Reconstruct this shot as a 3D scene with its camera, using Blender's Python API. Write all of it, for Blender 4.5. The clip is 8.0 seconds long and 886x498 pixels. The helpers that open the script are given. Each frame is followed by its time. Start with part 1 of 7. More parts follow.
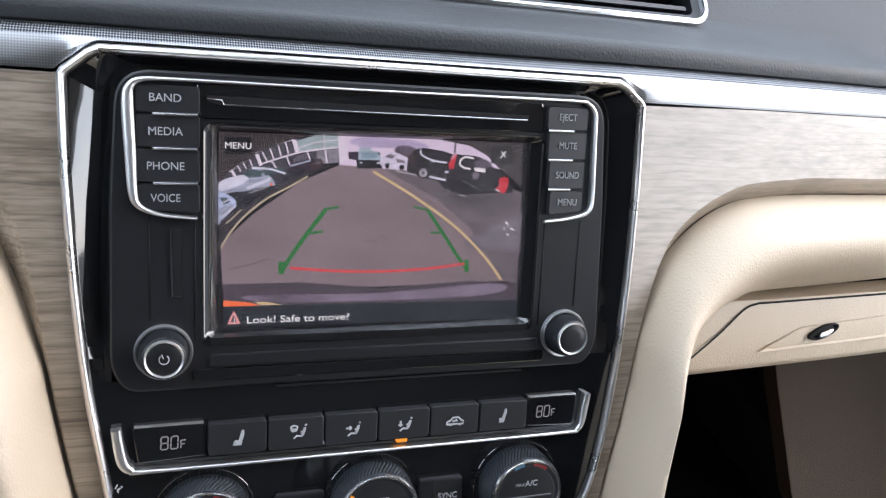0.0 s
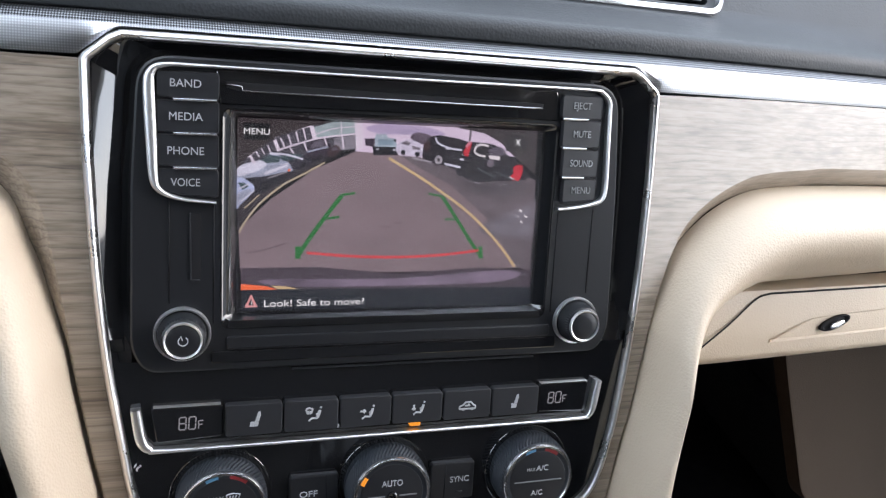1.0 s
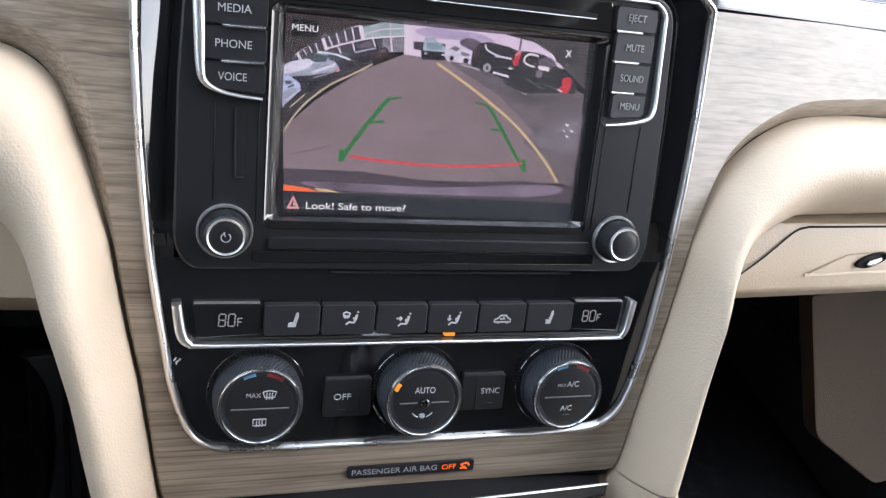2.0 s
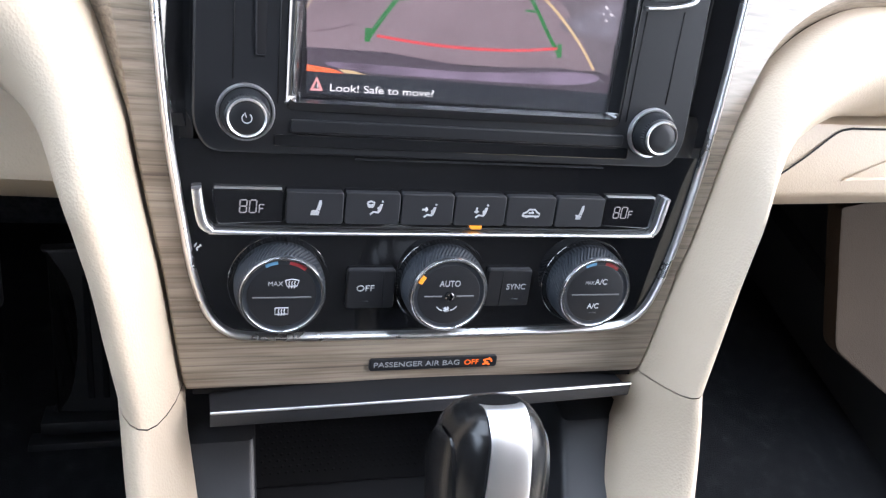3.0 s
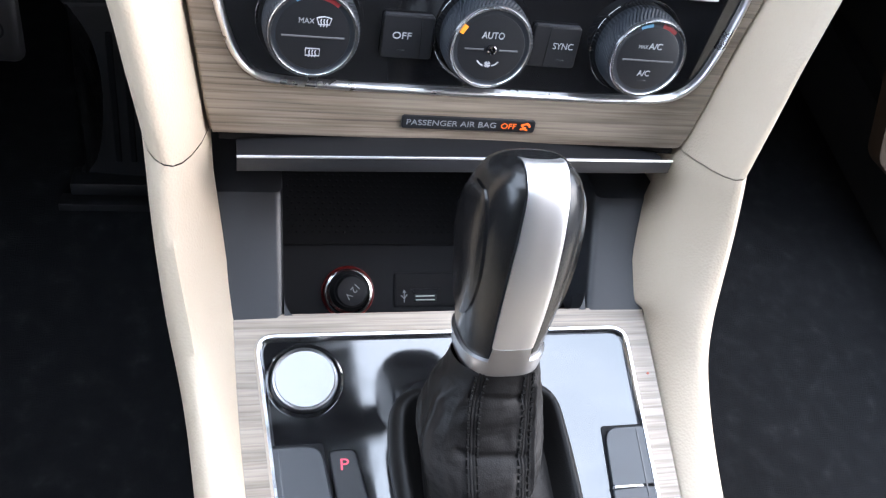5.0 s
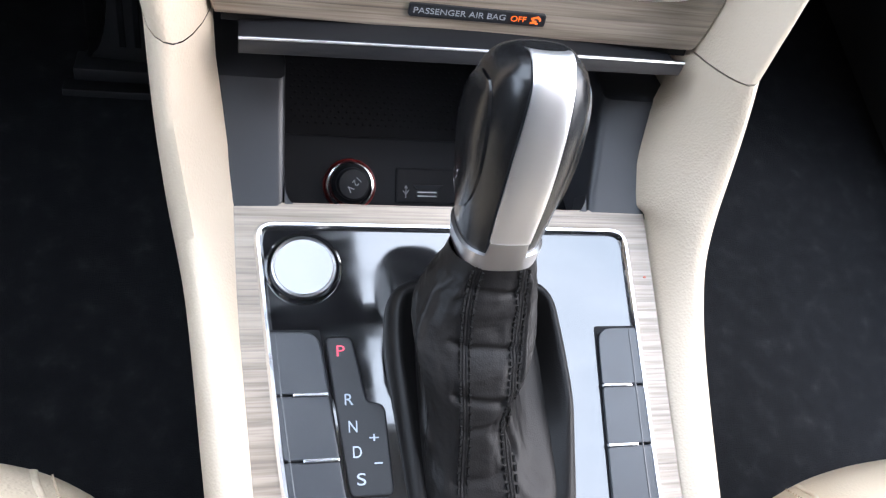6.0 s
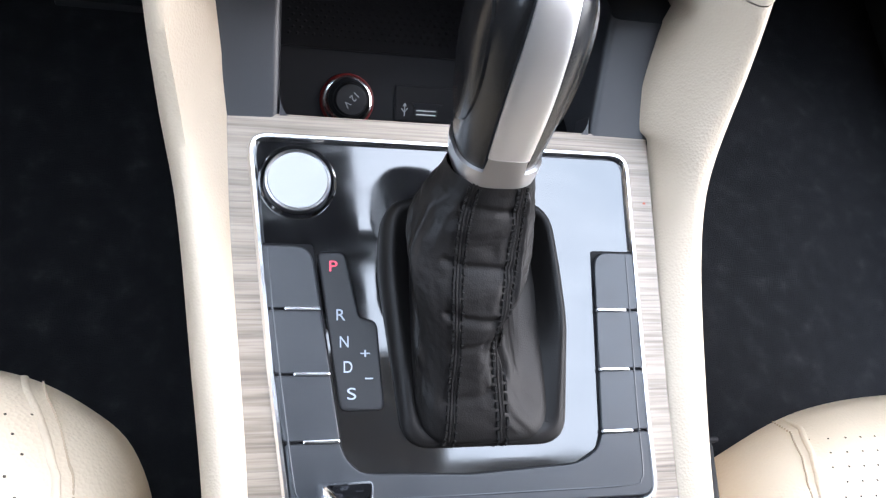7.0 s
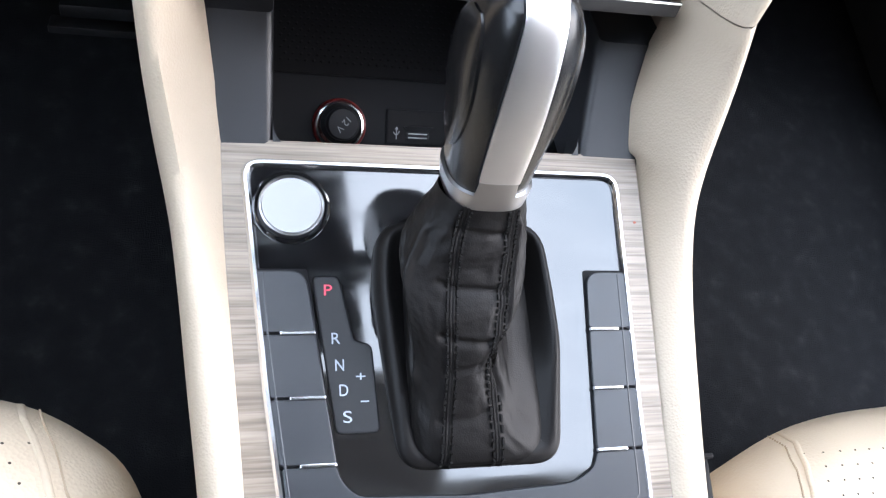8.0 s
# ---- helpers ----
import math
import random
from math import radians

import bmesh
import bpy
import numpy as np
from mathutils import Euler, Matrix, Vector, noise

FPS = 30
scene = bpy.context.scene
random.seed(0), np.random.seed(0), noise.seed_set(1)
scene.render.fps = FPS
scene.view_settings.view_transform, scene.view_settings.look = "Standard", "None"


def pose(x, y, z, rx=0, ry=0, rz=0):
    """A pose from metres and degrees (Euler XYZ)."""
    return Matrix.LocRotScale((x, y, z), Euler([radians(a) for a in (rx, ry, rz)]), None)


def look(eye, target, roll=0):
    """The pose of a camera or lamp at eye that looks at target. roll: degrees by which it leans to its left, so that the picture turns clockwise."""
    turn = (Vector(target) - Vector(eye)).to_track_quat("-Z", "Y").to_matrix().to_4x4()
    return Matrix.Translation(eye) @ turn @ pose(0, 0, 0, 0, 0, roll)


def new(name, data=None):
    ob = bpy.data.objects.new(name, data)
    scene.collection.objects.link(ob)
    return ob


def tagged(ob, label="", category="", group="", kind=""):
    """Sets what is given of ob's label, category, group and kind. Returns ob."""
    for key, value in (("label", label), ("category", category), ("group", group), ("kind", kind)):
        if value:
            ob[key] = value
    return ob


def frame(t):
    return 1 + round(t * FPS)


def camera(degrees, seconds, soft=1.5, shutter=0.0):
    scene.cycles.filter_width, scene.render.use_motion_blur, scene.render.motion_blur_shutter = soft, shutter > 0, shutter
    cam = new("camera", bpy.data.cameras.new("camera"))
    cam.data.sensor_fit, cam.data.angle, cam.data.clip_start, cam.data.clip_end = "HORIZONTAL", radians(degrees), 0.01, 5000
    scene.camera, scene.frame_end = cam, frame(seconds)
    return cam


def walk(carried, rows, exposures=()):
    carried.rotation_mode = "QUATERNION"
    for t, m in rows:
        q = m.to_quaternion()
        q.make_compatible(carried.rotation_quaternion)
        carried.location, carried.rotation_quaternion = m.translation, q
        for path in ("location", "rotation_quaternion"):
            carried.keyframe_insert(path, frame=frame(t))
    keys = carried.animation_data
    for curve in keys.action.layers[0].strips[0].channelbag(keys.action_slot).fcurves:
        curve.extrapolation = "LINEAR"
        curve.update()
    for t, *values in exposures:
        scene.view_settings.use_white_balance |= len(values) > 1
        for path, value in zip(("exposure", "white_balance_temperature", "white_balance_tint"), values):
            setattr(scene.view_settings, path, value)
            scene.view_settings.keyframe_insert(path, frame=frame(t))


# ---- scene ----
# Car interior: centre fascia and gear-selector console. Two work frames:
# FAS: x to the passenger side, y into the fascia, z up along it; origin at the middle climate dial.
# CON: x to the passenger side, y ahead along the console's panel, z out of it.
FAS = pose(0, 0, 0.50, -20, 0, 0)
CON = FAS @ pose(0, -0.1, -0.1633, 25.88, 0, 0)

cam = camera(57.21, 8.0, soft=1.25)
ROWS = [
    (0, -0.0943, -0.3433, 0.1839, -19.80, -9.89, 2.94),
    (0.5, -0.0973, -0.3434, 0.1830, -19.05, -10.47, 3.01),
    (1, -0.0977, -0.3469, 0.1824, -19.14, -10.55, 3.32),
    (1.5, -0.1047, -0.3459, 0.1738, -18.46, -12.47, 4.65),
    (1.7, -0.1073, -0.3456, 0.1717, -18.40, -13.54, 5.19),
    (2.8, -0.1071, -0.3353, 0.1589, -17.88, -19.74, 6.63),
    (3, -0.1086, -0.3338, 0.1553, -17.86, -21.30, 6.86),
    (3.5, -0.1090, -0.3301, 0.1477, -17.66, -25.80, 7.64),
    (4, -0.1092, -0.3284, 0.1417, -17.70, -29.40, 8.46),
    (4.5, -0.1078, -0.3277, 0.1366, -17.60, -32.32, 9.37),
    (4.7, -0.1090, -0.3278, 0.1324, -18.04, -33.28, 10.02),
    (5.8, -0.1057, -0.3317, 0.1228, -19.08, -40.12, 13.10),
    (6, -0.1057, -0.3324, 0.1225, -19.49, -41.37, 13.87),
    (6.5, -0.1037, -0.3338, 0.1167, -20.34, -43.76, 15.45),
    (7, -0.1032, -0.3338, 0.1131, -21.37, -45.74, 16.99),
    (7.5, -0.1024, -0.3340, 0.1090, -22.09, -46.95, 17.86),
    (8, -0.1034, -0.3346, 0.1174, -21.37, -44.48, 16.07),
]
walk(cam, [(t, FAS @ pose(x, y, z, 90 + pitch, 0, yaw) @ pose(0, 0, 0, 0, 0, roll)) for t, x, y, z, yaw, pitch, roll in ROWS],
     [(0.0, 1.53, 6600, 17), (1.5, 1.51, 6600, 17), (3.0, 2.21, 6350, 18), (4.5, 2.30, 6250, 18), (6.0, 2.29, 6350, 18), (8.0, 2.18, 6350, 18)])

# ---- light ----
world = bpy.data.worlds.new("overcast_sky")
scene.world = world
world.use_nodes = True
wn = world.node_tree.nodes
sky = wn.new("ShaderNodeTexSky")
sky.sky_type = 'NISHITA'
sky.sun_disc = False
sky.sun_elevation = radians(34)
sky.sun_rotation = radians(104)
sky.dust_density = 2.0
# a bright cloud layer under the blue
cloud = wn.new("ShaderNodeMix")
cloud.data_type = 'RGBA'
cloud.inputs[0].default_value = 0.65
world.node_tree.links.new(sky.outputs[0], cloud.inputs[6])
cn = wn.new("ShaderNodeTexNoise")
cn.inputs["Scale"].default_value = 3.5
cn.inputs["Detail"].default_value = 5.0
cr = wn.new("ShaderNodeValToRGB")
cr.color_ramp.elements[0].position, cr.color_ramp.elements[1].position = 0.35, 0.68
cr.color_ramp.elements[0].color = (10.4, 12.8, 14.6, 1)
cr.color_ramp.elements[1].color = (14.2, 16.4, 18.0, 1)
world.node_tree.links.new(wn.new("ShaderNodeTexCoord").outputs["Generated"], cn.inputs["Vector"])
world.node_tree.links.new(cn.outputs[0], cr.inputs[0])
world.node_tree.links.new(cr.outputs[0], cloud.inputs[7])
world.node_tree.links.new(cloud.outputs[2], wn["Background"].inputs[0])
wn["Background"].inputs[1].default_value = 0.15
sun = new("sun", bpy.data.lights.new("sun", "SUN"))
sun.data.energy = 0.42
sun.data.angle = radians(45)
sun.data.color = (1.0, 0.92, 0.82)
sun.matrix_world = look((4.8, -1.2, 3.36), (0, 0, 0))


# ---- materials ----
def mat(name, color, rough=0.5, metal=0.0, coat=0.0, spec=0.5):
    m = bpy.data.materials.new(name)
    m.use_nodes = True
    b = m.node_tree.nodes["Principled BSDF"]
    b.inputs["Base Color"].default_value = (*color, 1)
    b.inputs["Roughness"].default_value = rough
    b.inputs["Metallic"].default_value = metal
    b.inputs["Coat Weight"].default_value = coat
    b.inputs["Coat Roughness"].default_value = 0.05
    b.inputs["Specular IOR Level"].default_value = spec
    return m


def nodes(m):
    return m.node_tree.nodes, m.node_tree.links, m.node_tree.nodes["Principled BSDF"]


def noise_tex(m, scale, detail=3.0, stretch=(1, 1, 1), kind="ShaderNodeTexNoise", turn=(0, 0, 0)):
    n, l, b = nodes(m)
    co = n.new("ShaderNodeTexCoord")
    mp = n.new("ShaderNodeMapping")
    mp.inputs["Scale"].default_value = stretch
    mp.inputs["Rotation"].default_value = [radians(a) for a in turn]
    tx = n.new(kind)
    tx.inputs["Scale"].default_value = scale
    if kind == "ShaderNodeTexNoise":
        tx.inputs["Detail"].default_value = detail
    l.new(co.outputs["Object"], mp.inputs[0])
    l.new(mp.outputs[0], tx.inputs["Vector"])
    return tx


def ramp(m, src, stops, target=None):
    n, l, b = nodes(m)
    r = n.new("ShaderNodeValToRGB")
    while len(r.color_ramp.elements) < len(stops):
        r.color_ramp.elements.new(0.5)
    for e, (p, c) in zip(r.color_ramp.elements, stops):
        e.position = p
        e.color = (*c, 1) if not isinstance(c, float) else (c, c, c, 1)
    l.new(src, r.inputs[0])
    if target:
        l.new(r.outputs[0], b.inputs[target])
    return r


def bump(m, src, strength, dist):
    n, l, b = nodes(m)
    u = n.new("ShaderNodeBump")
    u.inputs["Strength"].default_value = strength
    u.inputs["Distance"].default_value = dist
    l.new(src, u.inputs["Height"])
    if b.inputs["Normal"].is_linked:
        l.new(b.inputs["Normal"].links[0].from_socket, u.inputs["Normal"])
    l.new(u.outputs[0], b.inputs["Normal"])


def rough_vary(m, scale, lo, hi):
    t = noise_tex(m, scale, 4.0)
    ramp(m, t.outputs[0], [(0.35, lo), (0.7, hi)], "Roughness")


def leather(name, color, dark, grain=1500.0, depth=0.0004, rough=0.45, strength=0.6):
    m = mat(name, color, rough)
    big = noise_tex(m, 9.0, 3.0)
    ramp(m, big.outputs[0], [(0.3, dark), (0.65, color)], "Base Color")
    g = noise_tex(m, grain, 2.0, kind="ShaderNodeTexVoronoi")
    bump(m, g.outputs[0], strength, depth)
    w = noise_tex(m, grain * 0.18, 3.0)
    bump(m, w.outputs[0], strength * 0.5, depth * 2)
    return m


def wood(name, bands, coat):
    """Lacquered striped veneer: the grain runs along x, with broad bands, wavy annual lines and fine pores."""
    m = mat(name, (0.3, 0.24, 0.18), 0.42, 0.0, coat)
    n, l, b = nodes(m)
    b.inputs["Coat Roughness"].default_value = 0.24
    b.inputs["Coat IOR"].default_value = 1.6
    total = None
    for scale, stretch, weight, detail in ((55.0, (0.10, 1, 1), 0.24, 2.0), (170.0, (0.06, 1, 1), 0.36, 3.0), (700.0, (0.035, 1, 1), 0.40, 4.0)):
        t = noise_tex(m, scale, detail, stretch)
        t.inputs["Distortion"].default_value = 0.2
        k = n.new("ShaderNodeMath")
        k.operation = 'MULTIPLY_ADD'
        k.inputs[1].default_value = weight
        l.new(t.outputs[0], k.inputs[0])
        if total:
            l.new(total.outputs[0], k.inputs[2])
        else:
            k.inputs[2].default_value = 0.0
        total = k
    r = ramp(m, total.outputs[0], [(0.38, (0.150, 0.114, 0.083)), (0.46, (0.212, 0.168, 0.126)), (0.54, (0.278, 0.226, 0.174)), (0.66, (0.330, 0.275, 0.216))])
    # wavy annual lines, thin and dark, of uneven strength along their length
    co = n.new("ShaderNodeTexCoord")
    mp = n.new("ShaderNodeMapping")
    mp.inputs["Scale"].default_value = (0.030, 1, 1)
    wv = n.new("ShaderNodeTexWave")
    wv.bands_direction = bands
    wv.wave_profile = 'SAW'
    for key, v in (("Scale", 88.0), ("Distortion", 8.5), ("Detail", 3.0), ("Detail Scale", 0.9), ("Detail Roughness", 0.55)):
        wv.inputs[key].default_value = v
    l.new(co.outputs["Object"], mp.inputs[0])
    l.new(mp.outputs[0], wv.inputs["Vector"])
    lines = ramp(m, wv.outputs["Fac"], [(0.0, 0.48), (0.10, 0.64), (0.30, 1.0), (0.95, 1.0)])
    fade = noise_tex(m, 40.0, 3.0, (0.12, 1, 1))
    fr = ramp(m, fade.outputs[0], [(0.36, 0.12), (0.64, 0.95)])
    mul = n.new("ShaderNodeMix")
    mul.data_type = 'RGBA'
    mul.blend_type = 'MULTIPLY'
    l.new(fr.outputs[0], mul.inputs[0])
    l.new(r.outputs[0], mul.inputs[6])
    l.new(lines.outputs[0], mul.inputs[7])
    l.new(mul.outputs[2], b.inputs["Base Color"])
    bump(m, total.outputs[0], 0.12, 0.0002)
    return m


GLOSS = mat("piano_black", (0.0072, 0.0074, 0.0086), 0.06, 0.0, 1.0)
rough_vary(GLOSS, 40.0, 0.03, 0.08)
GLOSS.node_tree.nodes["Principled BSDF"].inputs["Coat IOR"].default_value = 1.7
SATIN = mat("satin_black_plastic", (0.0125, 0.0131, 0.0152), 0.36, spec=0.40)
bump(SATIN, noise_tex(SATIN, 2600.0, 2.0).outputs[0], 0.15, 0.0002)
BUTTON = mat("button_black_plastic", (0.0175, 0.0183, 0.0210), 0.40, spec=0.42)
bump(BUTTON, noise_tex(BUTTON, 3000.0, 2.0).outputs[0], 0.12, 0.0002)
DEEP = mat("dark_gap", (0.009, 0.009, 0.0105), 0.7, spec=0.2)
INNER = mat("matt_black_lining", (0.011, 0.0115, 0.0135), 0.55, spec=0.12)
CHROME = mat("chrome", (0.74, 0.75, 0.77), 0.2, 1.0)
rough_vary(CHROME, 60.0, 0.15, 0.26)
BRUSHED = mat("satin_chrome", (0.82, 0.82, 0.83), 0.38, 1.0)
SATIN_CHROME = mat("soft_chrome", (0.82, 0.81, 0.81), 0.31, 1.0)
rough_vary(SATIN_CHROME, 60.0, 0.26, 0.38)
SILVER = mat("satin_silver", (0.80, 0.80, 0.79), 0.33, 0.92)
BEIGE = leather("beige_soft_plastic", (0.56, 0.465, 0.355), (0.52, 0.425, 0.32), 800.0, 0.00034, 0.50, 0.45)
SEAT = leather("beige_seat_leather", (0.58, 0.485, 0.365), (0.53, 0.435, 0.325), 520.0, 0.0005, 0.44, 0.5)
BOOTL = leather("black_boot_leather", (0.0088, 0.0080, 0.0080), (0.0058, 0.0054, 0.0055), 1500.0, 0.00014, 0.47, 0.4)
BOOTL.node_tree.nodes["Principled BSDF"].inputs["Specular IOR Level"].default_value = 0.22
bump(BOOTL, noise_tex(BOOTL, 120.0, 3.0, (1, 0.6, 1)).outputs[0], 0.30, 0.0006)
KNOBL = leather("black_knob_leather", (0.0085, 0.0085, 0.0092), (0.007, 0.007, 0.0075), 2200.0, 0.0001, 0.24, 0.2)
DASH = leather("grey_black_dash_skin", (0.027, 0.030, 0.034), (0.022, 0.025, 0.028), 700.0, 0.0003, 0.52, 0.4)
DASH.node_tree.nodes["Principled BSDF"].inputs["Specular IOR Level"].default_value = 0.35
GREYP = mat("dark_grey_plastic", (0.025, 0.0262, 0.030), 0.40, spec=0.45)
bump(GREYP, noise_tex(GREYP, 1800.0, 2.0).outputs[0], 0.2, 0.0002)
ALU_SHADED = mat("shaded_dot_aluminium", (0.72, 0.73, 0.75), 0.36, 1.0)


def dots(m, pitch, lo, hi, strength, dist):
    """A grid of small raised dots along the dash."""
    n, l, b = nodes(m)
    co = n.new("ShaderNodeTexCoord")
    sp = n.new("ShaderNodeSeparateXYZ")
    l.new(co.outputs["Object"], sp.inputs[0])
    waves = []
    for sx, sz in ((1, 1), (1, -1)):
        a = n.new("ShaderNodeMath")
        a.operation = 'MULTIPLY'
        a.inputs[1].default_value = sx * 2 * math.pi / pitch
        l.new(sp.outputs[0], a.inputs[0])
        c = n.new("ShaderNodeMath")
        c.operation = 'MULTIPLY_ADD'
        c.inputs[1].default_value = sz * 2 * math.pi / pitch
        l.new(sp.outputs[2], c.inputs[0])
        l.new(a.outputs[0], c.inputs[2])
        s = n.new("ShaderNodeMath")
        s.operation = 'SINE'
        l.new(c.outputs[0], s.inputs[0])
        waves.append(s)
    p = n.new("ShaderNodeMath")
    p.operation = 'MULTIPLY'
    l.new(waves[0].outputs[0], p.inputs[0])
    l.new(waves[1].outputs[0], p.inputs[1])
    r = n.new("ShaderNodeMapRange")
    r.inputs["From Min"].default_value = -1.0
    l.new(p.outputs[0], r.inputs["Value"])
    ramp(m, r.outputs[0], [(0.35, lo), (0.8, hi)], "Base Color")
    bump(m, r.outputs[0], strength, dist)


# one dotted metal in two tones: its dark and bright reflections are coloured in
dots(ALU_SHADED, 0.0021, (0.025, 0.026, 0.028), (0.30, 0.305, 0.32), 0.6, 0.0004)
ALU_LIT = mat("lit_dot_aluminium", (0.72, 0.73, 0.75), 0.34, 1.0)
dots(ALU_LIT, 0.0021, (0.46, 0.465, 0.48), (0.66, 0.67, 0.69), 0.15, 0.0002)
WOOD = wood("light_zebra_wood", 'Z', 0.8)
WOOD_FLAT = wood("light_zebra_wood_console", 'Y', 0.3)
CARPET = mat("black_carpet", (0.012, 0.012, 0.014), 0.95, spec=0.12)
ramp(CARPET, noise_tex(CARPET, 45.0, 14.0).outputs[0], [(0.36, (0.0100, 0.0104, 0.0120)), (0.54, (0.0122, 0.0127, 0.0144)), (0.66, (0.0168, 0.0172, 0.0190)), (0.74, (0.025, 0.0255, 0.0275))], "Base Color")
bump(CARPET, noise_tex(CARPET, 700.0, 3.0).outputs[0], 0.5, 0.002)
# carpet copy made lighter: light missing deep in the footwells is in the colour
CARPET_LIFTED = mat("light_lifted_carpet", (0.08, 0.083, 0.095), 0.95, spec=0.2)
ramp(CARPET_LIFTED, noise_tex(CARPET_LIFTED, 120.0, 5.0).outputs[0], [(0.3, (0.055, 0.058, 0.068)), (0.75, (0.115, 0.118, 0.132))], "Base Color")
LINING = mat("grey_headliner", (0.56, 0.545, 0.52), 0.9)
bump(LINING, noise_tex(LINING, 500.0, 3.0).outputs[0], 0.4, 0.001)
ASPHALT = mat("asphalt", (0.05, 0.05, 0.05), 0.9)
ramp(ASPHALT, noise_tex(ASPHALT, 6.0, 6.0).outputs[0], [(0.3, (0.04, 0.04, 0.042)), (0.7, (0.065, 0.065, 0.065))], "Base Color")


# ---- mesh helpers ----
def mesh_ob(name, bm, material, smooth=False, angle=35):
    me = bpy.data.meshes.new(name)
    bmesh.ops.recalc_face_normals(bm, faces=bm.faces)
    if smooth:
        for f in bm.faces:
            f.smooth = len(f.verts) <= 4
        for e in bm.edges:
            if len(e.link_faces) == 2 and e.calc_face_angle(0) > radians(angle):
                e.smooth = False
    bm.to_mesh(me)
    bm.free()
    me.materials.append(material)
    return new(name, me)


def thing(name, m, label, category, kind="", group=""):
    e = new(name)
    e.empty_display_size = 0.02
    e.matrix_world = m
    return tagged(e, label, category, group, kind)


def part(name, bm, material, parent, label="", smooth=True, angle=35):
    ob = mesh_ob(name, bm, material, smooth, angle)
    ob.parent = parent
    if label:
        tagged(ob, label)
    return ob


def whole(name, bm, material, m, label, category, kind="", group="", smooth=True, angle=35):
    ob = mesh_ob(name, bm, material, smooth, angle)
    ob.matrix_world = m
    return tagged(ob, label, category, group, kind)


def rrect(x0, x1, z0, z1, r, n=5):
    """A rectangle with rounded corners, counter-clockwise."""
    pts = []
    for cx, cz, a in ((x1 - r, z0 + r, -90), (x1 - r, z1 - r, 0), (x0 + r, z1 - r, 90), (x0 + r, z0 + r, 180)):
        for k in range(n + 1):
            w = radians(a + 90 * k / n)
            pts.append((cx + r * math.cos(w), cz + r * math.sin(w)))
    return pts


def rounded(pts, radii, n=5):
    """A closed polygon with its corners rounded by the radii given."""
    out, m = [], len(pts)
    for i in range(m):
        p, a, b = Vector(pts[i]), Vector(pts[i - 1]), Vector(pts[(i + 1) % m])
        r = radii[i] if isinstance(radii, (list, tuple)) else radii
        u, v = (a - p), (b - p)
        d = min(r, u.length * 0.49, v.length * 0.49)
        if d < 1e-6:
            out.append(tuple(p))
            continue
        s, e = p + u.normalized() * d, p + v.normalized() * d
        for k in range(n + 1):
            t = k / n
            out.append(tuple(s * (1 - t) ** 2 + p * 2 * t * (1 - t) + e * t * t))
    return out


def inset(pts, d):
    """The closed polygon moved inwards by d (counter-clockwise)."""
    m, out = len(pts), []
    for i in range(m):
        a, p, b = Vector(pts[i - 1]), Vector(pts[i]), Vector(pts[(i + 1) % m])
        u, v = (p - a), (b - p)
        u = u.normalized() if u.length > 1e-9 else v.normalized()
        v = v.normalized() if v.length > 1e-9 else u
        nu, nv = Vector((-u.y, u.x)), Vector((-v.y, v.x))
        q = nu + nv
        q = q / max(0.3, q.length_squared / 2)
        out.append((p.x + q.x * d, p.y + q.y * d))
    return out


def ccw(pts):
    s = sum(a[0] * b[1] - b[0] * a[1] for a, b in zip(pts, pts[1:] + pts[:1]))
    return pts if s > 0 else pts[::-1]


def smooth_path(pts, n=6, closed=False):
    """Catmull-Rom through points of any size."""
    P = [Vector(p) for p in pts]
    m, out = len(P), []
    for i in range(m if closed else m - 1):
        if closed:
            a, b, c, d = P[i - 1], P[i], P[(i + 1) % m], P[(i + 2) % m]
        else:
            a, b, c, d = P[max(i - 1, 0)], P[i], P[i + 1], P[min(i + 2, m - 1)]
        for k in range(n):
            t = k / n
            out.append(tuple(0.5 * ((2 * b) + (c - a) * t + (2 * a - 5 * b + 4 * c - d) * t * t + (3 * b - a - 3 * c + d) * t ** 3)))
    if not closed:
        out.append(tuple(P[-1]))
    return out


def rings(bm, loops, closed=True, cap0=False, cap1=False):
    """Skin between loops of 3D points of equal count."""
    vs = [[bm.verts.new(p) for p in lp] for lp in loops]
    m = len(loops[0])
    for a, b in zip(vs, vs[1:]):
        for i in range(m if closed else m - 1):
            j = (i + 1) % m
            bm.faces.new((a[i], a[j], b[j], b[i]))
    if cap0:
        bm.faces.new(vs[0][::-1])
    if cap1:
        bm.faces.new(vs[-1])
    return bm


def fas_plate(pts, front, back, bev=0.0006, bm=None):
    """A plate in the fascia's plane: outline in x, z; front and back are depths (towards the cabin is minus)."""
    bm = bm or bmesh.new()
    pts = ccw(list(pts))
    ins = inset(pts, bev)
    return rings(bm, [[(x, back, z) for x, z in pts], [(x, front + bev, z) for x, z in pts], [(x, front + bev * 0.3, z) for x, z in inset(pts, bev * 0.3)], [(x, front, z) for x, z in ins]], True, True, True)


def con_plate(pts, top, bottom, bev=0.0006, bm=None):
    bm = bm or bmesh.new()
    pts = ccw(list(pts))
    return rings(bm, [[(x, y, bottom) for x, y in pts], [(x, y, top - bev) for x, y in pts], [(x, y, top - bev * 0.3) for x, y in inset(pts, bev * 0.3)], [(x, y, top) for x, y in inset(pts, bev)]], True, True, True)


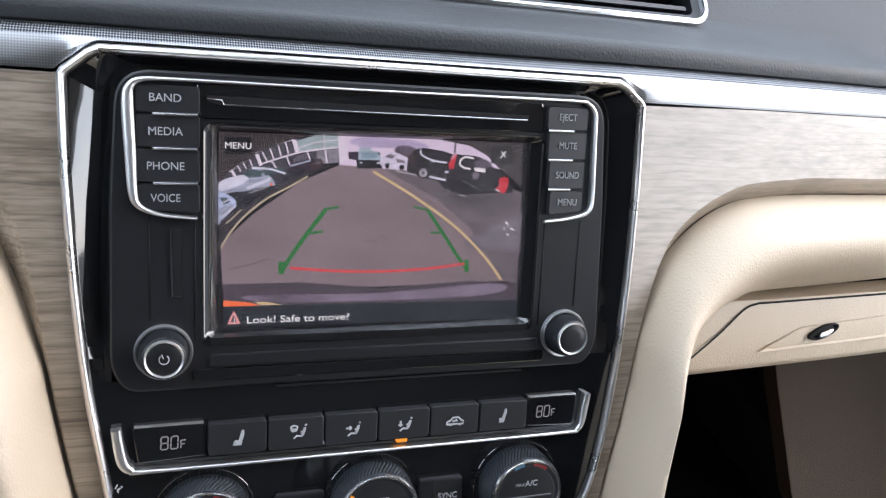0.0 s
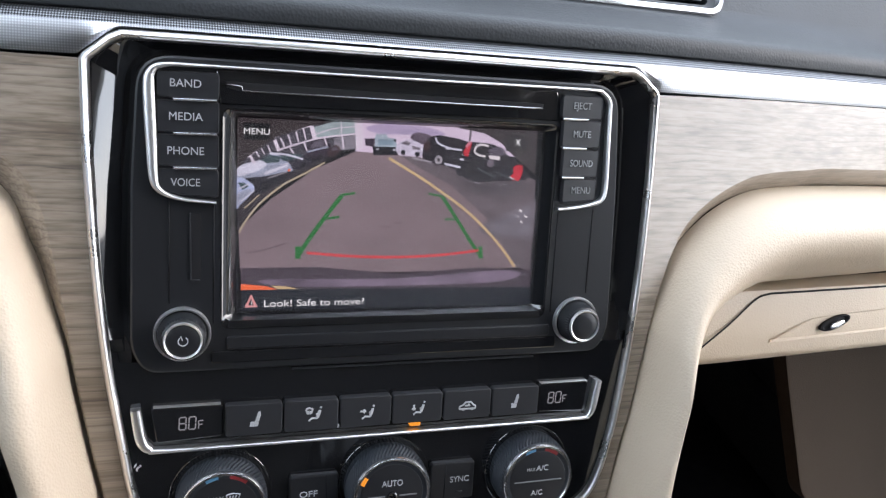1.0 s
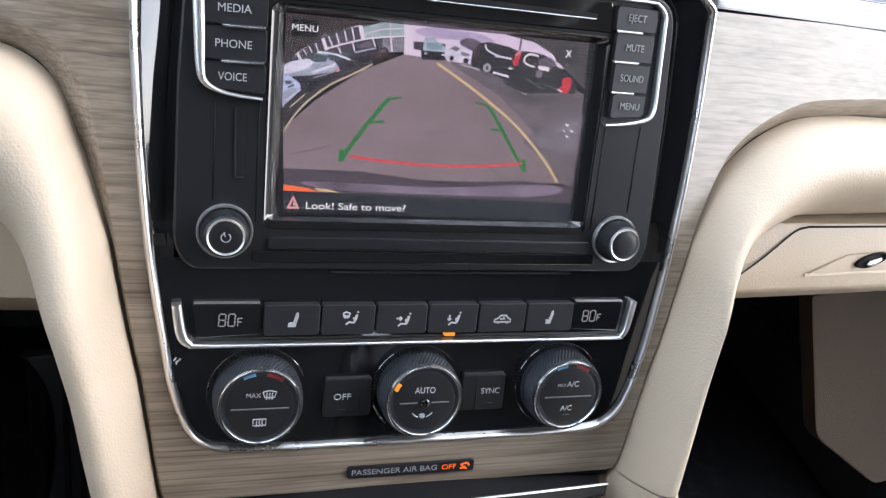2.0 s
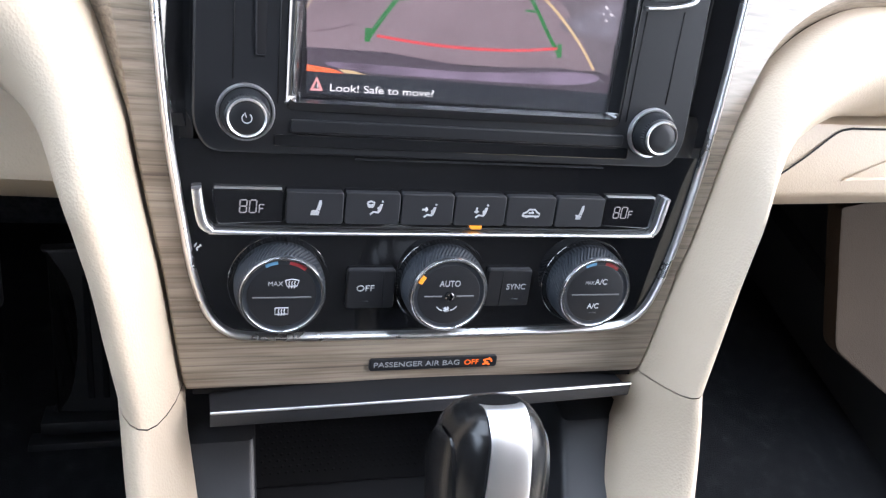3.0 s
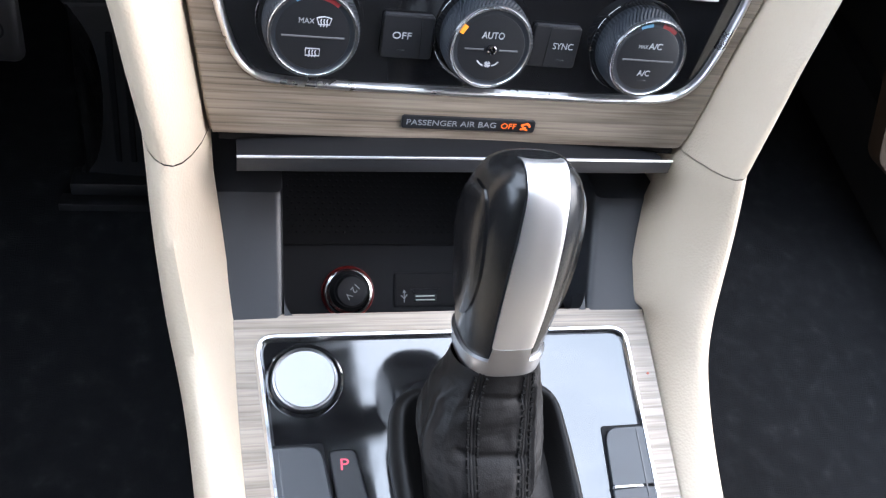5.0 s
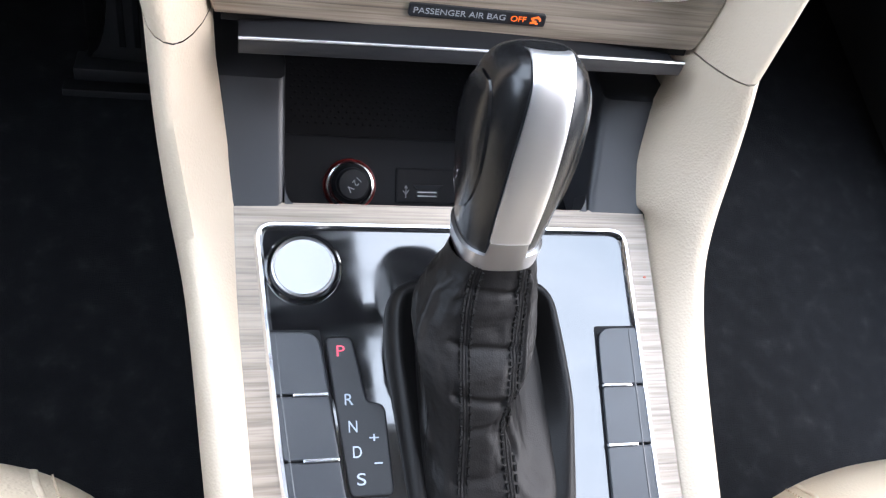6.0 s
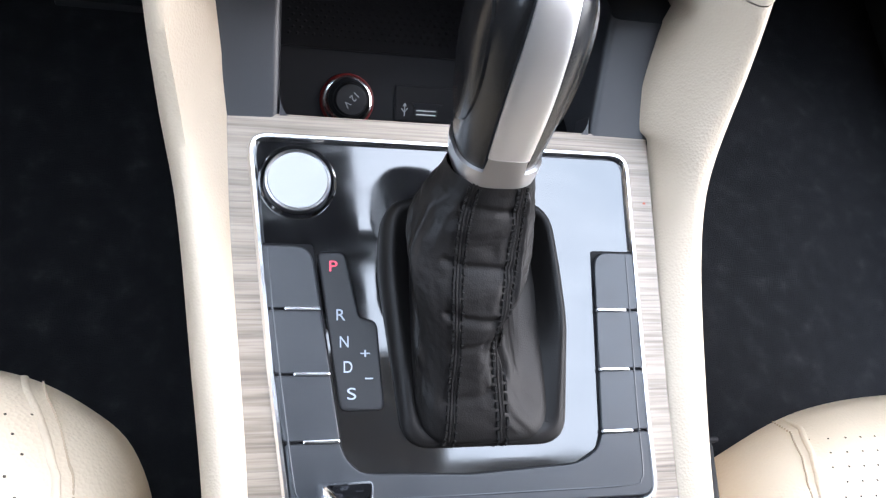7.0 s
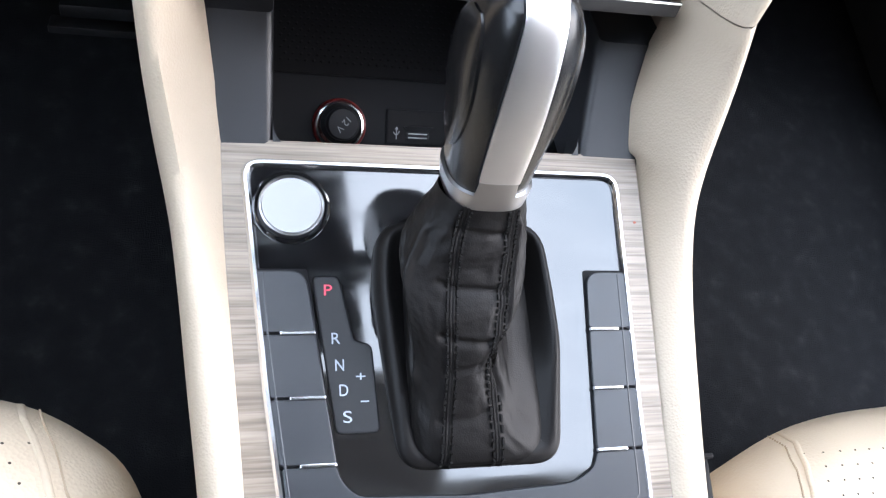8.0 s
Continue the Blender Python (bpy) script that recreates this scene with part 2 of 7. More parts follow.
def frame_ring(outer, width, profile, axis):
    """A moulding round an outline: profile is rows of (share of the width, height). axis 'f': height towards the cabin; 'c': up."""
    bm = bmesh.new()
    outer = ccw(list(outer))
    loops = []
    for s, h in profile:
        q = inset(outer, width * s)
        loops.append([(x, -h, z) if axis == 'f' else (x, z, h) for x, z in q])
    return rings(bm, loops)


def holed(outer, inner, lift):
    """A flat face between two outlines, filled; lift(x, y) gives the 3D point."""
    bm = bmesh.new()
    es = []
    for pts in (outer, inner):
        vs = [bm.verts.new(lift(*p)) for p in pts]
        es += [bm.edges.new((vs[i - 1], vs[i])) for i in range(len(vs))]
    bmesh.ops.triangle_fill(bm, use_beauty=True, use_dissolve=False, edges=es)
    return bm


def lathe(profile, n=48, axis='f', centre=(0, 0, 0), teeth=None):
    """Turned solid: profile is rows of (radius, height); teeth(i, k) gives a change of the radius."""
    bm = bmesh.new()
    cx, cy, cz = centre
    loops = []
    for k, (r, h) in enumerate(profile):
        lp = []
        for i in range(n):
            w = 2 * math.pi * i / n
            rr = r + (teeth(i, k) if teeth else 0)
            a, b = rr * math.cos(w), rr * math.sin(w)
            lp.append((cx + a, cy - h, cz + b) if axis == 'f' else (cx + a, cy + b, cz + h))
        loops.append(lp)
    return rings(bm, loops, True, True, True)


def ribbon(pts, widths, front, back, bev=0.0005, dome=0.0):
    """A band of changing width along a path in the fascia's plane."""
    P = [Vector(p) for p in pts]
    left, right = [], []
    for i, p in enumerate(P):
        d = (P[min(i + 1, len(P) - 1)] - P[max(i - 1, 0)]).normalized()
        nrm = Vector((-d.y, d.x))
        w = widths[i] if isinstance(widths, (list, tuple)) else widths
        left.append(p + nrm * w / 2)
        right.append(p - nrm * w / 2)
    bm = bmesh.new()
    loops = []
    for i in range(len(P)):
        l, r = left[i], right[i]
        c = (l + r) / 2
        l2, r2 = c + (l - c) * 0.6, c + (r - c) * 0.6
        if dome:
            lp = [(l.x, back, l.y)]
            for k in range(9):
                e = c + (l - c) * math.cos(math.pi * k / 8)
                lp.append((e.x, front + dome * (1 - math.sin(math.pi * k / 8)), e.y))
            loops.append(lp + [(r.x, back, r.y)])
        else:
            loops.append([(l.x, back, l.y), (l.x, front + bev, l.y), (l2.x, front, l2.y), (r2.x, front, r2.y), (r.x, front + bev, r.y), (r.x, back, r.y)])
    return rings(bm, loops, True, True, True)


def text_bm(body, size, align='CENTER'):
    cu = bpy.data.curves.new("lettering", 'FONT')
    cu.body = body
    cu.size = size
    cu.align_x = align
    cu.align_y = 'CENTER'
    cu.extrude = 0.00012
    ob = bpy.data.objects.new("lettering", cu)
    scene.collection.objects.link(ob)
    bpy.context.view_layer.update()
    me = bpy.data.meshes.new_from_object(ob.evaluated_get(bpy.context.evaluated_depsgraph_get()))
    bm = bmesh.new()
    bm.from_mesh(me)
    bpy.data.objects.remove(ob)
    bpy.data.curves.remove(cu)
    bpy.data.meshes.remove(me)
    return bm


def fas_text(body, x, z, depth, height, material, parent, width=None, align='CENTER', name="lettering", label=""):
    """Lettering in the fascia's plane: cap height and, if given, overall width."""
    bm = text_bm(body, height / 0.69, align)
    if width:
        xs = [v.co.x for v in bm.verts]
        s = width / (max(xs) - min(xs))
        for v in bm.verts:
            v.co.x *= s
    for v in bm.verts:
        v.co = (x + v.co.x, depth - v.co.z, z + v.co.y)
    return part(name, bm, material, parent, label, smooth=False)


def con_text(body, x, y, h, height, material, parent, width=None, name="lettering"):
    bm = text_bm(body, height / 0.69)
    if width:
        xs = [v.co.x for v in bm.verts]
        s = width / (max(xs) - min(xs))
        for v in bm.verts:
            v.co.x *= s
    for v in bm.verts:
        v.co = (x + v.co.x, y + v.co.y, h + v.co.z)
    return part(name, bm, material, parent, smooth=False)


def box(bm, x0, x1, y0, y1, z0, z1):
    v = [bm.verts.new((x, y, z)) for x in (x0, x1) for y in (y0, y1) for z in (z0, z1)]
    for f in ((0, 1, 3, 2), (4, 6, 7, 5), (0, 4, 5, 1), (2, 3, 7, 6), (0, 2, 6, 4), (1, 5, 7, 3)):
        bm.faces.new([v[i] for i in f])
    return bm


def soft_box(x0, x1, y0, y1, z0, z1, r, seg=2):
    bm = box(bmesh.new(), x0, x1, y0, y1, z0, z1)
    bmesh.ops.bevel(bm, geom=bm.edges[:], offset=r, segments=seg, profile=0.5, affect='EDGES')
    return bm


# ---- fascia outline and wood ----
HALF = [(0.0, -0.0278), (0.057, -0.0277), (0.088, -0.0262), (0.0990, -0.0228), (0.1065, -0.0145), (0.1118, -0.0005), (0.1150, 0.0130), (0.1175, 0.0290), (0.1228, 0.0640),
        (0.1265, 0.1050), (0.1288, 0.1500), (0.1292, 0.1895), (0.1278, 0.1918), (0.1190, 0.1990), (0.1140, 0.2014), (0.0, 0.2016)]
# the passenger side bellies out further
WIDE = [(0.057, -0.0277), (0.0915, -0.0266), (0.1050, -0.0230), (0.1134, -0.0144), (0.1186, -0.0005), (0.1216, 0.0130), (0.1242, 0.0290), (0.1278, 0.0640), (0.1298, 0.1050), (0.1302, 0.1500)]
BEZEL = [HALF[0]] + smooth_path(WIDE, 4) + HALF[11:] + [(-x, z) for x, z in (smooth_path(HALF[1:11], 4) + HALF[11:-1])[::-1]]

bezel = thing("fascia_bezel", FAS, "gloss black centre fascia plate with a chrome edge", "fascia panel")
RIM = inset(ccw(BEZEL), 0.0030)
RIM_LOW = sorted([p for p in RIM if p[1] < 0.064], key=lambda p: math.atan2(p[0], 0.09 - p[1]))
bm = bmesh.new()
bm.faces.new([bm.verts.new((x, 0.0012, z)) for x, z in RIM_LOW + [(0.1249, 0.0660), (-0.1198, 0.0660)]])
part("plate", bm, GLOSS, bezel, smooth=False)


def along(pts, n):
    """n + 1 points at even steps along a path."""
    P = [Vector(p) for p in pts]
    ds = [0.0]
    for a, c in zip(P, P[1:]):
        ds.append(ds[-1] + (c - a).length)
    out = []
    for k in range(n + 1):
        d = ds[-1] * k / n
        i = max(1, next((i for i, v in enumerate(ds) if v >= d - 1e-9), len(P) - 1))
        u = (d - ds[i - 1]) / max(1e-9, ds[i] - ds[i - 1])
        out.append(P[i - 1].lerp(P[i], min(1, u)))
    return out


# dished gloss surround, falling from the chrome edge to the radio
side_o = along([(0.1198, 0.0660), (0.1234, 0.1050), (0.1256, 0.1500), (0.1258, 0.1800), (0.1252, 0.1885)], 24)
turn_o = along(smooth_path([(0.1252, 0.1885), (0.1225, 0.1915), (0.1175, 0.1957), (0.1120, 0.1984)], 4), 10)
top_o = along([(0.1120, 0.1984), (0.0, 0.1986)], 10)
side_i = along([(0.1128, 0.0660), (0.1135, 0.1000), (0.1125, 0.1400), (0.1105, 0.1720), (0.1098, 0.1800)], 24)
turn_i = along(smooth_path([(0.1098, 0.1800), (0.1088, 0.1858), (0.1050, 0.1910), (0.0990, 0.1936)], 4), 10)
top_i = along([(0.0990, 0.1936), (0.0, 0.1938)], 10)
OUT, INN = side_o + turn_o[1:] + top_o[1:], side_i + turn_i[1:] + top_i[1:]
for s in (1, -1):
    cols = []
    for o, i2 in zip(OUT, INN):
        drop_ = 0.0058 * min(1.0, max(0.0, (o.y - 0.066) / 0.022))
        belly = 0.0050 * max(0.0, (0.18 - o.y) / 0.114) if s > 0 else 0.0
        cols.append([(s * (o.x + belly + (i2.x - o.x - belly) * u), 0.0012 + drop_ * w, o.y + (i2.y - o.y) * u) for u, w in ((-0.12, 0.0), (0.0, 0.0), (0.05, 0.01), (0.08, 0.04), (0.40, 0.46), (0.74, 0.92), (0.76, 0.96), (0.79, 1.02), (1.0, 1.12), (1.15, 1.15))])
    bm = bmesh.new()
    rings(bm, cols, closed=False)
    part("dished_surround", bm, GLOSS, bezel, angle=6)
part("chrome_edge", frame_ring(BEZEL, 0.0040, [(-0.12, -0.004), (0.0, 0.0), (0.08, 0.0009), (0.2, 0.0016), (0.34, 0.0021), (0.5, 0.0023), (0.64, 0.0021), (0.78, 0.0015), (0.9, 0.0006), (1.0, -0.003)], 'f'), SATIN_CHROME, bezel, "satin chrome edge strip")

# the wood trim runs round the fascia and along the dash
R_EDGE = [(0.1155, -0.0500), (0.1192, -0.0366), (0.1260, 0.0055), (0.1300, 0.0230), (0.1347, 0.0500), (0.1381, 0.0720), (0.1420, 0.0920), (0.1480, 0.1120), (0.1555, 0.1260), (0.1700, 0.1385), (0.1870, 0.1472), (0.2045, 0.1520), (0.2380, 0.1545), (0.2900, 0.1552), (0.62, 0.150)]
L_EDGE = [(-0.1145, -0.0500), (-0.1170, -0.0366), (-0.1228, 0.0055), (-0.1262, 0.0230), (-0.1310, 0.0500), (-0.1345, 0.0720), (-0.1380, 0.0970), (-0.1412, 0.1160), (-0.1440, 0.1300), (-0.1490, 0.1420), (-0.1600, 0.1530), (-0.1800, 0.1590), (-0.2300, 0.1620), (-0.62, 0.160)]
R_CURVE = smooth_path(R_EDGE, 4)
L_CURVE = smooth_path(L_EDGE, 4)


def dash_bow(x):
    """The dash sweeps away from the cabin towards its ends."""
    a = max(0.0, abs(x) - 0.13)
    return 0.10 * a + 0.22 * a * a


bm = bmesh.new()
border = R_CURVE + [(0.62, 0.1905), (0.45, 0.1905), (0.30, 0.1905), (0.20, 0.1905)]
side = sorted([p for p in BEZEL if p[1] < 0.1896], key=lambda p: math.atan2(p[0], 0.09 - p[1]))
loop = border + side[::-1] + [(-0.20, 0.1905), (-0.30, 0.1905), (-0.45, 0.1905), (-0.62, 0.1905)] + L_CURVE[::-1]
vs = [bm.verts.new((x, 0.0004 + dash_bow(x), z)) for x, z in loop]
es = [bm.edges.new((vs[i - 1], vs[i])) for i in range(len(vs))]
bmesh.ops.triangle_fill(bm, use_beauty=True, edges=es)
wood_trim = thing("wood_trim", FAS, "light striped zebra-grain wood dash trim around the fascia", "dash trim")
part("veneer", bm, WOOD, wood_trim, smooth=False)


def lip(curve, name):
    """The lower edge of the veneer, rolled back into the dash; wide along the dash, thin beside the fascia."""
    b = bmesh.new()
    loops = [[], [], [], []]
    P = [Vector(p) for p in curve]
    for i, p in enumerate(P):
        d = (P[min(i + 1, len(P) - 1)] - P[max(i - 1, 0)]).normalized()
        nrm = Vector((d.y, -d.x)) if p.x > 0 else Vector((-d.y, d.x))
        w = 0.0012 + 0.0100 * min(1, max(0, (p.y - 0.075) / 0.05))
        y = 0.0004 + dash_bow(p.x)
        for k, (s, dep) in enumerate(((0, 0), (0.10, 0.0008), (0.5, 0.0056), (1.0, 0.0125))):
            q = p + nrm * w * s
            loops[k].append((q.x, y + dep * min(1, w / 0.008), q.y))
    rings(b, loops, closed=False)
    part(name, b, WOOD, wood_trim)


lip(R_CURVE, "lower_lip")
lip(L_CURVE, "lower_lip")
# lower edge between the console sides
part("bottom_edge", soft_box(-0.1148, 0.1148, 0.0006, 0.012, -0.0512, -0.0495, 0.0005), WOOD, wood_trim)

# ---- beige sides: from the dash's lower pad down to the console ----
R_SIDE = [((0.1153, -0.0535), (0.1400, -0.0500)), ((0.1260, 0.0055), (0.1432, 0.0040)), ((0.1300, 0.0230), (0.1446, 0.0180)), ((0.1347, 0.0500), (0.1470, 0.0350)),
          ((0.1381, 0.0720), (0.1506, 0.0470)), ((0.1420, 0.0920), (0.1575, 0.0560)), ((0.1480, 0.1120), (0.1700, 0.0620)), ((0.1555, 0.1260), (0.1895, 0.0670)),
          ((0.1700, 0.1385), (0.2140, 0.0720)), ((0.1870, 0.1472), (0.2330, 0.0755)), ((0.2045, 0.1520), (0.2520, 0.0765)), ((0.2380, 0.1545), (0.2760, 0.0770)),
          ((0.2900, 0.1552), (0.3100, 0.0770)), ((0.45, 0.1530), (0.45, 0.0770)), ((0.66, 0.1490), (0.66, 0.0770))]
L_SIDE = [((-0.1145, -0.0535), (-0.1440, -0.0500)), ((-0.1228, 0.0055), (-0.1520, 0.0040)), ((-0.1262, 0.0230), (-0.1555, 0.0180)), ((-0.1310, 0.0500), (-0.1600, 0.0360)),
          ((-0.1345, 0.0720), (-0.1650, 0.0480)), ((-0.1380, 0.0970), (-0.1720, 0.0580)), ((-0.1412, 0.1160), (-0.1810, 0.0650)), ((-0.1440, 0.1300), (-0.1920, 0.0700)),
          ((-0.1490, 0.1420), (-0.2040, 0.0740)), ((-0.1600, 0.1530), (-0.2180, 0.0760)), ((-0.1800, 0.1590), (-0.2350, 0.0770)), ((-0.2300, 0.1620), (-0.2700, 0.0770)),
          ((-0.42, 0.1620), (-0.42, 0.0770)), ((-0.66, 0.1600), (-0.66, 0.0770))]


TRIM_END = {}


def side_trim(stations, label):
    """A padded moulding between the wood and the lower dash: narrow and tall beside the fascia, broad and low along the dash."""
    t = thing("dash_side_trim", FAS, label, "dash trim")
    b = bmesh.new()
    P = [Vector(p) for p in smooth_path([(*i, *o) for i, o in stations], 6)]
    for _ in range(10):
        P = [P[0]] + [(a + 2 * c + e) / 4 for a, c, e in zip(P, P[1:], P[2:])] + [P[-1]]
    loops = []
    tall_p = [(0.0, -0.0125), (0.04, -0.005), (0.12, 0.008), (0.24, 0.0205), (0.36, 0.0295), (0.48, 0.0345), (0.60, 0.0360), (0.72, 0.0345), (0.83, 0.0295), (0.92, 0.0200), (1.0, 0.0040), (1.08, -0.035), (1.2, -0.09)]
    wide_p = [(0.0, -0.0110), (0.05, -0.0010), (0.12, 0.0085), (0.20, 0.0148), (0.29, 0.0182), (0.38, 0.0190), (0.48, 0.0165), (0.58, 0.0105), (0.68, 0.0015), (0.78, -0.0120), (0.88, -0.0290), (0.96, -0.0450), (1.0, -0.0560)]
    for ix, iz, ox, oz in P:
        k = min(1.0, max(0.0, (iz - 0.050) / 0.095))
        k = k * k * (3 - 2 * k)
        lipw = 0.0012 + 0.0098 * min(1, max(0, (iz - 0.075) / 0.05))
        wd = math.hypot(ox - ix, oz - iz)
        lp = []
        for (a0, h0), (a1, h1) in zip(tall_p, wide_p):
            a, h = a0 + (a1 - a0) * k, h0 + (h1 - h0) * k
            a = a + (1 - a) * lipw / wd if a < 1 else a
            x, z = ix + (ox - ix) * a, iz + (oz - iz) * a
            lp.append((x, 0.0004 + dash_bow(x) - h, z + 0.0075 * a * min(1.0, max(0.0, (-0.015 - iz) / 0.0385))))
        loops.append(lp)
    TRIM_END[1 if stations[0][0][0] > 0 else -1] = loops[0]
    rings(b, loops, closed=False)
    part("pad", b, BEIGE, t, angle=80)
    return t


side_trim(R_SIDE, "beige padded dash trim curving down beside the fascia")
side_trim(L_SIDE, "beige padded dash trim on the driver's side of the fascia")

# console side rails below the seam, in the console's frame: inner edge and crest
RAIL = [((0.1190, 0.1440, 0.0520), (0.1335, 0.1085, 0.0730)), ((0.1105, 0.1270, 0.0270), (0.1335, 0.0900, 0.0520)), ((0.1020, 0.1000, 0.0080), (0.1295, 0.0640, 0.0300)), ((0.1008, 0.0800, 0.0020), (0.1275, 0.0500, 0.0225)),
        ((0.1055, 0.0730, 0.0000), (0.1255, 0.0370, 0.0160)), ((0.1035, 0.0250, -0.0010), (0.1215, 0.0020, 0.0090)), ((0.1005, -0.0200, -0.0010), (0.1185, -0.0350, 0.0065)),
        ((0.0975, -0.0800, -0.0010), (0.1135, -0.0850, 0.0055)), ((0.0955, -0.1300, -0.0010), (0.1100, -0.1320, 0.0055)), ((0.0930, -0.3200, -0.0010), (0.1060, -0.3200, 0.0055))]


SLIM = {-1: [(0.0, 0.0), (-0.0025, 0.0025), (-0.0065, 0.0050), (-0.0054, 0.0056), (0.0005, 0.0062), (0.0015, 0.0068), (0.003, 0.0075), (0.0050, 0.0088), (0.0058, 0.0092), (0.0058, 0.0092)],
        1: [(0.0, 0.0), (0.0, 0.001), (0.0, 0.003), (0.0, 0.0035), (0.0, 0.0040), (0.0, 0.0030), (0.0, 0.0020), (0.0, 0.0010), (0.0, 0.0), (0.0, 0.0)]}


def rail(sign, label):
    t = thing("console_side_rail", CON, label, "console trim")
    # its upper end takes over the section of the dash trim
    to_con = CON.inverted() @ FAS
    side = TRIM_END[sign]
    stations = [[to_con @ (Vector(p) + Vector((0, 0, -0.0007))) for p in side]]
    for (i, c), (di, dc) in zip(RAIL[1:], SLIM[sign][1:]):
        i, c = Vector(i) - Vector((di, 0, 0)), Vector(c) - Vector((dc, 0, 0))
        w = c.x - i.x
        lp = [i + Vector((0, 0, -0.02)), i]
        for u, r in ((0.2, 0.10), (0.42, 0.16), (0.65, 0.17), (0.85, 0.10)):
            lp.append(i.lerp(c, u) + Vector((-0.25 * r * w, 0, r * w * 0.9)))
        lp.append(c)
        for dx, dz in ((0.0040, -0.0030), (0.0065, -0.0095), (0.0078, -0.022), (0.0080, -0.05), (0.006, -0.16), (0.0, -0.36)):
            lp.append(c + Vector((dx, 0, dz)))
        stations.append([Vector((sign * q.x, q.y, q.z)) for q in lp])
    columns = [smooth_path([tuple(st[k]) for st in stations], 7) for k in range(13)]
    for k in range(2, 13):
        c = [Vector(p) for p in columns[k]]
        for _ in range(30):
            c = [c[0]] + [(a + 2 * m + e) / 4 for a, m, e in zip(c, c[1:], c[2:])] + [c[-1]]
        columns[k] = [tuple(p) for p in c]
    b = bmesh.new()
    rings(b, columns, closed=False)
    part("rail", b, BEIGE, t, angle=80)
    return t


rail(1, "beige grained console side rail beside the selector panel")
rail(-1, "beige grained console side rail on the driver's side")

# ---- selector panel ----
console = thing("selector_panel", CON, "gear selector panel framed in wood and chrome", "console panel")
W_OUT = [(0.0965, -0.30), (0.0990, -0.060), (0.1048, 0.0745), (0, 0.0760), (-0.1058, 0.0735), (-0.1035, 0.008), (-0.0990, -0.093), (-0.0945, -0.30)]
C_OUT = rounded([(0.0885, -0.1050), (0.0890, -0.060), (0.0932, 0.0662), (-0.0975, 0.0664), (-0.0872, -0.040), (-0.0790, -0.1050)], [0.011, 0, 0.011, 0.011, 0, 0.011], 6)
part("wood_frame", holed(ccw(W_OUT), inset(ccw(C_OUT), 0.001), lambda x, y: (x, y, 0.0012)), WOOD_FLAT, console, "light striped wood frame", smooth=False)
part("wood_front", soft_box(-0.1058, 0.1048, 0.0735, 0.0762, -0.006, 0.0008, 0.0004), WOOD_FLAT, console, smooth=False)
part("chrome_frame", frame_ring(C_OUT, 0.0040, [(-0.1, -0.002), (0.0, 0.0015), (0.3, 0.0028), (0.65, 0.0028), (0.9, 0.0012), (1.0, -0.004)], 'c'), CHROME, console, "chrome frame")
SMUDGED = mat("smudged_piano_black", (0.006, 0.006, 0.007), 0.06, 0.0, 1.0)
SMUDGED.node_tree.nodes["Principled BSDF"].inputs["Coat IOR"].default_value = 1.7
dust = noise_tex(SMUDGED, 38.0, 7.0, (0.7, 1.6, 1))
ramp(SMUDGED, dust.outputs[0], [(0.48, (0.006, 0.006, 0.007)), (0.66, (0.020, 0.021, 0.022)), (0.78, (0.045, 0.045, 0.046))], "Base Color")
ramp(SMUDGED, dust.outputs[0], [(0.40, 0.025), (0.60, 0.09), (0.75, 0.22)], "Coat Roughness")
part("gloss_plate", con_plate(inset(ccw(C_OUT), 0.0036), 0.0, -0.012, 0.0006), SMUDGED, console, "smudged gloss black plate")

# ---- lever ----
lever = thing("gear_lever", CON, "gear lever with black leather knob, silver inlay and leather boot", "gear lever")


def superloop(cx, cy, cz, rx, ry, p, n, ax=Vector((1, 0, 0)), ay=Vector((0, 1, 0)), turn=0.0):
    lp = []
    for i in range(n):
        w = 2 * math.pi * i / n + turn
        c, s = math.cos(w), math.sin(w)
        a = math.copysign(abs(c) ** (2 / p), c) * rx
        b = math.copysign(abs(s) ** (2 / p), s) * ry
        q = Vector((cx, cy, cz)) + ax * a + ay * b
        lp.append(tuple(q))
    return lp


BASE, TOP = Vector((0.0010, 0.0361, 0.0524)), Vector((0.0008, 0.0853, 0.1290))
AX = (TOP - BASE).normalized()
AY = AX.cross(Vector((1, 0, 0)))
# boot sleeve, from the plate up to the collar: share of the way, middle, rear and front edge, height, half width, squareness
SECT = smooth_path([(0.0, 0.0085, -0.0758, 0.035, 0.0, 0.0335, 5.5), (0.05, 0.0048, -0.0745, 0.035, 0.0058, 0.0302, 4.6), (0.11, -0.0012, -0.0665, 0.035, 0.0105, 0.0240, 3.8), (0.20, -0.0036, -0.0545, 0.036, 0.0150, 0.0214, 3.4), (0.33, -0.0062, -0.0400, 0.037, 0.0235, 0.0200, 3.0),
        (0.46, -0.0046, -0.0270, 0.037, 0.0315, 0.0254, 2.8), (0.60, -0.0050, -0.0115, 0.038, 0.0380, 0.0278, 2.7), (0.78, -0.0022, 0.0070, 0.042, 0.0430, 0.0246, 2.6), (0.91, 0.0000, 0.0165, 0.046, 0.0480, 0.0212, 2.5), (1.0, 0.0004, 0.0215, 0.0500, 0.0535, 0.0188, 2.4)], 6)
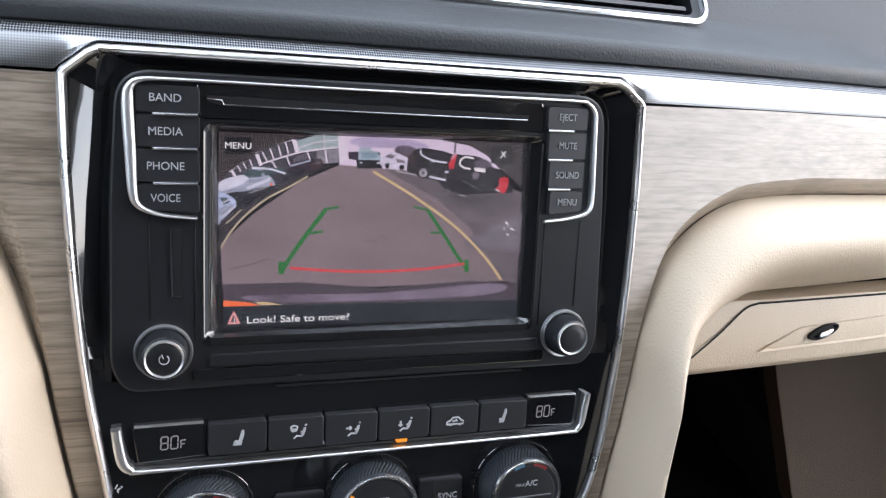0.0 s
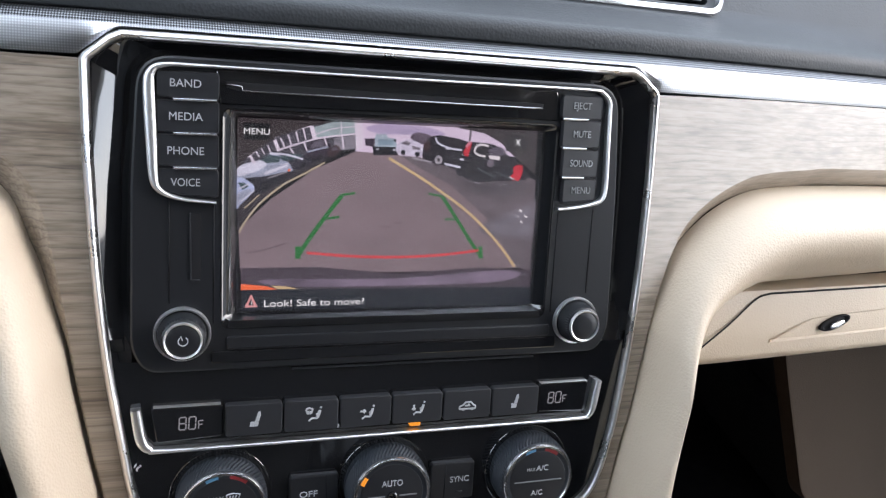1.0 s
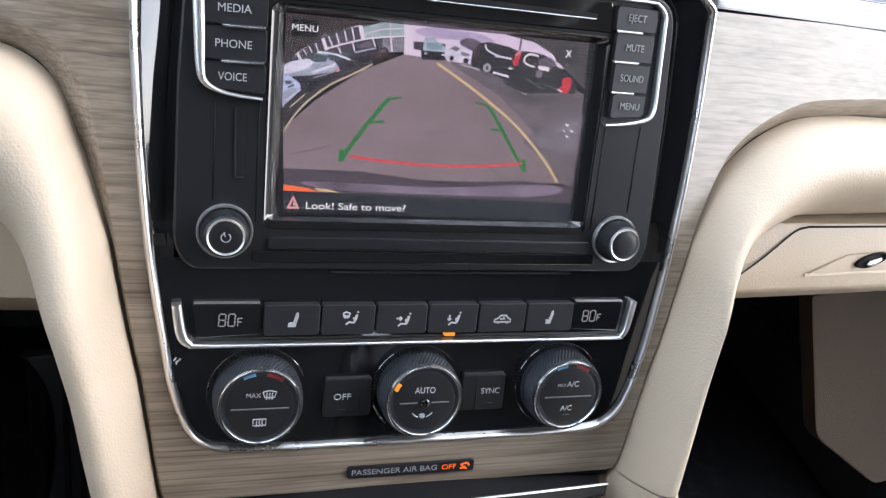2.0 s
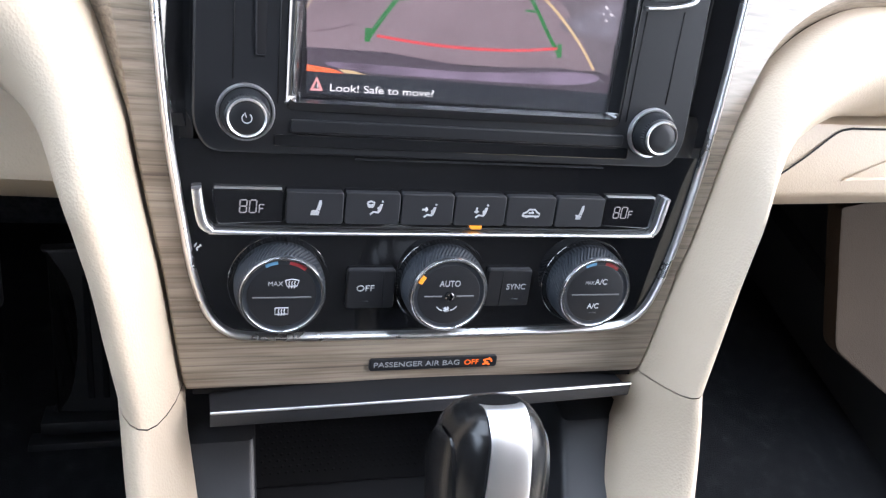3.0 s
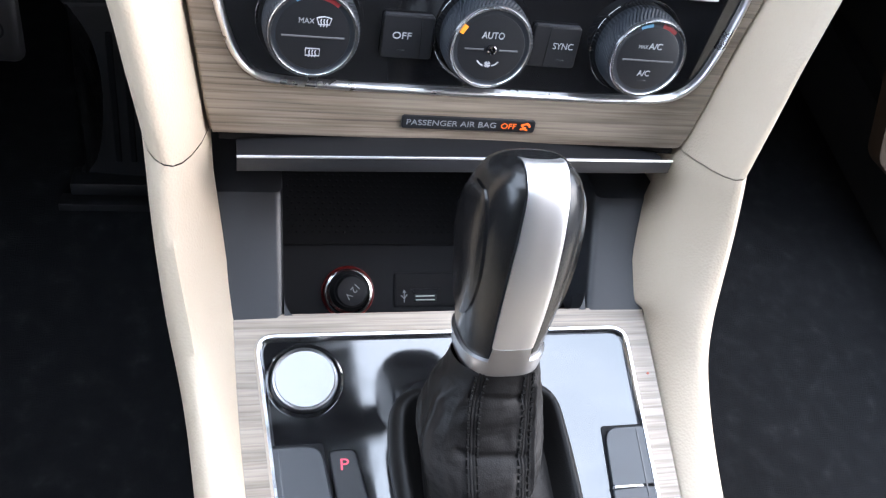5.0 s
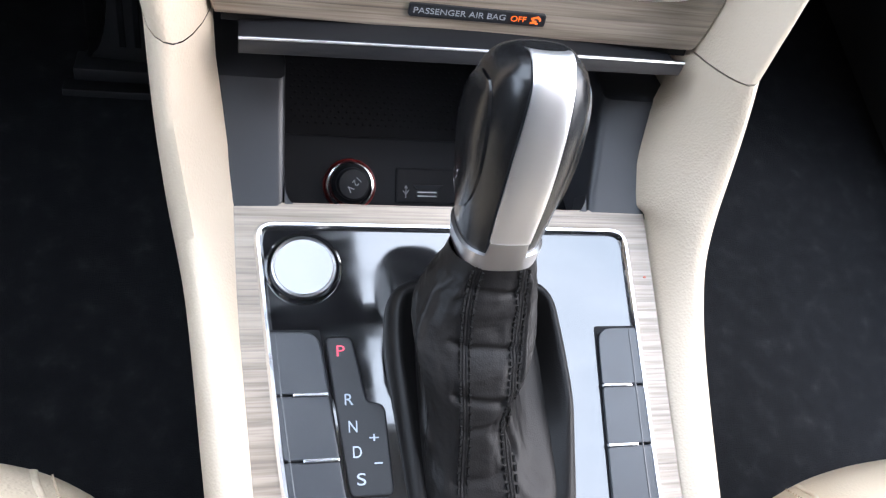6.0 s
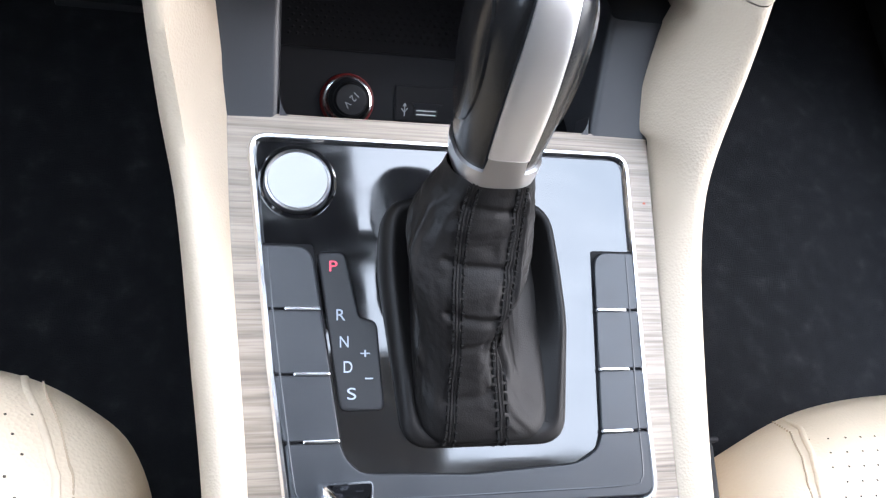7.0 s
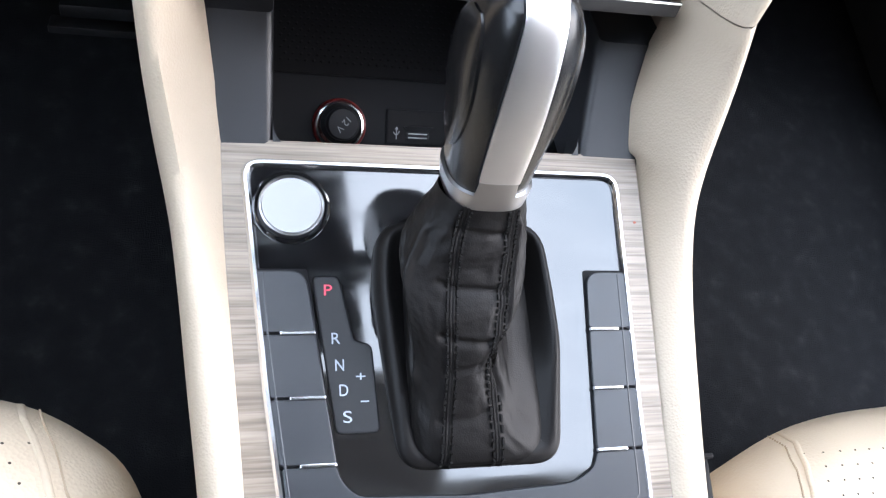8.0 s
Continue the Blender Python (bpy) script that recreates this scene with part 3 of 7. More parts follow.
# creases and swellings: from (angle, share) to (angle, share), width, depth
FOLDS = [(-2.05, 0.88, -1.15, 0.85, 0.018, -0.0009), (-2.0, 0.78, -1.2, 0.79, 0.040, 0.0010), (-2.0, 0.66, -1.05, 0.62, 0.016, -0.0010), (-1.9, 0.47, -1.25, 0.44, 0.014, -0.0013), (-1.9, 0.54, -1.3, 0.55, 0.035, 0.0008),
         (-2.70, 0.80, -2.55, 0.25, 0.040, 0.0016), (-3.05, 0.50, -3.0, 0.15, 0.036, -0.0030), (-0.85, 0.40, -0.70, 0.20, 0.030, -0.0030),
         (-2.5, 0.24, -2.8, 0.12, 0.030, 0.0014), (-1.9, 0.16, -1.25, 0.19, 0.016, -0.0007), (-1.75, 0.34, -1.3, 0.36, 0.014, -0.0008), (-0.80, 0.90, -0.85, 0.50, 0.028, 0.0014)]


def section(s):
    for s0, s1 in zip(SECT, SECT[1:]):
        if s <= s1[0]:
            break
    u = (s - s0[0]) / (s1[0] - s0[0])
    return [a + (c - a) * u for a, c in zip(s0[1:], s1[1:])]


def boot_point(w, s):
    cx, yf, yb, z, rx, p = section(s)
    c, q = math.cos(w), math.sin(w)
    a = math.copysign(abs(c) ** (2 / p), c) * rx
    f = math.copysign(abs(q) ** (2 / p), q)
    d = f * (yb - yf) / 2
    y = (yf + yb) / 2 + d
    # the sleeve narrows to the front
    a *= 1 - 0.30 * max(0.0, f + 0.1) ** 2 * min(1.0, s / 0.2)
    # towards the collar the section tips square to the lever
    t = min(1.0, max(0.0, (s - 0.6) / 0.4))
    z2 = z - 0.64 * d * t * t * (3 - 2 * t)
    push = 0.0
    ang = w if w <= math.pi else w - 2 * math.pi
    for a0, b0, a1, b1, wd, amp in FOLDS:
        ux, uz = (a1 - a0) * 0.35, b1 - b0
        px, pz = (ang - a0) * 0.35, s - b0
        t = min(1, max(0, (px * ux + pz * uz) / (ux * ux + uz * uz)))
        r = math.hypot(px - ux * t, pz - uz * t)
        push += amp * math.exp(-(r / wd) ** 2)
    env = min(1, s / 0.08) * min(1, (1 - s) / 0.10)
    push = push * env + 0.0008 * env * noise.noise((c * 2.4, q * 2.4, s * 5)) + 0.0004 * env * noise.noise((c * 6, q * 6, s * 18)) + 0.00017 * env * noise.noise((c * 9, q * 9, s * 55))
    nx, ny = c / max(rx, 1e-4), q / max((yb - yf) / 2, 1e-4)
    n = math.hypot(nx, ny)
    return Vector((cx + a + push * nx / n, y + push * ny / n, z2 + push * 0.45))


b = bmesh.new()
rings(b, [[tuple(boot_point(2 * math.pi * i / 180, k / 140)) for i in range(180)] for k in range(141)])
boot = part("boot", b, BOOTL, lever, "creased black leather boot", angle=80)
# skirt round the sleeve: a padded lip at both sides, hollow towards the sleeve
SKIRT = rounded([(-0.0292, -0.0768), (0.0452, -0.0768), (0.0482, -0.0180), (0.0440, 0.0360), (-0.0345, 0.0360), (-0.0388, 0.0080)], [0.013, 0.013, 0.02, 0.018, 0.018, 0.014], 7)
b = bmesh.new()
loops = []
for g, h in ((0.0, 0.0), (0.0, 0.35), (0.0012, 0.72), (0.0034, 0.96), (0.0050, 1.0), (0.0066, 0.92), (0.0090, 0.72), (0.0120, 0.48), (0.0155, 0.26), (0.0200, 0.10), (0.0255, 0.03), (0.0310, 0.0)):
    lp = []
    for x, y in inset(ccw(SKIRT), g):
        rise = 0.0030 + (0.0075 if x < 0 else 0.0125) * min(1.0, max(0.0, (y + 0.075) / 0.050))
        lp.append((x, y, rise * h + 0.0006 * noise.noise((x * 90, y * 90, 1.3)) * h))
    loops.append(lp)
rings(b, loops)
part("skirt", b, BOOTL, lever, "padded leather skirt lip", angle=80)
STITCH = mat("black_thread", (0.006, 0.0058, 0.0058), 0.7, spec=0.2)
SEAMS = [[(0.0, -0.0100), (0.33, -0.0098), (0.55, -0.0116), (0.80, -0.0112), (1.0, -0.0088)], [(0.0, 0.0146), (0.16, 0.0118), (0.33, 0.0086), (0.50, 0.0106), (0.75, 0.0122), (1.0, 0.0116)]]


def seam_angle(line, off, s):
    """The angle at which a seam runs up the rear of the boot."""
    x = next(x0 + (x1 - x0) * (s - a) / (c - a) for (a, x0), (c, x1) in zip(line, line[1:]) if s <= c + 1e-6) + off
    cx, yf, yb, z, rx, p = section(s)
    d = (x - cx) / rx
    return -math.acos(math.copysign(min(0.97, abs(d)) ** (p / 2), d)) % (2 * math.pi)


def stitch_row(line, off, n):
    b2 = bmesh.new()
    for i in range(n):
        s = 0.015 + 0.965 * i / n
        p = [boot_point(seam_angle(line, off, min(1, s + d)), min(1, s + d)) for d in (0.0, 0.66 / n)]
        d = (p[1] - p[0])
        if d.length < 1e-5:
            continue
        side = d.cross(Vector((0, -0.5, 0.85))).normalized() * 0.00048
        up = side.cross(d).normalized() * 0.0012
        if up.z < 0:
            up = -up
        q = [p[0] - side, p[0] + side, p[1] + side, p[1] - side]
        v0 = [b2.verts.new(a - up) for a in q]
        v1 = [b2.verts.new(a * 1.0 + up) for a in q]
        b2.faces.new(v1)
        for j in range(4):
            b2.faces.new((v0[j], v0[(j + 1) % 4], v1[(j + 1) % 4], v1[j]))
    part("stitching", b2, STITCH, boot, smooth=False)


def seam_rib(line, off, r, material, name):
    b2 = bmesh.new()
    loops = []
    for k in range(61):
        s = 0.01 + 0.985 * k / 60
        c = boot_point(seam_angle(line, off, s), s)
        loops.append(superloop(*c, r, r * 0.75, 2, 8, ay=Vector((0, -0.5, 0.85))))
    rings(b2, loops)
    part(name, b2, material, boot)


for line in SEAMS:
    for e in (-0.0021, 0.0021):
        stitch_row(line, e, 40)
    seam_rib(line, -0.0007, 0.0006, BOOTL, "seam")
    seam_rib(line, 0.0007, 0.0006, BOOTL, "seam")
    seam_rib(line, 0.0, 0.0003, STITCH, "seam_gap")

# knob: leather body, silver inlay down its rear, silver collar
KN = [(0.0, 0.0164, 0.0172), (0.10, 0.0174, 0.0182), (0.25, 0.0192, 0.0206), (0.42, 0.0208, 0.0232), (0.58, 0.0217, 0.0248), (0.72, 0.0213, 0.0250), (0.84, 0.0196, 0.0224), (0.92, 0.0170, 0.0186), (0.965, 0.0140, 0.0140), (0.99, 0.0112, 0.0100), (1.0, 0.0090, 0.0070)]
KNS = smooth_path(KN, 6)


def knob_at(s, w, grow=0.0):
    for a, b_ in zip(KNS, KNS[1:]):
        if s <= b_[0]:
            break
    u = 0 if b_[0] == a[0] else min(1, (s - a[0]) / (b_[0] - a[0]))
    rx, ry = a[1] + (b_[1] - a[1]) * u, a[2] + (b_[2] - a[2]) * u
    c, q = math.cos(w), math.sin(w)
    x = math.copysign(abs(c) ** 0.72, c) * (rx + grow)
    y = math.copysign(abs(q) ** 0.72, q) * (ry + grow)
    t = min(1.0, max(0.0, (s - 0.62) / 0.38))
    return BASE.lerp(TOP, s) + Vector((1, 0, 0)) * x + AY * (y - 0.0078 * t * t) + AX * (grow if s > 0.97 else 0)


b = bmesh.new()
rings(b, [[tuple(knob_at(s, 2 * math.pi * i / 96)) for i in range(96)] for s, _, _ in KNS], True, True, True)
knob = part("knob", b, KNOBL, lever, "smooth black leather knob")


def on_knob(fn, ss, n, grow0, grow1, name, material, parent, label="", flat=6):
    """A raised inlay on the knob: fn(s) gives its two edge angles."""
    b2 = bmesh.new()
    loops = []
    for s in ss:
        w0, w1 = fn(s)
        lp = []
        for i in range(n + 1):
            e = abs(2 * i / n - 1)
            g = grow0 if i in (0, n) else grow1 * (1 - 0.35 * e ** flat)
            lp.append(tuple(knob_at(s, w0 + (w1 - w0) * i / n, g)))
        loops.append(lp)
    rings(b2, loops, closed=False)
    part(name, b2, material, parent, label)


def inlay(s):
    """Edge angles of the inlay from its half width."""
    for a, b_ in zip(KNS, KNS[1:]):
        if s <= b_[0]:
            break
    rx = a[1] + (b_[1] - a[1]) * (0 if b_[0] == a[0] else min(1, (s - a[0]) / (b_[0] - a[0])))
    hw = min(0.86 * rx, 0.0078 + 0.0014 * math.sin(math.pi * min(1.0, s * 1.1)))
    half = math.asin((hw / rx) ** (1 / 0.72))
    return -math.pi / 2 - 0.02 - half, -math.pi / 2 - 0.02 + half


INLAY = mat("polished_silver_inlay", (0.90, 0.89, 0.885), 0.40, 1.0)
bump(INLAY, noise_tex(INLAY, 45.0, 2.0).outputs[0], 0.10, 0.001)
b = bmesh.new()
loops = []
for k in range(49):
    s = 0.158 + 0.842 * k / 48
    w0, w1 = inlay(s)
    loops.append([tuple(knob_at(s, w0 + (w1 - w0) * i / 20, -0.0004 if i in (0, 20) else 0.0013 * (1 - 0.35 * abs(i / 10 - 1) ** 10))) for i in range(21)])
# over the crown and down its far side
rear = [Vector(p) for p in loops[-1]]
for y, z in ((0.003, -0.0001), (0.006, -0.0010), (0.009, -0.0026), (0.0120, -0.0055)):
    loops.append([tuple(p + AY * y + AX * z) for p in rear])
rings(b, loops, closed=False)
part("inlay", b, INLAY, knob, "polished silver inlay")
for e in (0, 1):
    on_knob(lambda s: (inlay(s)[e] - 0.055, inlay(s)[e] + 0.055), [0.09 + 0.90 * k / 40 for k in range(41)], 4, -0.0003, 0.0002, "inlay_joint", DEEP, knob)


# large oval pads on both flanks of the knob
def flank(mid):
    def edges(s):
        h = 0.66 * math.sqrt(max(0.0, 1 - ((s - 0.56) / 0.31) ** 2)) + 0.02
        return mid - h, mid + h
    return edges


for mid in (math.pi + 0.06, -0.06):
    on_knob(flank(mid), [0.255 + 0.61 * k / 40 for k in range(41)], 16, -0.0004, 0.0011, "flank_pad", KNOBL, knob, "raised leather flank pad", 4)

b = bmesh.new()
N = 96
loops = [[], [], [], [], []]
for i in range(N):
    w = 2 * math.pi * i / N
    e = abs(((w + math.pi / 2 + 0.02 + math.pi) % (2 * math.pi)) - math.pi)
    top = 0.165 if e < 0.345 else max(0.075, 0.086 + (e - 0.345) * 0.012)
    loops[0].append(tuple(knob_at(0.0, w, -0.0006) - AX * 0.0010))
    loops[1].append(tuple(knob_at(0.0, w, 0.0010) - AX * 0.0004))
    loops[2].append(tuple(knob_at(0.03, w, 0.0014)))
    loops[3].append(tuple(knob_at(top - 0.008, w, 0.0014)))
    loops[4].append(tuple(knob_at(top, w, -0.0005)))
rings(b, loops)
part("collar", b, mat("grey_satin_silver", (0.50, 0.50, 0.51), 0.32, 1.0), lever, "satin silver collar")

# ---- dash top, footwells and cabin ----
xs = [-0.75 + 0.05 * i for i in range(31)]
strip = thing("aluminium_strip", FAS, "textured aluminium trim strip along the dash", "dash trim")
def strip_low(x):
    """Lower edge of the strip: along the wood, then over the fascia's top."""
    a = abs(x)
    for (x0, z0), (x1, z1) in zip(((0, 0.2021), (0.1140, 0.2019), (0.1190, 0.1996), (0.1282, 0.1920), (0.1296, 0.1905)), ((0.1140, 0.2019), (0.1190, 0.1996), (0.1282, 0.1920), (0.1296, 0.1905), (9, 0.1905))):
        if a <= x1:
            return z0 + (z1 - z0) * (a - x0) / (x1 - x0)


sxs = [-0.75, -0.6, -0.45, -0.35, -0.28, -0.22, -0.17, -0.14, -0.1296, -0.1282, -0.1236, -0.1190, -0.1165, -0.1140, -0.09, -0.06, -0.03, 0.0]
sxs = sxs + [-x for x in sxs[-2::-1]]
b = bmesh.new()
STRIP_TOP, STRIP_MID = 0.2085, 0.2035
rings(b, [[(x, y + dash_bow(x), strip_low(x) + (STRIP_MID - strip_low(x)) * u) for x in sxs] for y, u in ((0.006, 0.0), (0.0008, 0.04), (-0.0004, 0.35), (0.0006, 0.8), (0.0012, 1.0))], closed=False)
part("lower_face", b, ALU_LIT, strip, "lower dotted aluminium face, coloured as lit")
b = bmesh.new()
rings(b, [[(x, y + dash_bow(x), STRIP_MID + (STRIP_TOP - STRIP_MID) * u) for x in sxs] for y, u in ((0.0012, 0.0), (0.0030, 0.4), (0.0060, 0.75), (0.0110, 1.0))], closed=False)
part("dotted_band", b, ALU_SHADED, strip, "upper dotted aluminium band, coloured as shaded")
upper = thing("dash_top", FAS, "dark grey grained soft dash top", "dashboard", "structure")
b = bmesh.new()
# the face rises along the vent, with an opening for it, then turns over towards the windscreen
prof = [(0.030, 0.196), (0.0125, 0.2075), (0.0100, 0.2095), (0.0092, 0.2130), (0.0095, 0.2165), (0.0115, 0.2192), (0.0170, 0.2216), (0.0300, 0.2256), (0.0470, 0.2318), (0.0578, 0.2368), (0.0620, 0.2410)]
face_top = [(0.0620 + 0.469 * k, 0.2410 + 0.883 * k) for k in (0.0665, 0.078)]
over = [(0.112, 0.3215), (0.135, 0.334), (0.18, 0.341), (0.28, 0.340), (0.45, 0.315), (0.70, 0.21), (0.85, 0.12)]
HOLE = 0.2010
left_xs = [x for x in xs if x < -HOLE] + [-HOLE]
right_xs = [HOLE] + [x for x in xs if x > HOLE]
for xcols, rows_ in ((xs, prof), (left_xs, [prof[-1], face_top[0]]), (right_xs, [prof[-1], face_top[0]]), (xs, face_top + over)):
    cols = [[(x, y + dash_bow(x) * min(1.0, max(0.25, 1 - (z - 0.222) / 0.02)) if z < 0.33 else y + dash_bow(x) * 0.25, z) for x in xcols] for y, z in rows_]
    rings(b, cols, closed=False)
bmesh.ops.remove_doubles(b, verts=b.verts, dist=1e-5)
part("skin", b, DASH, upper)
# unseen hood ahead of the driver, added to shade the left trim
b = bmesh.new()
hood = [(0.20, 0.20), (-0.02, 0.215), (-0.055, 0.225), (-0.060, 0.255), (-0.050, 0.315), (-0.02, 0.345), (0.06, 0.345), (0.22, 0.285)]
rings(b, [[(-0.245 + 0.03 * (1 - k), y + 0.06 * (1 - k), 0.21 + (z - 0.21) * k) for y, z in hood] for k in (0.3, 0.85, 1.0)] + [[(-0.58 - 0.03 * (1 - k), y + 0.06 * (1 - k), 0.21 + (z - 0.21) * k) for y, z in hood] for k in (1.0, 0.85, 0.3)], True, True, True)
part("unseen_shading_hood", b, DASH, upper)

glove = thing("glove_box", FAS, "closed beige glove box lid with a recessed handle", "glove box")


def bowed_panel(x0, x1, prof, name, material, parent, n=20, label=""):
    """A panel across the dash: profile rows of (depth, height)."""
    b2 = bmesh.new()
    loops = []
    for i in range(n + 1):
        x = x0 + (x1 - x0) * i / n
        loops.append([(x, y - 0.006 + 0.5 * dash_bow(x), z) for y, z in prof])
    rings(b2, loops, closed=False)
    return part(name, b2, material, parent, label)


bowed_panel(0.150, 0.66, [(0.075, 0.0775), (0.0560, 0.0768), (0.0520, 0.0760), (0.0510, 0.0740), (0.0515, 0.055), (0.0530, 0.0350), (0.0560, 0.0310), (0.0640, 0.0270), (0.085, 0.0185), (0.115, 0.0062), (0.140, -0.0045), (0.148, -0.0072), (0.153, -0.0060), (0.17, 0.004)], "lid", BEIGE, glove)
b = bmesh.new()
ls = [[], []]
for x, z in smooth_path([(0.205, 0.0400), (0.2280, 0.0560), (0.2460, 0.0705), (0.2560, 0.0738), (0.2700, 0.0742), (0.36, 0.0745), (0.66, 0.0745)], 5):
    y = 0.0446 + 0.5 * dash_bow(x)
    ls[0].append((x, y, z + 0.0007))
    ls[1].append((x + 0.0004, y, z - 0.0007))
rings(b, ls, closed=False)
part("joint", b, DEEP, glove, "dark joint around the lid", smooth=False)
# recessed handle
b = bmesh.new()
rec = [(0.262, 0.0420), (0.40, 0.0440), (0.40, 0.0600), (0.320, 0.0575), (0.296, 0.0560)]
rec = rounded(ccw(rec), 0.002, 3)
rings(b, [[(x, 0.0448 + 0.5 * dash_bow(x), z) for x, z in rec], [(x, 0.0452 + 0.5 * dash_bow(x), z) for x, z in inset(rec, 0.0008)], [(x, 0.0475 + 0.5 * dash_bow(x), z) for x, z in inset(rec, 0.0022)]], True, False, True)
handle_recess = part("handle_recess", b, BEIGE, glove, "shallow beige finger recess", smooth=False)
b = bmesh.new()
rings(b, [superloop(0.3175, 0.0440 + 0.5 * dash_bow(0.3175) - d, 0.0520, 0.0135 * r, 0.0042 * r, 2, 24, ay=Vector((0.0, 0.05, 1)).normalized(), ax=Vector((0.97, 0.1, 0.22))) for d, r in ((-0.003, 1.0), (0.0005, 1.0), (0.001, 0.88), (-0.0008, 0.72), (-0.0012, 0.1))], True, False, True)
part("lock_rim", b, DEEP, handle_recess, "dark oval lock surround")
b = bmesh.new()
rings(b, [superloop(0.3185, 0.0432 + 0.5 * dash_bow(0.3185) - d, 0.0512, 0.0068 * r, 0.0020 * r, 2, 20, ay=Vector((0, 0.05, 1)).normalized(), ax=Vector((0.97, 0.1, 0.22))) for d, r in ((-0.002, 1.0), (0.0008, 1.0), (0.0014, 0.7), (0.0015, 0.1))], True, False, True)
part("lock", b, CHROME, handle_recess, "chrome lock barrel")
knee = thing("knee_panel", FAS, "beige lower dash panel on the driver's side", "dash panel")
bowed_panel(-0.66, -0.150, [(0.075, 0.0785), (0.0600, 0.0775), (0.0585, 0.0740), (0.0600, 0.052), (0.0590, 0.0340), (0.0620, 0.0280), (0.075, 0.0215), (0.105, 0.0080), (0.138, -0.0060), (0.150, -0.0108), (0.155, -0.0095), (0.17, 0.002)], "panel", BEIGE, knee)
whole("under_dash", soft_box(-0.70, 0.70, 0.17, 0.34, 0.0, 0.19, 0.01), DEEP, FAS, "dark hollow behind the lower dash", "dash structure", "structure")
whole("floor", soft_box(-0.75, 0.75, -1.9, 1.0, -0.03, 0.0, 0.005), CARPET, pose(0, 0, 0), "black carpeted car floor", "floor", "structure")
whole("firewall", soft_box(-0.75, 0.75, 0.62, 0.66, 0.0, 0.72, 0.005), CARPET_LIFTED, pose(0, 0, 0), "black carpeted front bulkhead", "wall", "structure")
whole("tunnel", soft_box(-0.105, 0.105, -0.6, 0.6, 0.0, 0.26, 0.02), CARPET_LIFTED, pose(0, 0, 0), "black carpeted centre tunnel", "floor", "structure")
whole("roof_lining", soft_box(-0.75, 0.75, -1.4, -0.30, 1.20, 1.23, 0.01), LINING, pose(0, 0, 0), "grey fabric roof lining", "ceiling", "structure")
for s, nm in ((-1, "wall_driver_door"), (1, "wall_passenger_door")):
    if s < 0:
        whole(nm, soft_box(s * 0.75 - 0.03, s * 0.75 + 0.03, -1.9, 0.85, 0.0, 0.78, 0.01), DASH, pose(0, 0, 0), "dark car door lining below the window", "wall", "structure")
    else:
        whole("door_sill", soft_box(0.72, 0.80, -1.9, 0.85, -0.03, 0.10, 0.02), DASH, pose(0, 0, 0), "dark sill of the open passenger door", "door sill", "structure")
        # unseen; extended back past the hinge line to shade the kick panel
        whole("wall_front_quarter", soft_box(0.75, 0.80, 0.10, 0.85, 0.0, 0.76, 0.02), DASH, pose(0, 0, 0), "dark lining ahead of the open door", "wall", "structure")
        whole("wall_open_door", soft_box(0.0, 0.07, -1.05, 0.0, 0.10, 0.76, 0.02), DASH, pose(0.83, 0.12, 0, 0, 0, 62), "dark lining of the open passenger door", "door", "structure")
        whole("wall_rear_quarter", soft_box(0.72, 0.78, -1.4, -0.74, 0.08, 0.77, 0.02), DASH, pose(0, 0, 0), "dark lining behind the open door", "wall", "structure")
    # unseen panels filling the rear side windows, to hold light off the fascia
    for y0, y1, nm2 in ((-1.4, -0.74, "pillar"),):
        whole(nm2, soft_box(s * 0.74 - 0.03, s * 0.74 + 0.03, y0, y1, 0.76, 1.18, 0.01), LINING, pose(0, 0, 0), "unseen grey panel over the rear side window", "pillar", "structure")
    b = bmesh.new()
    rings(b, [superloop(s * (0.68 + 0.07 * k), -0.30 + 1.11 * k, 1.21 - 0.46 * k, 0.035, 0.03, 3, 12) for k in (0, 0.25, 0.5, 0.75, 1)])
    whole("windscreen_pillar", b, LINING, pose(0, 0, 0), "grey windscreen pillar", "pillar", "structure")
# unseen wall with no rear window, added to darken what the fascia reflects
whole("rear_wall", soft_box(-0.75, 0.75, -1.38, -1.34, 0.0, 1.19, 0.01), mat("dark_rear_blocker", (0.075, 0.072, 0.070), 0.9, spec=0.2), pose(0, 0, 0), "unseen dark wall closing the rear of the cabin", "wall", "structure")
b = bmesh.new()
rings(b, [[(-400, -400, -0.3), (400, -400, -0.3)], [(-400, 400, -0.3), (400, 400, -0.3)]], closed=False)
whole("ground", b, ASPHALT, pose(0, 0, 0), "grey asphalt car park", "ground", "structure", smooth=False)
# unseen wall added to block the sky ahead and darken reflections
b = bmesh.new()
rings(b, [[(-3.4, 3.6, z), (0.30, 3.6, z), (0.30, 9.0, z)] for z in (-0.3, 9.0)], closed=False)
WALL_GREY = mat("grey_render", (0.35, 0.35, 0.35), 0.8)
ramp(WALL_GREY, noise_tex(WALL_GREY, 1.5, 5.0).outputs[0], [(0.3, (0.31, 0.31, 0.31)), (0.7, (0.39, 0.385, 0.38))], "Base Color")
whole("sky_block_wall", b, WALL_GREY, pose(0, 0, 0), "unseen plain grey wall ahead of the car, blocking sky light", "wall", "structure", smooth=False)
# low unseen wall added to trim the light from the driver's side
b = bmesh.new()
rings(b, [[(-3.4, -14, z), (-3.4, 3.6, z)] for z in (-0.3, 1.5)], closed=False)
whole("side_block_wall", b, WALL_GREY, pose(0, 0, 0), "unseen low grey wall beside the car, blocking sky light", "wall", "structure", smooth=False)
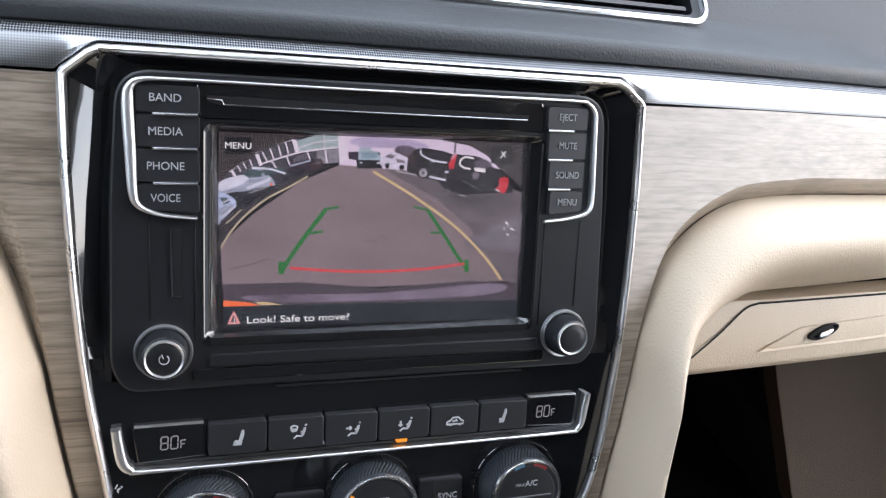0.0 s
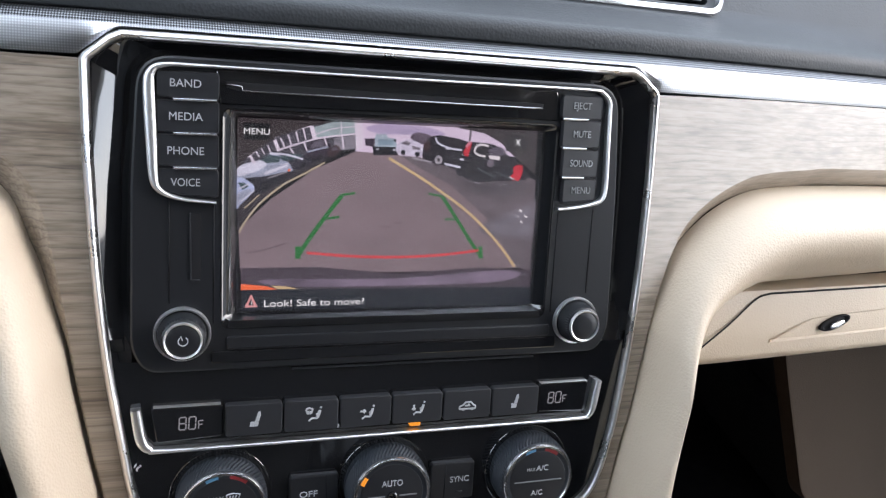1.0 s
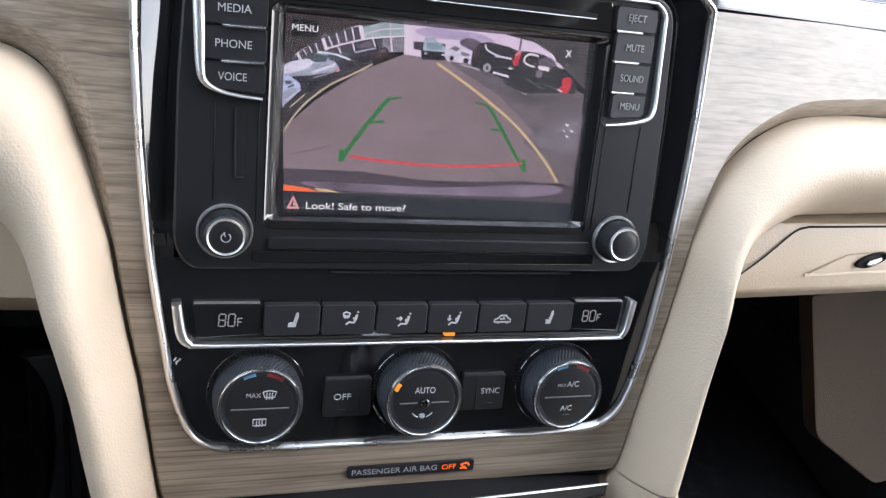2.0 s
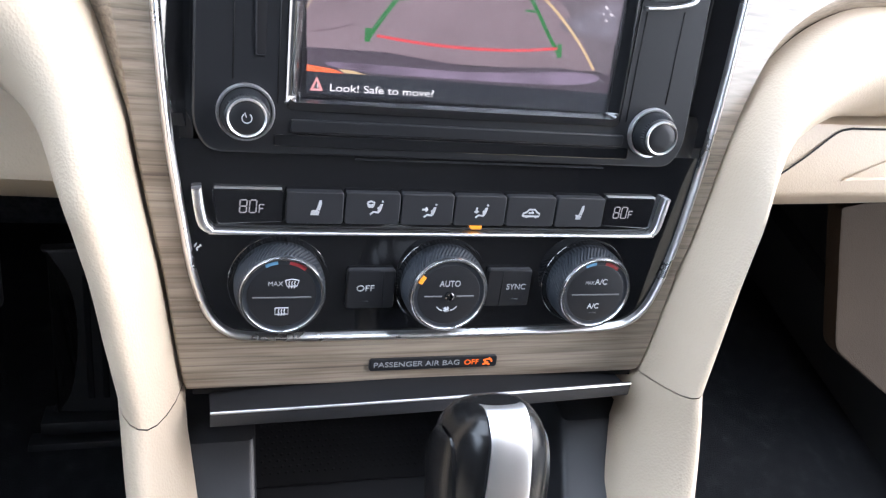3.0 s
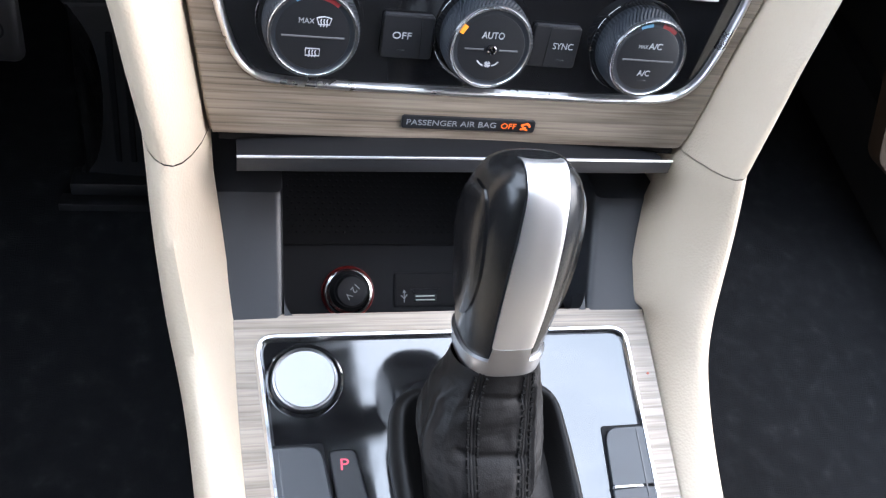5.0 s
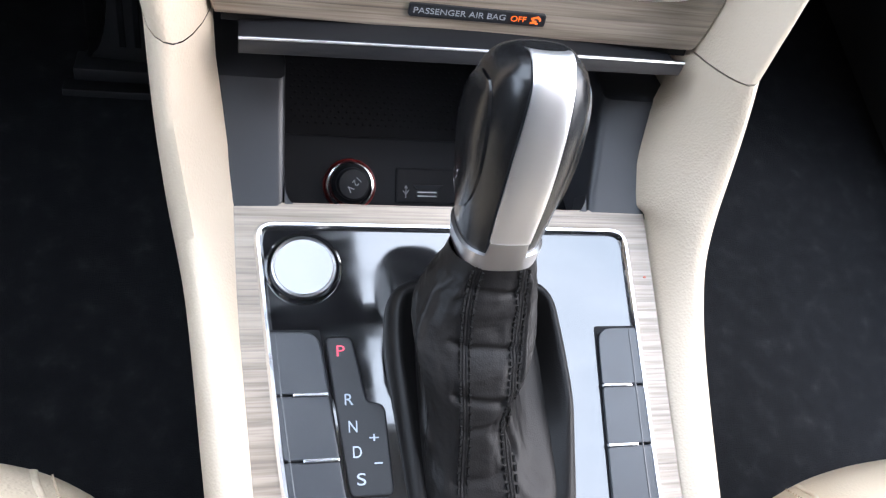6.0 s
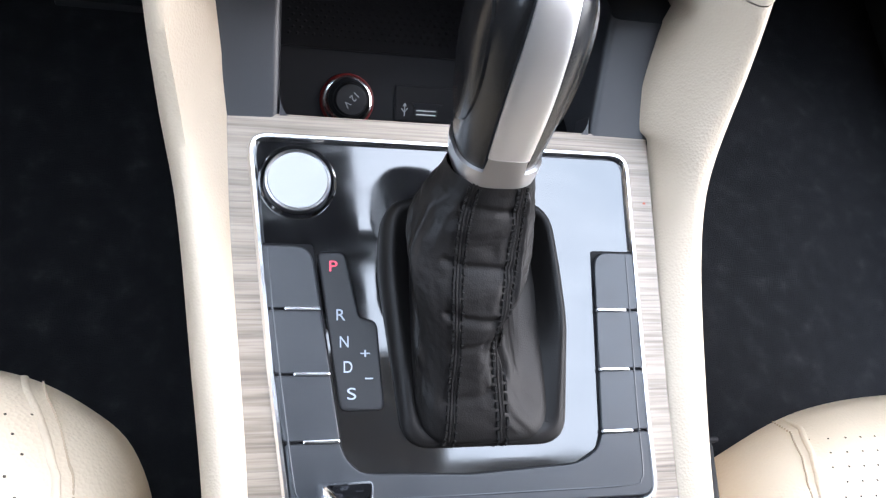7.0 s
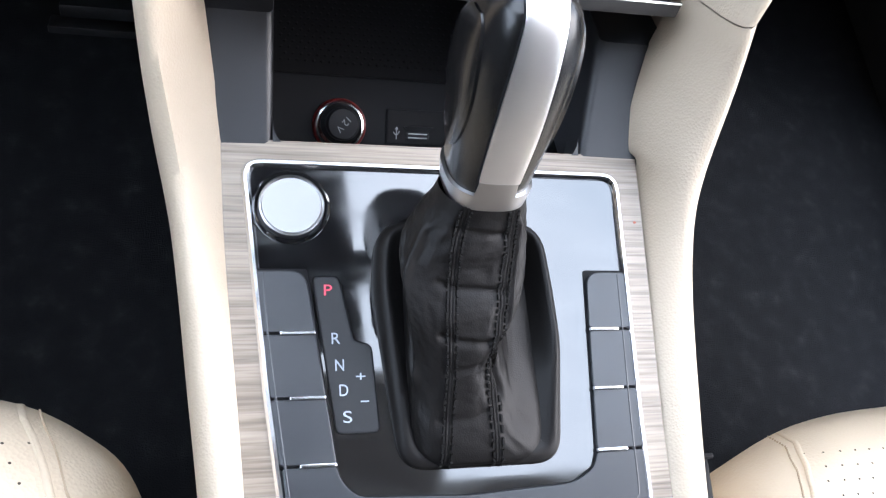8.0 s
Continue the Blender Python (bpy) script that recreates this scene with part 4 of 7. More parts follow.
# interior mirror and its housing at the top of the windscreen
mirror = thing("interior_mirror", pose(0, 0, 0), "dark interior mirror with housing at the windscreen top", "mirror")
part("shell", soft_box(-0.150, 0.095, -0.035, 0.010, 1.035, 1.105, 0.016, 3), SATIN, mirror)
part("glass", soft_box(-0.140, 0.085, -0.0375, -0.034, 1.042, 1.098, 0.001, 1), mat("mirror_glass", (0.8, 0.82, 0.84), 0.02, 1.0), mirror, "mirror glass")
b = bmesh.new()
rings(b, [[(-0.125 + t * 0.05, -0.37 + t * 0.52, 1.200 - t * 0.205), (0.118 - t * 0.086, -0.37 + t * 0.52, 1.200 - t * 0.205), (0.118 - t * 0.086, -0.37 + t * 0.52, 1.165 - t * 0.19), (-0.125 + t * 0.05, -0.37 + t * 0.52, 1.165 - t * 0.19)] for t in (0.48, 0.6, 0.75, 0.9, 1)], True, True, True)
part("housing", b, SATIN, mirror, "black sensor housing")
b = bmesh.new()
rings(b, [[(-0.020, y, z), (0.012, y, z), (0.012, y, z - 0.02), (-0.020, y, z - 0.02)] for y, z in ((-0.30, 1.203), (-0.20, 1.145), (-0.10, 1.095))], True, True, True)
part("mount_arm", b, SATIN, mirror)
whole("overhead_console", soft_box(-0.17, 0.20, -0.50, -0.14, 1.150, 1.199, 0.012, 3), LINING, pose(0, 0, 0), "grey overhead console under the roof lining", "overhead console", "structure")
# ---- car radio ----
PRINT = mat("white_print", (0.38, 0.39, 0.41), 0.5)
DIM = mat("grey_print", (0.26, 0.27, 0.28), 0.5)


def glow(name, color, strength, rough=0.25):
    m = mat(name, (0.01, 0.01, 0.01), rough)
    b2 = m.node_tree.nodes["Principled BSDF"]
    b2.inputs["Emission Color"].default_value = (*color, 1)
    b2.inputs["Emission Strength"].default_value = strength
    return m


SCREEN_LIGHT = 0.325
radio = thing("car_radio", FAS, "black car radio with buttons and a lit reversing-camera screen", "car radio")
PLATE = rounded([(-0.1065, 0.0615), (0.1065, 0.0615), (0.1122, 0.0720), (0.1098, 0.1400), (0.1060, 0.1928), (-0.1085, 0.1928), (-0.1115, 0.1400), (-0.1125, 0.0720)], [0.008, 0.008, 0.008, 0, 0.014, 0.014, 0, 0.008], 6)
OPENING = rrect(-0.0762, 0.0762, 0.0800, 0.1735, 0.004, 4)
bm = holed(inset(ccw(PLATE), 0.0012), OPENING, lambda x, z: (x, -0.0018, z))
rings(bm, [[(x, -0.0018, z) for x, z in inset(ccw(PLATE), 0.0012)], [(x, -0.0012, z) for x, z in inset(ccw(PLATE), 0.0003)], [(x, 0.009, z) for x, z in ccw(PLATE)]])
face = part("faceplate", bm, SATIN, radio, smooth=False)
# upper gloss band with the disc slot
part("gloss_band", fas_plate(rounded([(-0.0770, 0.1745), (0.0750, 0.1745), (0.0735, 0.1882), (-0.0785, 0.1882)], 0.001, 2), -0.0026, -0.001), GLOSS, radio, "gloss black band around the disc slot")
part("disc_slot", fas_plate(rounded([(-0.0690, 0.1800), (0.0660, 0.1800), (0.0668, 0.1822), (-0.0745, 0.1838), (-0.0745, 0.1815)], 0.0004, 2), -0.0028, -0.0016, 0.0002), DEEP, radio, "narrow dark disc slot")
part("slot_edge", ribbon([(-0.0680, 0.1804), (-0.0340, 0.1802), (0.0, 0.1801), (0.066, 0.1800)], 0.0007, -0.0033, -0.002, 0.0002, 0.0004), CHROME, radio)
part("slot_edge", ribbon([(-0.0680, 0.1804), (-0.0686, 0.1822), (-0.0745, 0.1826)], 0.0006, -0.0033, -0.002, 0.0002, 0.0004), CHROME, radio)

# chrome bracket round the buttons
BR = [(-0.0782, 0.1346), (-0.0900, 0.1357), (-0.0965, 0.1373), (-0.1008, 0.1400), (-0.1025, 0.1450), (-0.1032, 0.1600), (-0.1040, 0.1800), (-0.1030, 0.1860), (-0.0985, 0.1888), (-0.0850, 0.1893), (-0.04, 0.1893), (0.0, 0.1893), (0.05, 0.1896), (0.090, 0.1897),
      (0.0962, 0.1886), (0.1000, 0.1846), (0.1006, 0.1780), (0.1014, 0.1600), (0.1020, 0.1440), (0.1006, 0.1385), (0.0958, 0.1362), (0.0870, 0.1345), (0.0775, 0.1336)]
BW = [0.0012, 0.0015, 0.0019, 0.0026, 0.0036, 0.0044, 0.0046, 0.0034, 0.0020, 0.0014, 0.0012, 0.0012, 0.0013, 0.0015, 0.0019, 0.0022, 0.0022, 0.0022, 0.0022, 0.0021, 0.0019, 0.0016, 0.0013]
sm = smooth_path([(x, z, w) for (x, z), w in zip(BR, BW)], 4)
part("bracket", ribbon([(x, z) for x, z, w in sm], [w for x, z, w in sm], -0.0050, -0.001, 0.0012, 0.0014), BRUSHED, radio, "chrome bracket around both button columns")

ROWSZ = [0.1873, 0.1758, 0.1624, 0.1487, 0.1362]
for side, names in ((-1, ("BAND", "MEDIA", "PHONE", "VOICE")), (1, ("EJECT", "MUTE", "SOUND", "MENU"))):
    for k, word in enumerate(names):
        z1, z0 = ROWSZ[k] - 0.0004, ROWSZ[k + 1] + 0.0004
        xo = 0.1012 - (0.0040 if side > 0 else 0)
        sh = (0.0012 * (k - 1.5) if side > 0 else 0)
        q = [(0.0772, z0), (xo, z0 + (0.0016 if k == 3 else 0)), (xo, z1), (0.0772, z1)]
        q = [(side * x + sh * (x < 0.09), z) for x, z in q]
        b = bmesh.new()
        q = rounded(ccw(q), 0.0018 if k in (0, 3) else 0.0012, 4)
        # the outer end of each key is rolled
        loops = [[(x, -0.001, z) for x, z in q], [(x, -0.0036, z) for x, z in q], [(x, -0.0044, z) for x, z in inset(q, 0.0004)]]
        rings(b, loops, True, False, True)
        for v in b.verts:
            if abs(v.co.x) > 0.094 and v.co.y < -0.003:
                v.co.y += 0.0012
        key = part("key", b, BUTTON, radio)
        cx, wd = (-0.0902, {0: 0.0118, 1: 0.0128, 2: 0.0140, 3: 0.0112}[k]) if side < 0 else (0.0858 + 0.0009 * k, {0: 0.0090, 1: 0.0090, 2: 0.0118, 3: 0.0098}[k])
        fas_text(word, cx, (0.1820, 0.1690, 0.1554, 0.1427)[k], -0.0045, 0.0031, PRINT if side < 0 else DIM, key, wd)
    for k in (1, 2, 3):
        z = ROWSZ[k]
        x0, x1 = (-0.0948, -0.0782) if side < 0 else (0.0752 + 0.0008 * k, 0.0890)
        part("divider", ribbon([(x0, z), (x1, z)], 0.0012, -0.0056, -0.002, 0.0004, 0.0008), CHROME, radio, "thin chrome divider")
# fine vertical joints and card slot
for x, z0, z1 in ((-0.0966, 0.092, 0.1355), (-0.0790, 0.083, 0.1335), (0.0975, 0.092, 0.1335), (0.0790, 0.083, 0.1320)):
    part("joint", ribbon([(x, z0), (x, z1)], 0.0006, -0.0021, -0.001, 0.0001), DEEP, radio)
slot = part("card_slot", fas_plate(rrect(-0.0884, -0.0842, 0.1020, 0.1300, 0.0006, 2), -0.0021, -0.001, 0.0001), DEEP, radio, "dark upright card slot")
part("slot_lip", ribbon([(-0.0885, 0.1300), (-0.0880, 0.1020), (-0.0845, 0.1018)], 0.0006, -0.0026, -0.001, 0.0002), GREYP, slot)
# lower bars
part("lower_bar", fas_plate(rrect(-0.0735, 0.0790, 0.0712, 0.0768, 0.001, 2), -0.0030, -0.001, 0.0006), SATIN, radio)
part("lower_band", fas_plate(rrect(-0.0800, 0.0830, 0.0650, 0.0704, 0.001, 2), -0.0023, -0.001, 0.0004), GLOSS, radio, "gloss black lower band")
part("edge_line", ribbon([(-0.045, 0.0600), (0.0730, 0.0600)], 0.0005, -0.0004, 0.002, 0.0002), GREYP, radio)

# screen: gloss bevel, then the lit picture
DISP = (-0.0695, 0.0695, 0.0855, 0.1695)
bm = bmesh.new()
rings(bm, [[(x, y, z) for x, z in rrect(x0, x1, z0, z1, r, 4)] for x0, x1, z0, z1, r, y in ((-0.0762, 0.0762, 0.0800, 0.1735, 0.004, -0.0018), (-0.0757, 0.0757, 0.0805, 0.1730, 0.0036, -0.0024), (-0.0745, 0.0745, 0.0836, 0.1722, 0.003, -0.0018), (DISP[0], DISP[1], DISP[2], DISP[3], 0.0008, 0.0042))])
part("screen_bevel", bm, GLOSS, radio, "gloss black bevelled screen surround")


def lit(name, col, k=1.0, vary=0.0, grain=160.0):
    m = glow(name, col, SCREEN_LIGHT * k, 0.16)
    if vary:
        n, l, b2 = nodes(m)
        t = noise_tex(m, grain, 6.0, (0.6, 1, 1.6))
        r = n.new("ShaderNodeValToRGB")
        r.color_ramp.elements[0].position, r.color_ramp.elements[1].position = 0.3, 0.72
        r.color_ramp.elements[0].color = (*[c * (1 - vary) for c in col], 1)
        r.color_ramp.elements[1].color = (*[min(1, c * (1 + vary)) for c in col], 1)
        l.new(t.outputs[0], r.inputs[0])
        l.new(r.outputs[0], b2.inputs["Emission Color"])
    return m


LIT = {}


def tint(nm, r, g, c, vary=0.0, grain=200.0):
    LIT[nm] = lit("screen_" + nm, (r, g, c), 1, vary, grain)


tint("road", 0.205, 0.156, 0.178, 0.16, 28)
tint("road2", 0.122, 0.102, 0.120, 0.18, 120)
tint("dkc", 0.054, 0.047, 0.053, 0.10, 120)
tint("dkl", 0.042, 0.034, 0.038, 0.10, 120)
tint("sky", 0.617, 0.515, 0.658, 0.06, 90)
tint("cloud", 0.413, 0.342, 0.515, 0.15, 120)
tint("bld", 0.065, 0.061, 0.080, 0.30, 300)
tint("glassb", 0.305, 0.371, 0.402, 0.15, 200)
tint("wall", 0.631, 0.565, 0.672, 0.05, 100)
tint("door", 0.216, 0.202, 0.246, 0.40, 300)
tint("lav", 0.305, 0.328, 0.434, 0.25, 260)
tint("pale", 0.565, 0.565, 0.687, 0.15, 260)
tint("teal", 0.061, 0.091, 0.107, 0.20, 260)
tint("grill", 0.027, 0.026, 0.036, 0.40, 300)
tint("dark", 0.042, 0.038, 0.054, 0.45, 300)
tint("suvd", 0.034, 0.025, 0.040, 0.40, 300)
tint("win", 0.107, 0.093, 0.127, 0.20, 300)
tint("maroon", 0.054, 0.032, 0.038, 0.40, 300)
tint("blue", 0.381, 0.434, 0.644, 0.30, 260)
tint("verge", 0.045, 0.040, 0.048, 0.30, 200)
tint("tk", 0.013, 0.013, 0.019, 0.30, 300)
tint("tk2", 0.045, 0.034, 0.054, 0.30, 300)
tint("tkp", 0.314, 0.381, 0.456, 0.20, 300)
tint("tkw", 0.188, 0.262, 0.332, 0.20, 300)
tint("white", 0.527, 0.491, 0.617, 0.15, 300)
tint("grey", 0.156, 0.133, 0.168, 0.30, 300)
tint("car5", 0.107, 0.084, 0.117, 0.30, 300)
tint("blk", 0.021, 0.018, 0.026, 0.35, 220)
tint("blk2", 0.025, 0.023, 0.031, 0.35, 220)
tint("rim", 0.305, 0.283, 0.328, 0.30, 400)
tint("red", 0.50, 0.035, 0.055, 0.15, 200)
tint("pink", 0.50, 0.17, 0.23, 0.10, 200)
tint("patch", 0.658, 0.617, 0.658, 0.10, 200)
tint("blot", 0.175, 0.162, 0.195, 0.30, 200)
tint("glare", 0.168, 0.156, 0.191, 0.12, 120)
tint("glare2", 0.156, 0.141, 0.171, 0.15, 120)
tint("bump", 0.068, 0.054, 0.072, 0.12, 90)
tint("shine", 0.162, 0.127, 0.181, 0.45, 70)
tint("bar", 0.016, 0.019, 0.028, 0.00, 200)
tint("org", 0.831, 0.156, 0.061, 0.00, 200)
tint("yel", 0.552, 0.402, 0.223, 0.10, 200)
tint("yel2", 0.434, 0.361, 0.270, 0.10, 200)
tint("tri", 0.701, 0.305, 0.305, 0.00, 200)
tint("box", 0.009, 0.009, 0.012, 0.00, 200)
tint("xb", 0.034, 0.032, 0.037, 0.00, 200)
tint("grn", 0.025, 0.162, 0.048, 0.08, 100)
tint("redl", 0.617, 0.068, 0.080, 0.00, 200)
tint("ink", 0.776, 0.776, 0.807, 0.00, 200)
tint("streak", 0.089, 0.107, 0.117, 0.00, 200)
tint("shad", 0.084, 0.074, 0.089, 0.20, 120)
tint("crack", 0.138, 0.102, 0.120, 0.00, 200)
tint("glare0", 0.133, 0.114, 0.136, 0.15, 120)
tint("glare1", 0.144, 0.127, 0.153, 0.15, 120)
tint("glare3", 0.168, 0.156, 0.191, 0.15, 120)
tint("glare20", 0.165, 0.152, 0.186, 0.15, 120)
tint("glare21", 0.162, 0.148, 0.181, 0.15, 120)
tint("glare22", 0.159, 0.145, 0.176, 0.15, 120)
tint("glare23", 0.156, 0.141, 0.171, 0.15, 120)
tint("shad0", 0.112, 0.095, 0.111, 0.15, 120)
tint("shad1", 0.102, 0.088, 0.103, 0.15, 120)
tint("shad2", 0.093, 0.081, 0.096, 0.15, 120)
tint("shad3", 0.084, 0.074, 0.089, 0.15, 120)
display = part("display", fas_plate([(DISP[0], DISP[2]), (DISP[1], DISP[2]), (DISP[1], DISP[3]), (DISP[0], DISP[3])], 0.0041, 0.0062, 0.0001), LIT["box"], radio, "lit screen showing a reversing-camera view of a car park", smooth=False)
LAYER = [0]


def flat_line(pts, w, depth, material, parent, name):
    P = [Vector(p) for p in smooth_path(pts, 5)] if len(pts) > 2 else [Vector(p) for p in pts]
    b2 = bmesh.new()
    ls = [[], []]
    for i, p in enumerate(P):
        d = (P[min(i + 1, len(P) - 1)] - P[max(i - 1, 0)]).normalized()
        ls[0].append((p.x - d.y * w / 2, depth, p.y + d.x * w / 2))
        ls[1].append((p.x + d.y * w / 2, depth, p.y - d.x * w / 2))
    rings(b2, ls, closed=False)
    return part(name, b2, material, parent, smooth=False)


def shown(name, colour, soft, *v):
    """A flat patch of the screen picture: millimetres across and up the fascia."""
    q = [(v[i] / 1000, v[i + 1] / 1000) for i in range(0, len(v), 2)]
    q = smooth_path(q, 4, True) if soft else q
    LAYER[0] += 1
    b2 = bmesh.new()
    b2.faces.new([b2.verts.new((min(DISP[1], max(DISP[0], x)), 0.0040 - 0.000006 * LAYER[0], min(DISP[3], max(DISP[2], z)))) for x, z in q])
    return part("picture_" + name, b2, LIT[colour], display, smooth=False)


def stroke(name, colour, w, *v):
    LAYER[0] += 1
    flat_line([(v[i] / 1000, v[i + 1] / 1000) for i in range(0, len(v), 2)], w / 1000, 0.0040 - 0.000006 * LAYER[0], LIT[colour], display, "picture_" + name)


shown("road", "road", False, -16.4, 158.2, -3.6, 159.1, 7.2, 152.4, 26.7, 142.6, 44.5, 128.3, 62.4, 103.8, 1.7, 102.5, -67.7, 104.5, -68.6, 122.5, -55.1, 135.6, -36.0, 149.2)
shown("shoulder", "road2", False, -3.6, 159.1, 14.9, 157.7, 39.6, 157.2, 68.6, 146.1, 70.9, 102.0, 62.4, 103.8, 44.5, 128.3, 26.7, 142.6, 7.2, 152.4)
shown("sky", "sky", False, -20.2, 172.1, 26.9, 171.4, 40.8, 167.3, 52.2, 163.0, 56.9, 156.9, 44.1, 158.7, 16.9, 157.0, 11.7, 155.3, -19.0, 157.1)
shown("cloud", "cloud", True, -14.8, 167.5, -6.9, 169.4, 3.3, 169.1, 15.1, 168.5, 21.8, 165.7, 6.1, 165.2, -9.2, 165.2)
shown("building", "bld", False, -68.9, 148.9, -65.9, 152.7, -53.8, 161.9, -38.7, 167.6, -19.4, 171.6, -18.5, 158.1, -25.2, 157.2, -38.4, 154.7, -54.9, 153.1, -65.2, 147.0, -68.8, 145.1)
shown("upper_glass", "glassb", False, -37.7, 166.7, -29.1, 170.3, -19.4, 171.4, -19.2, 164.4, -29.0, 163.1, -36.9, 161.5)
shown("end_wall", "wall", False, -19.9, 171.6, -16.5, 171.7, -15.6, 159.4, -18.8, 157.6, -19.4, 164.4)
shown("glass_door", "door", False, -29.0, 162.6, -19.4, 163.9, -18.8, 158.3, -28.1, 157.1)
shown("verge", "verge", False, -69.0, 132.3, -59.4, 140.0, -47.8, 147.3, -33.6, 153.8, -31.6, 152.9, -43.1, 146.4, -55.9, 137.6, -66.7, 125.1, -69.0, 121.8)
shown("silver_car", "lav", True, -68.9, 148.9, -59.1, 152.3, -56.1, 154.5, -50.3, 154.0, -45.0, 151.7, -46.9, 147.3, -57.1, 143.4, -68.8, 141.3)
shown("bonnet", "pale", True, -68.9, 148.9, -60.0, 151.9, -57.2, 150.3, -61.8, 147.1, -68.8, 145.1)
shown("car_glass", "teal", False, -60.0, 152.3, -56.1, 154.3, -51.4, 153.7, -52.1, 151.3, -57.2, 150.7)
shown("car_front", "grill", True, -67.2, 143.5, -57.2, 145.3, -47.8, 147.6, -47.8, 145.4, -55.5, 140.5, -58.9, 138.1, -66.8, 137.1)
shown("dark_car", "dark", True, -50.7, 154.4, -42.0, 154.9, -37.9, 153.3, -39.3, 150.4, -45.5, 148.1, -47.4, 150.7)
shown("dark_suv", "suvd", False, -41.3, 156.6, -38.5, 160.4, -32.6, 162.3, -29.8, 158.8, -29.5, 154.9, -36.0, 152.6, -40.3, 154.2)
shown("suv_glass", "win", False, -39.4, 157.8, -37.3, 160.5, -33.3, 161.6, -32.7, 158.7)
shown("far_car", "maroon", True, -31.0, 157.3, -27.4, 159.6, -25.7, 157.2, -28.3, 154.5, -31.2, 154.4)
shown("blue_car", "blue", True, -69.5, 143.7, -64.0, 142.6, -62.2, 139.5, -64.9, 135.9, -68.1, 132.8, -69.5, 131.4)
shown("blue_car_wing", "lav", True, -69.5, 137.1, -64.9, 139.5, -63.6, 138.1, -67.2, 134.0, -69.5, 132.3)
shown("car_glass", "teal", False, -52.1, 153.7, -47.9, 155.2, -42.0, 154.9, -43.2, 153.2, -50.2, 151.8)
shown("headlight", "pale", False, -51.1, 149.9, -47.9, 151.4, -48.3, 150.2, -50.9, 148.9)
shown("wheel_dark", "tk", True, -59.4, 141.9, -57.1, 143.4, -55.5, 141.9, -56.9, 139.5, -59.0, 138.8)
shown("blue_glass", "teal", False, -69.1, 142.3, -66.3, 142.3, -64.5, 140.7, -67.2, 139.2)
shown("wheel_dark", "tk", True, -36.3, 154.0, -34.4, 155.0, -33.8, 153.4, -35.7, 152.4)
shown("wheel_dark", "tk", True, -43.1, 150.8, -41.2, 151.8, -40.7, 150.3, -42.4, 149.3)
shown("car_glass", "win", False, -29.8, 157.8, -27.6, 158.8, -26.9, 157.6, -29.3, 156.8)
shown("truck_bed", "tk2", False, -15.2, 162.8, -10.7, 163.0, -10.6, 159.3, -14.8, 159.7)
shown("truck_cab", "tkp", False, -10.7, 163.4, -10.2, 164.9, -5.4, 165.1, -4.6, 163.6, -1.0, 163.2, -0.1, 159.1, -10.5, 158.8)
shown("truck_glass", "tkw", False, -9.2, 162.8, -2.0, 162.5, -2.0, 160.3, -9.1, 160.1)
shown("truck_low", "tk", False, -11.6, 159.5, -0.4, 159.5, 0.3, 156.1, -10.9, 155.6)
shown("far_dark_car", "car5", True, 5.6, 164.2, 9.1, 166.5, 15.5, 165.0, 14.6, 162.0, 9.4, 161.3)
shown("white_car", "white", True, -0.7, 160.0, 3.6, 163.1, 9.3, 162.1, 12.1, 159.9, 12.7, 156.6, 6.5, 156.0, 0.2, 156.8)
shown("white_car_glass", "grey", False, 1.3, 161.3, 3.6, 162.6, 6.0, 161.7, 4.7, 160.4)
shown("white_car_glass", "grey", False, 6.5, 160.5, 10.5, 159.8, 10.5, 158.6, 6.9, 158.7)
shown("wheel_dark", "tk", True, 1.7, 158.1, 3.3, 158.2, 3.3, 156.4, 1.8, 156.4)
shown("wheel_dark", "tk", True, 8.2, 157.5, 10.1, 157.6, 10.1, 155.8, 8.3, 155.8)
shown("black_suv", "blk", False, 11.5, 155.8, 12.0, 161.4, 15.5, 165.0, 19.7, 165.6, 28.6, 164.4, 35.0, 162.5, 35.7, 150.7, 28.0, 150.3, 22.0, 152.0, 17.1, 152.9, 12.8, 154.4)
shown("black_suv_shine", "maroon", True, 12.0, 160.9, 14.0, 162.9, 15.2, 160.5, 13.2, 157.9)
shown("near_suv", "blk2", True, 29.9, 156.3, 34.4, 162.5, 37.1, 163.1, 46.6, 162.1, 53.1, 157.8, 60.8, 153.0, 64.0, 149.1, 62.6, 144.8, 56.4, 142.9, 47.7, 144.4, 42.3, 142.2, 36.1, 143.5, 29.3, 147.5, 27.4, 152.6)
shown("near_suv_shadow", "shad0", True, 25.0, 149.4, 34.4, 144.8, 48.9, 145.4, 67.6, 145.6, 60.5, 138.2, 42.0, 138.1, 29.5, 142.7)
shown("near_suv_shadow", "shad1", True, 27.8, 148.5, 35.8, 144.6, 48.1, 145.1, 63.8, 145.3, 57.9, 139.0, 42.3, 138.9, 31.7, 142.8)
shown("near_suv_shadow", "shad2", True, 30.7, 147.6, 37.3, 144.4, 47.3, 144.8, 60.1, 144.9, 55.3, 139.9, 42.6, 139.8, 33.9, 143.0)
shown("near_suv_shadow", "shad3", True, 34.3, 146.5, 39.1, 144.2, 46.3, 144.4, 55.5, 144.5, 52.1, 140.9, 42.9, 140.8, 36.6, 143.1)
shown("near_suv_glass", "win", True, 43.4, 159.7, 48.9, 161.4, 52.5, 158.1, 45.8, 157.2)
shown("tail", "red", False, 31.1, 158.6, 32.8, 161.7, 35.0, 162.5, 34.3, 159.7, 33.7, 156.4, 31.5, 156.6)
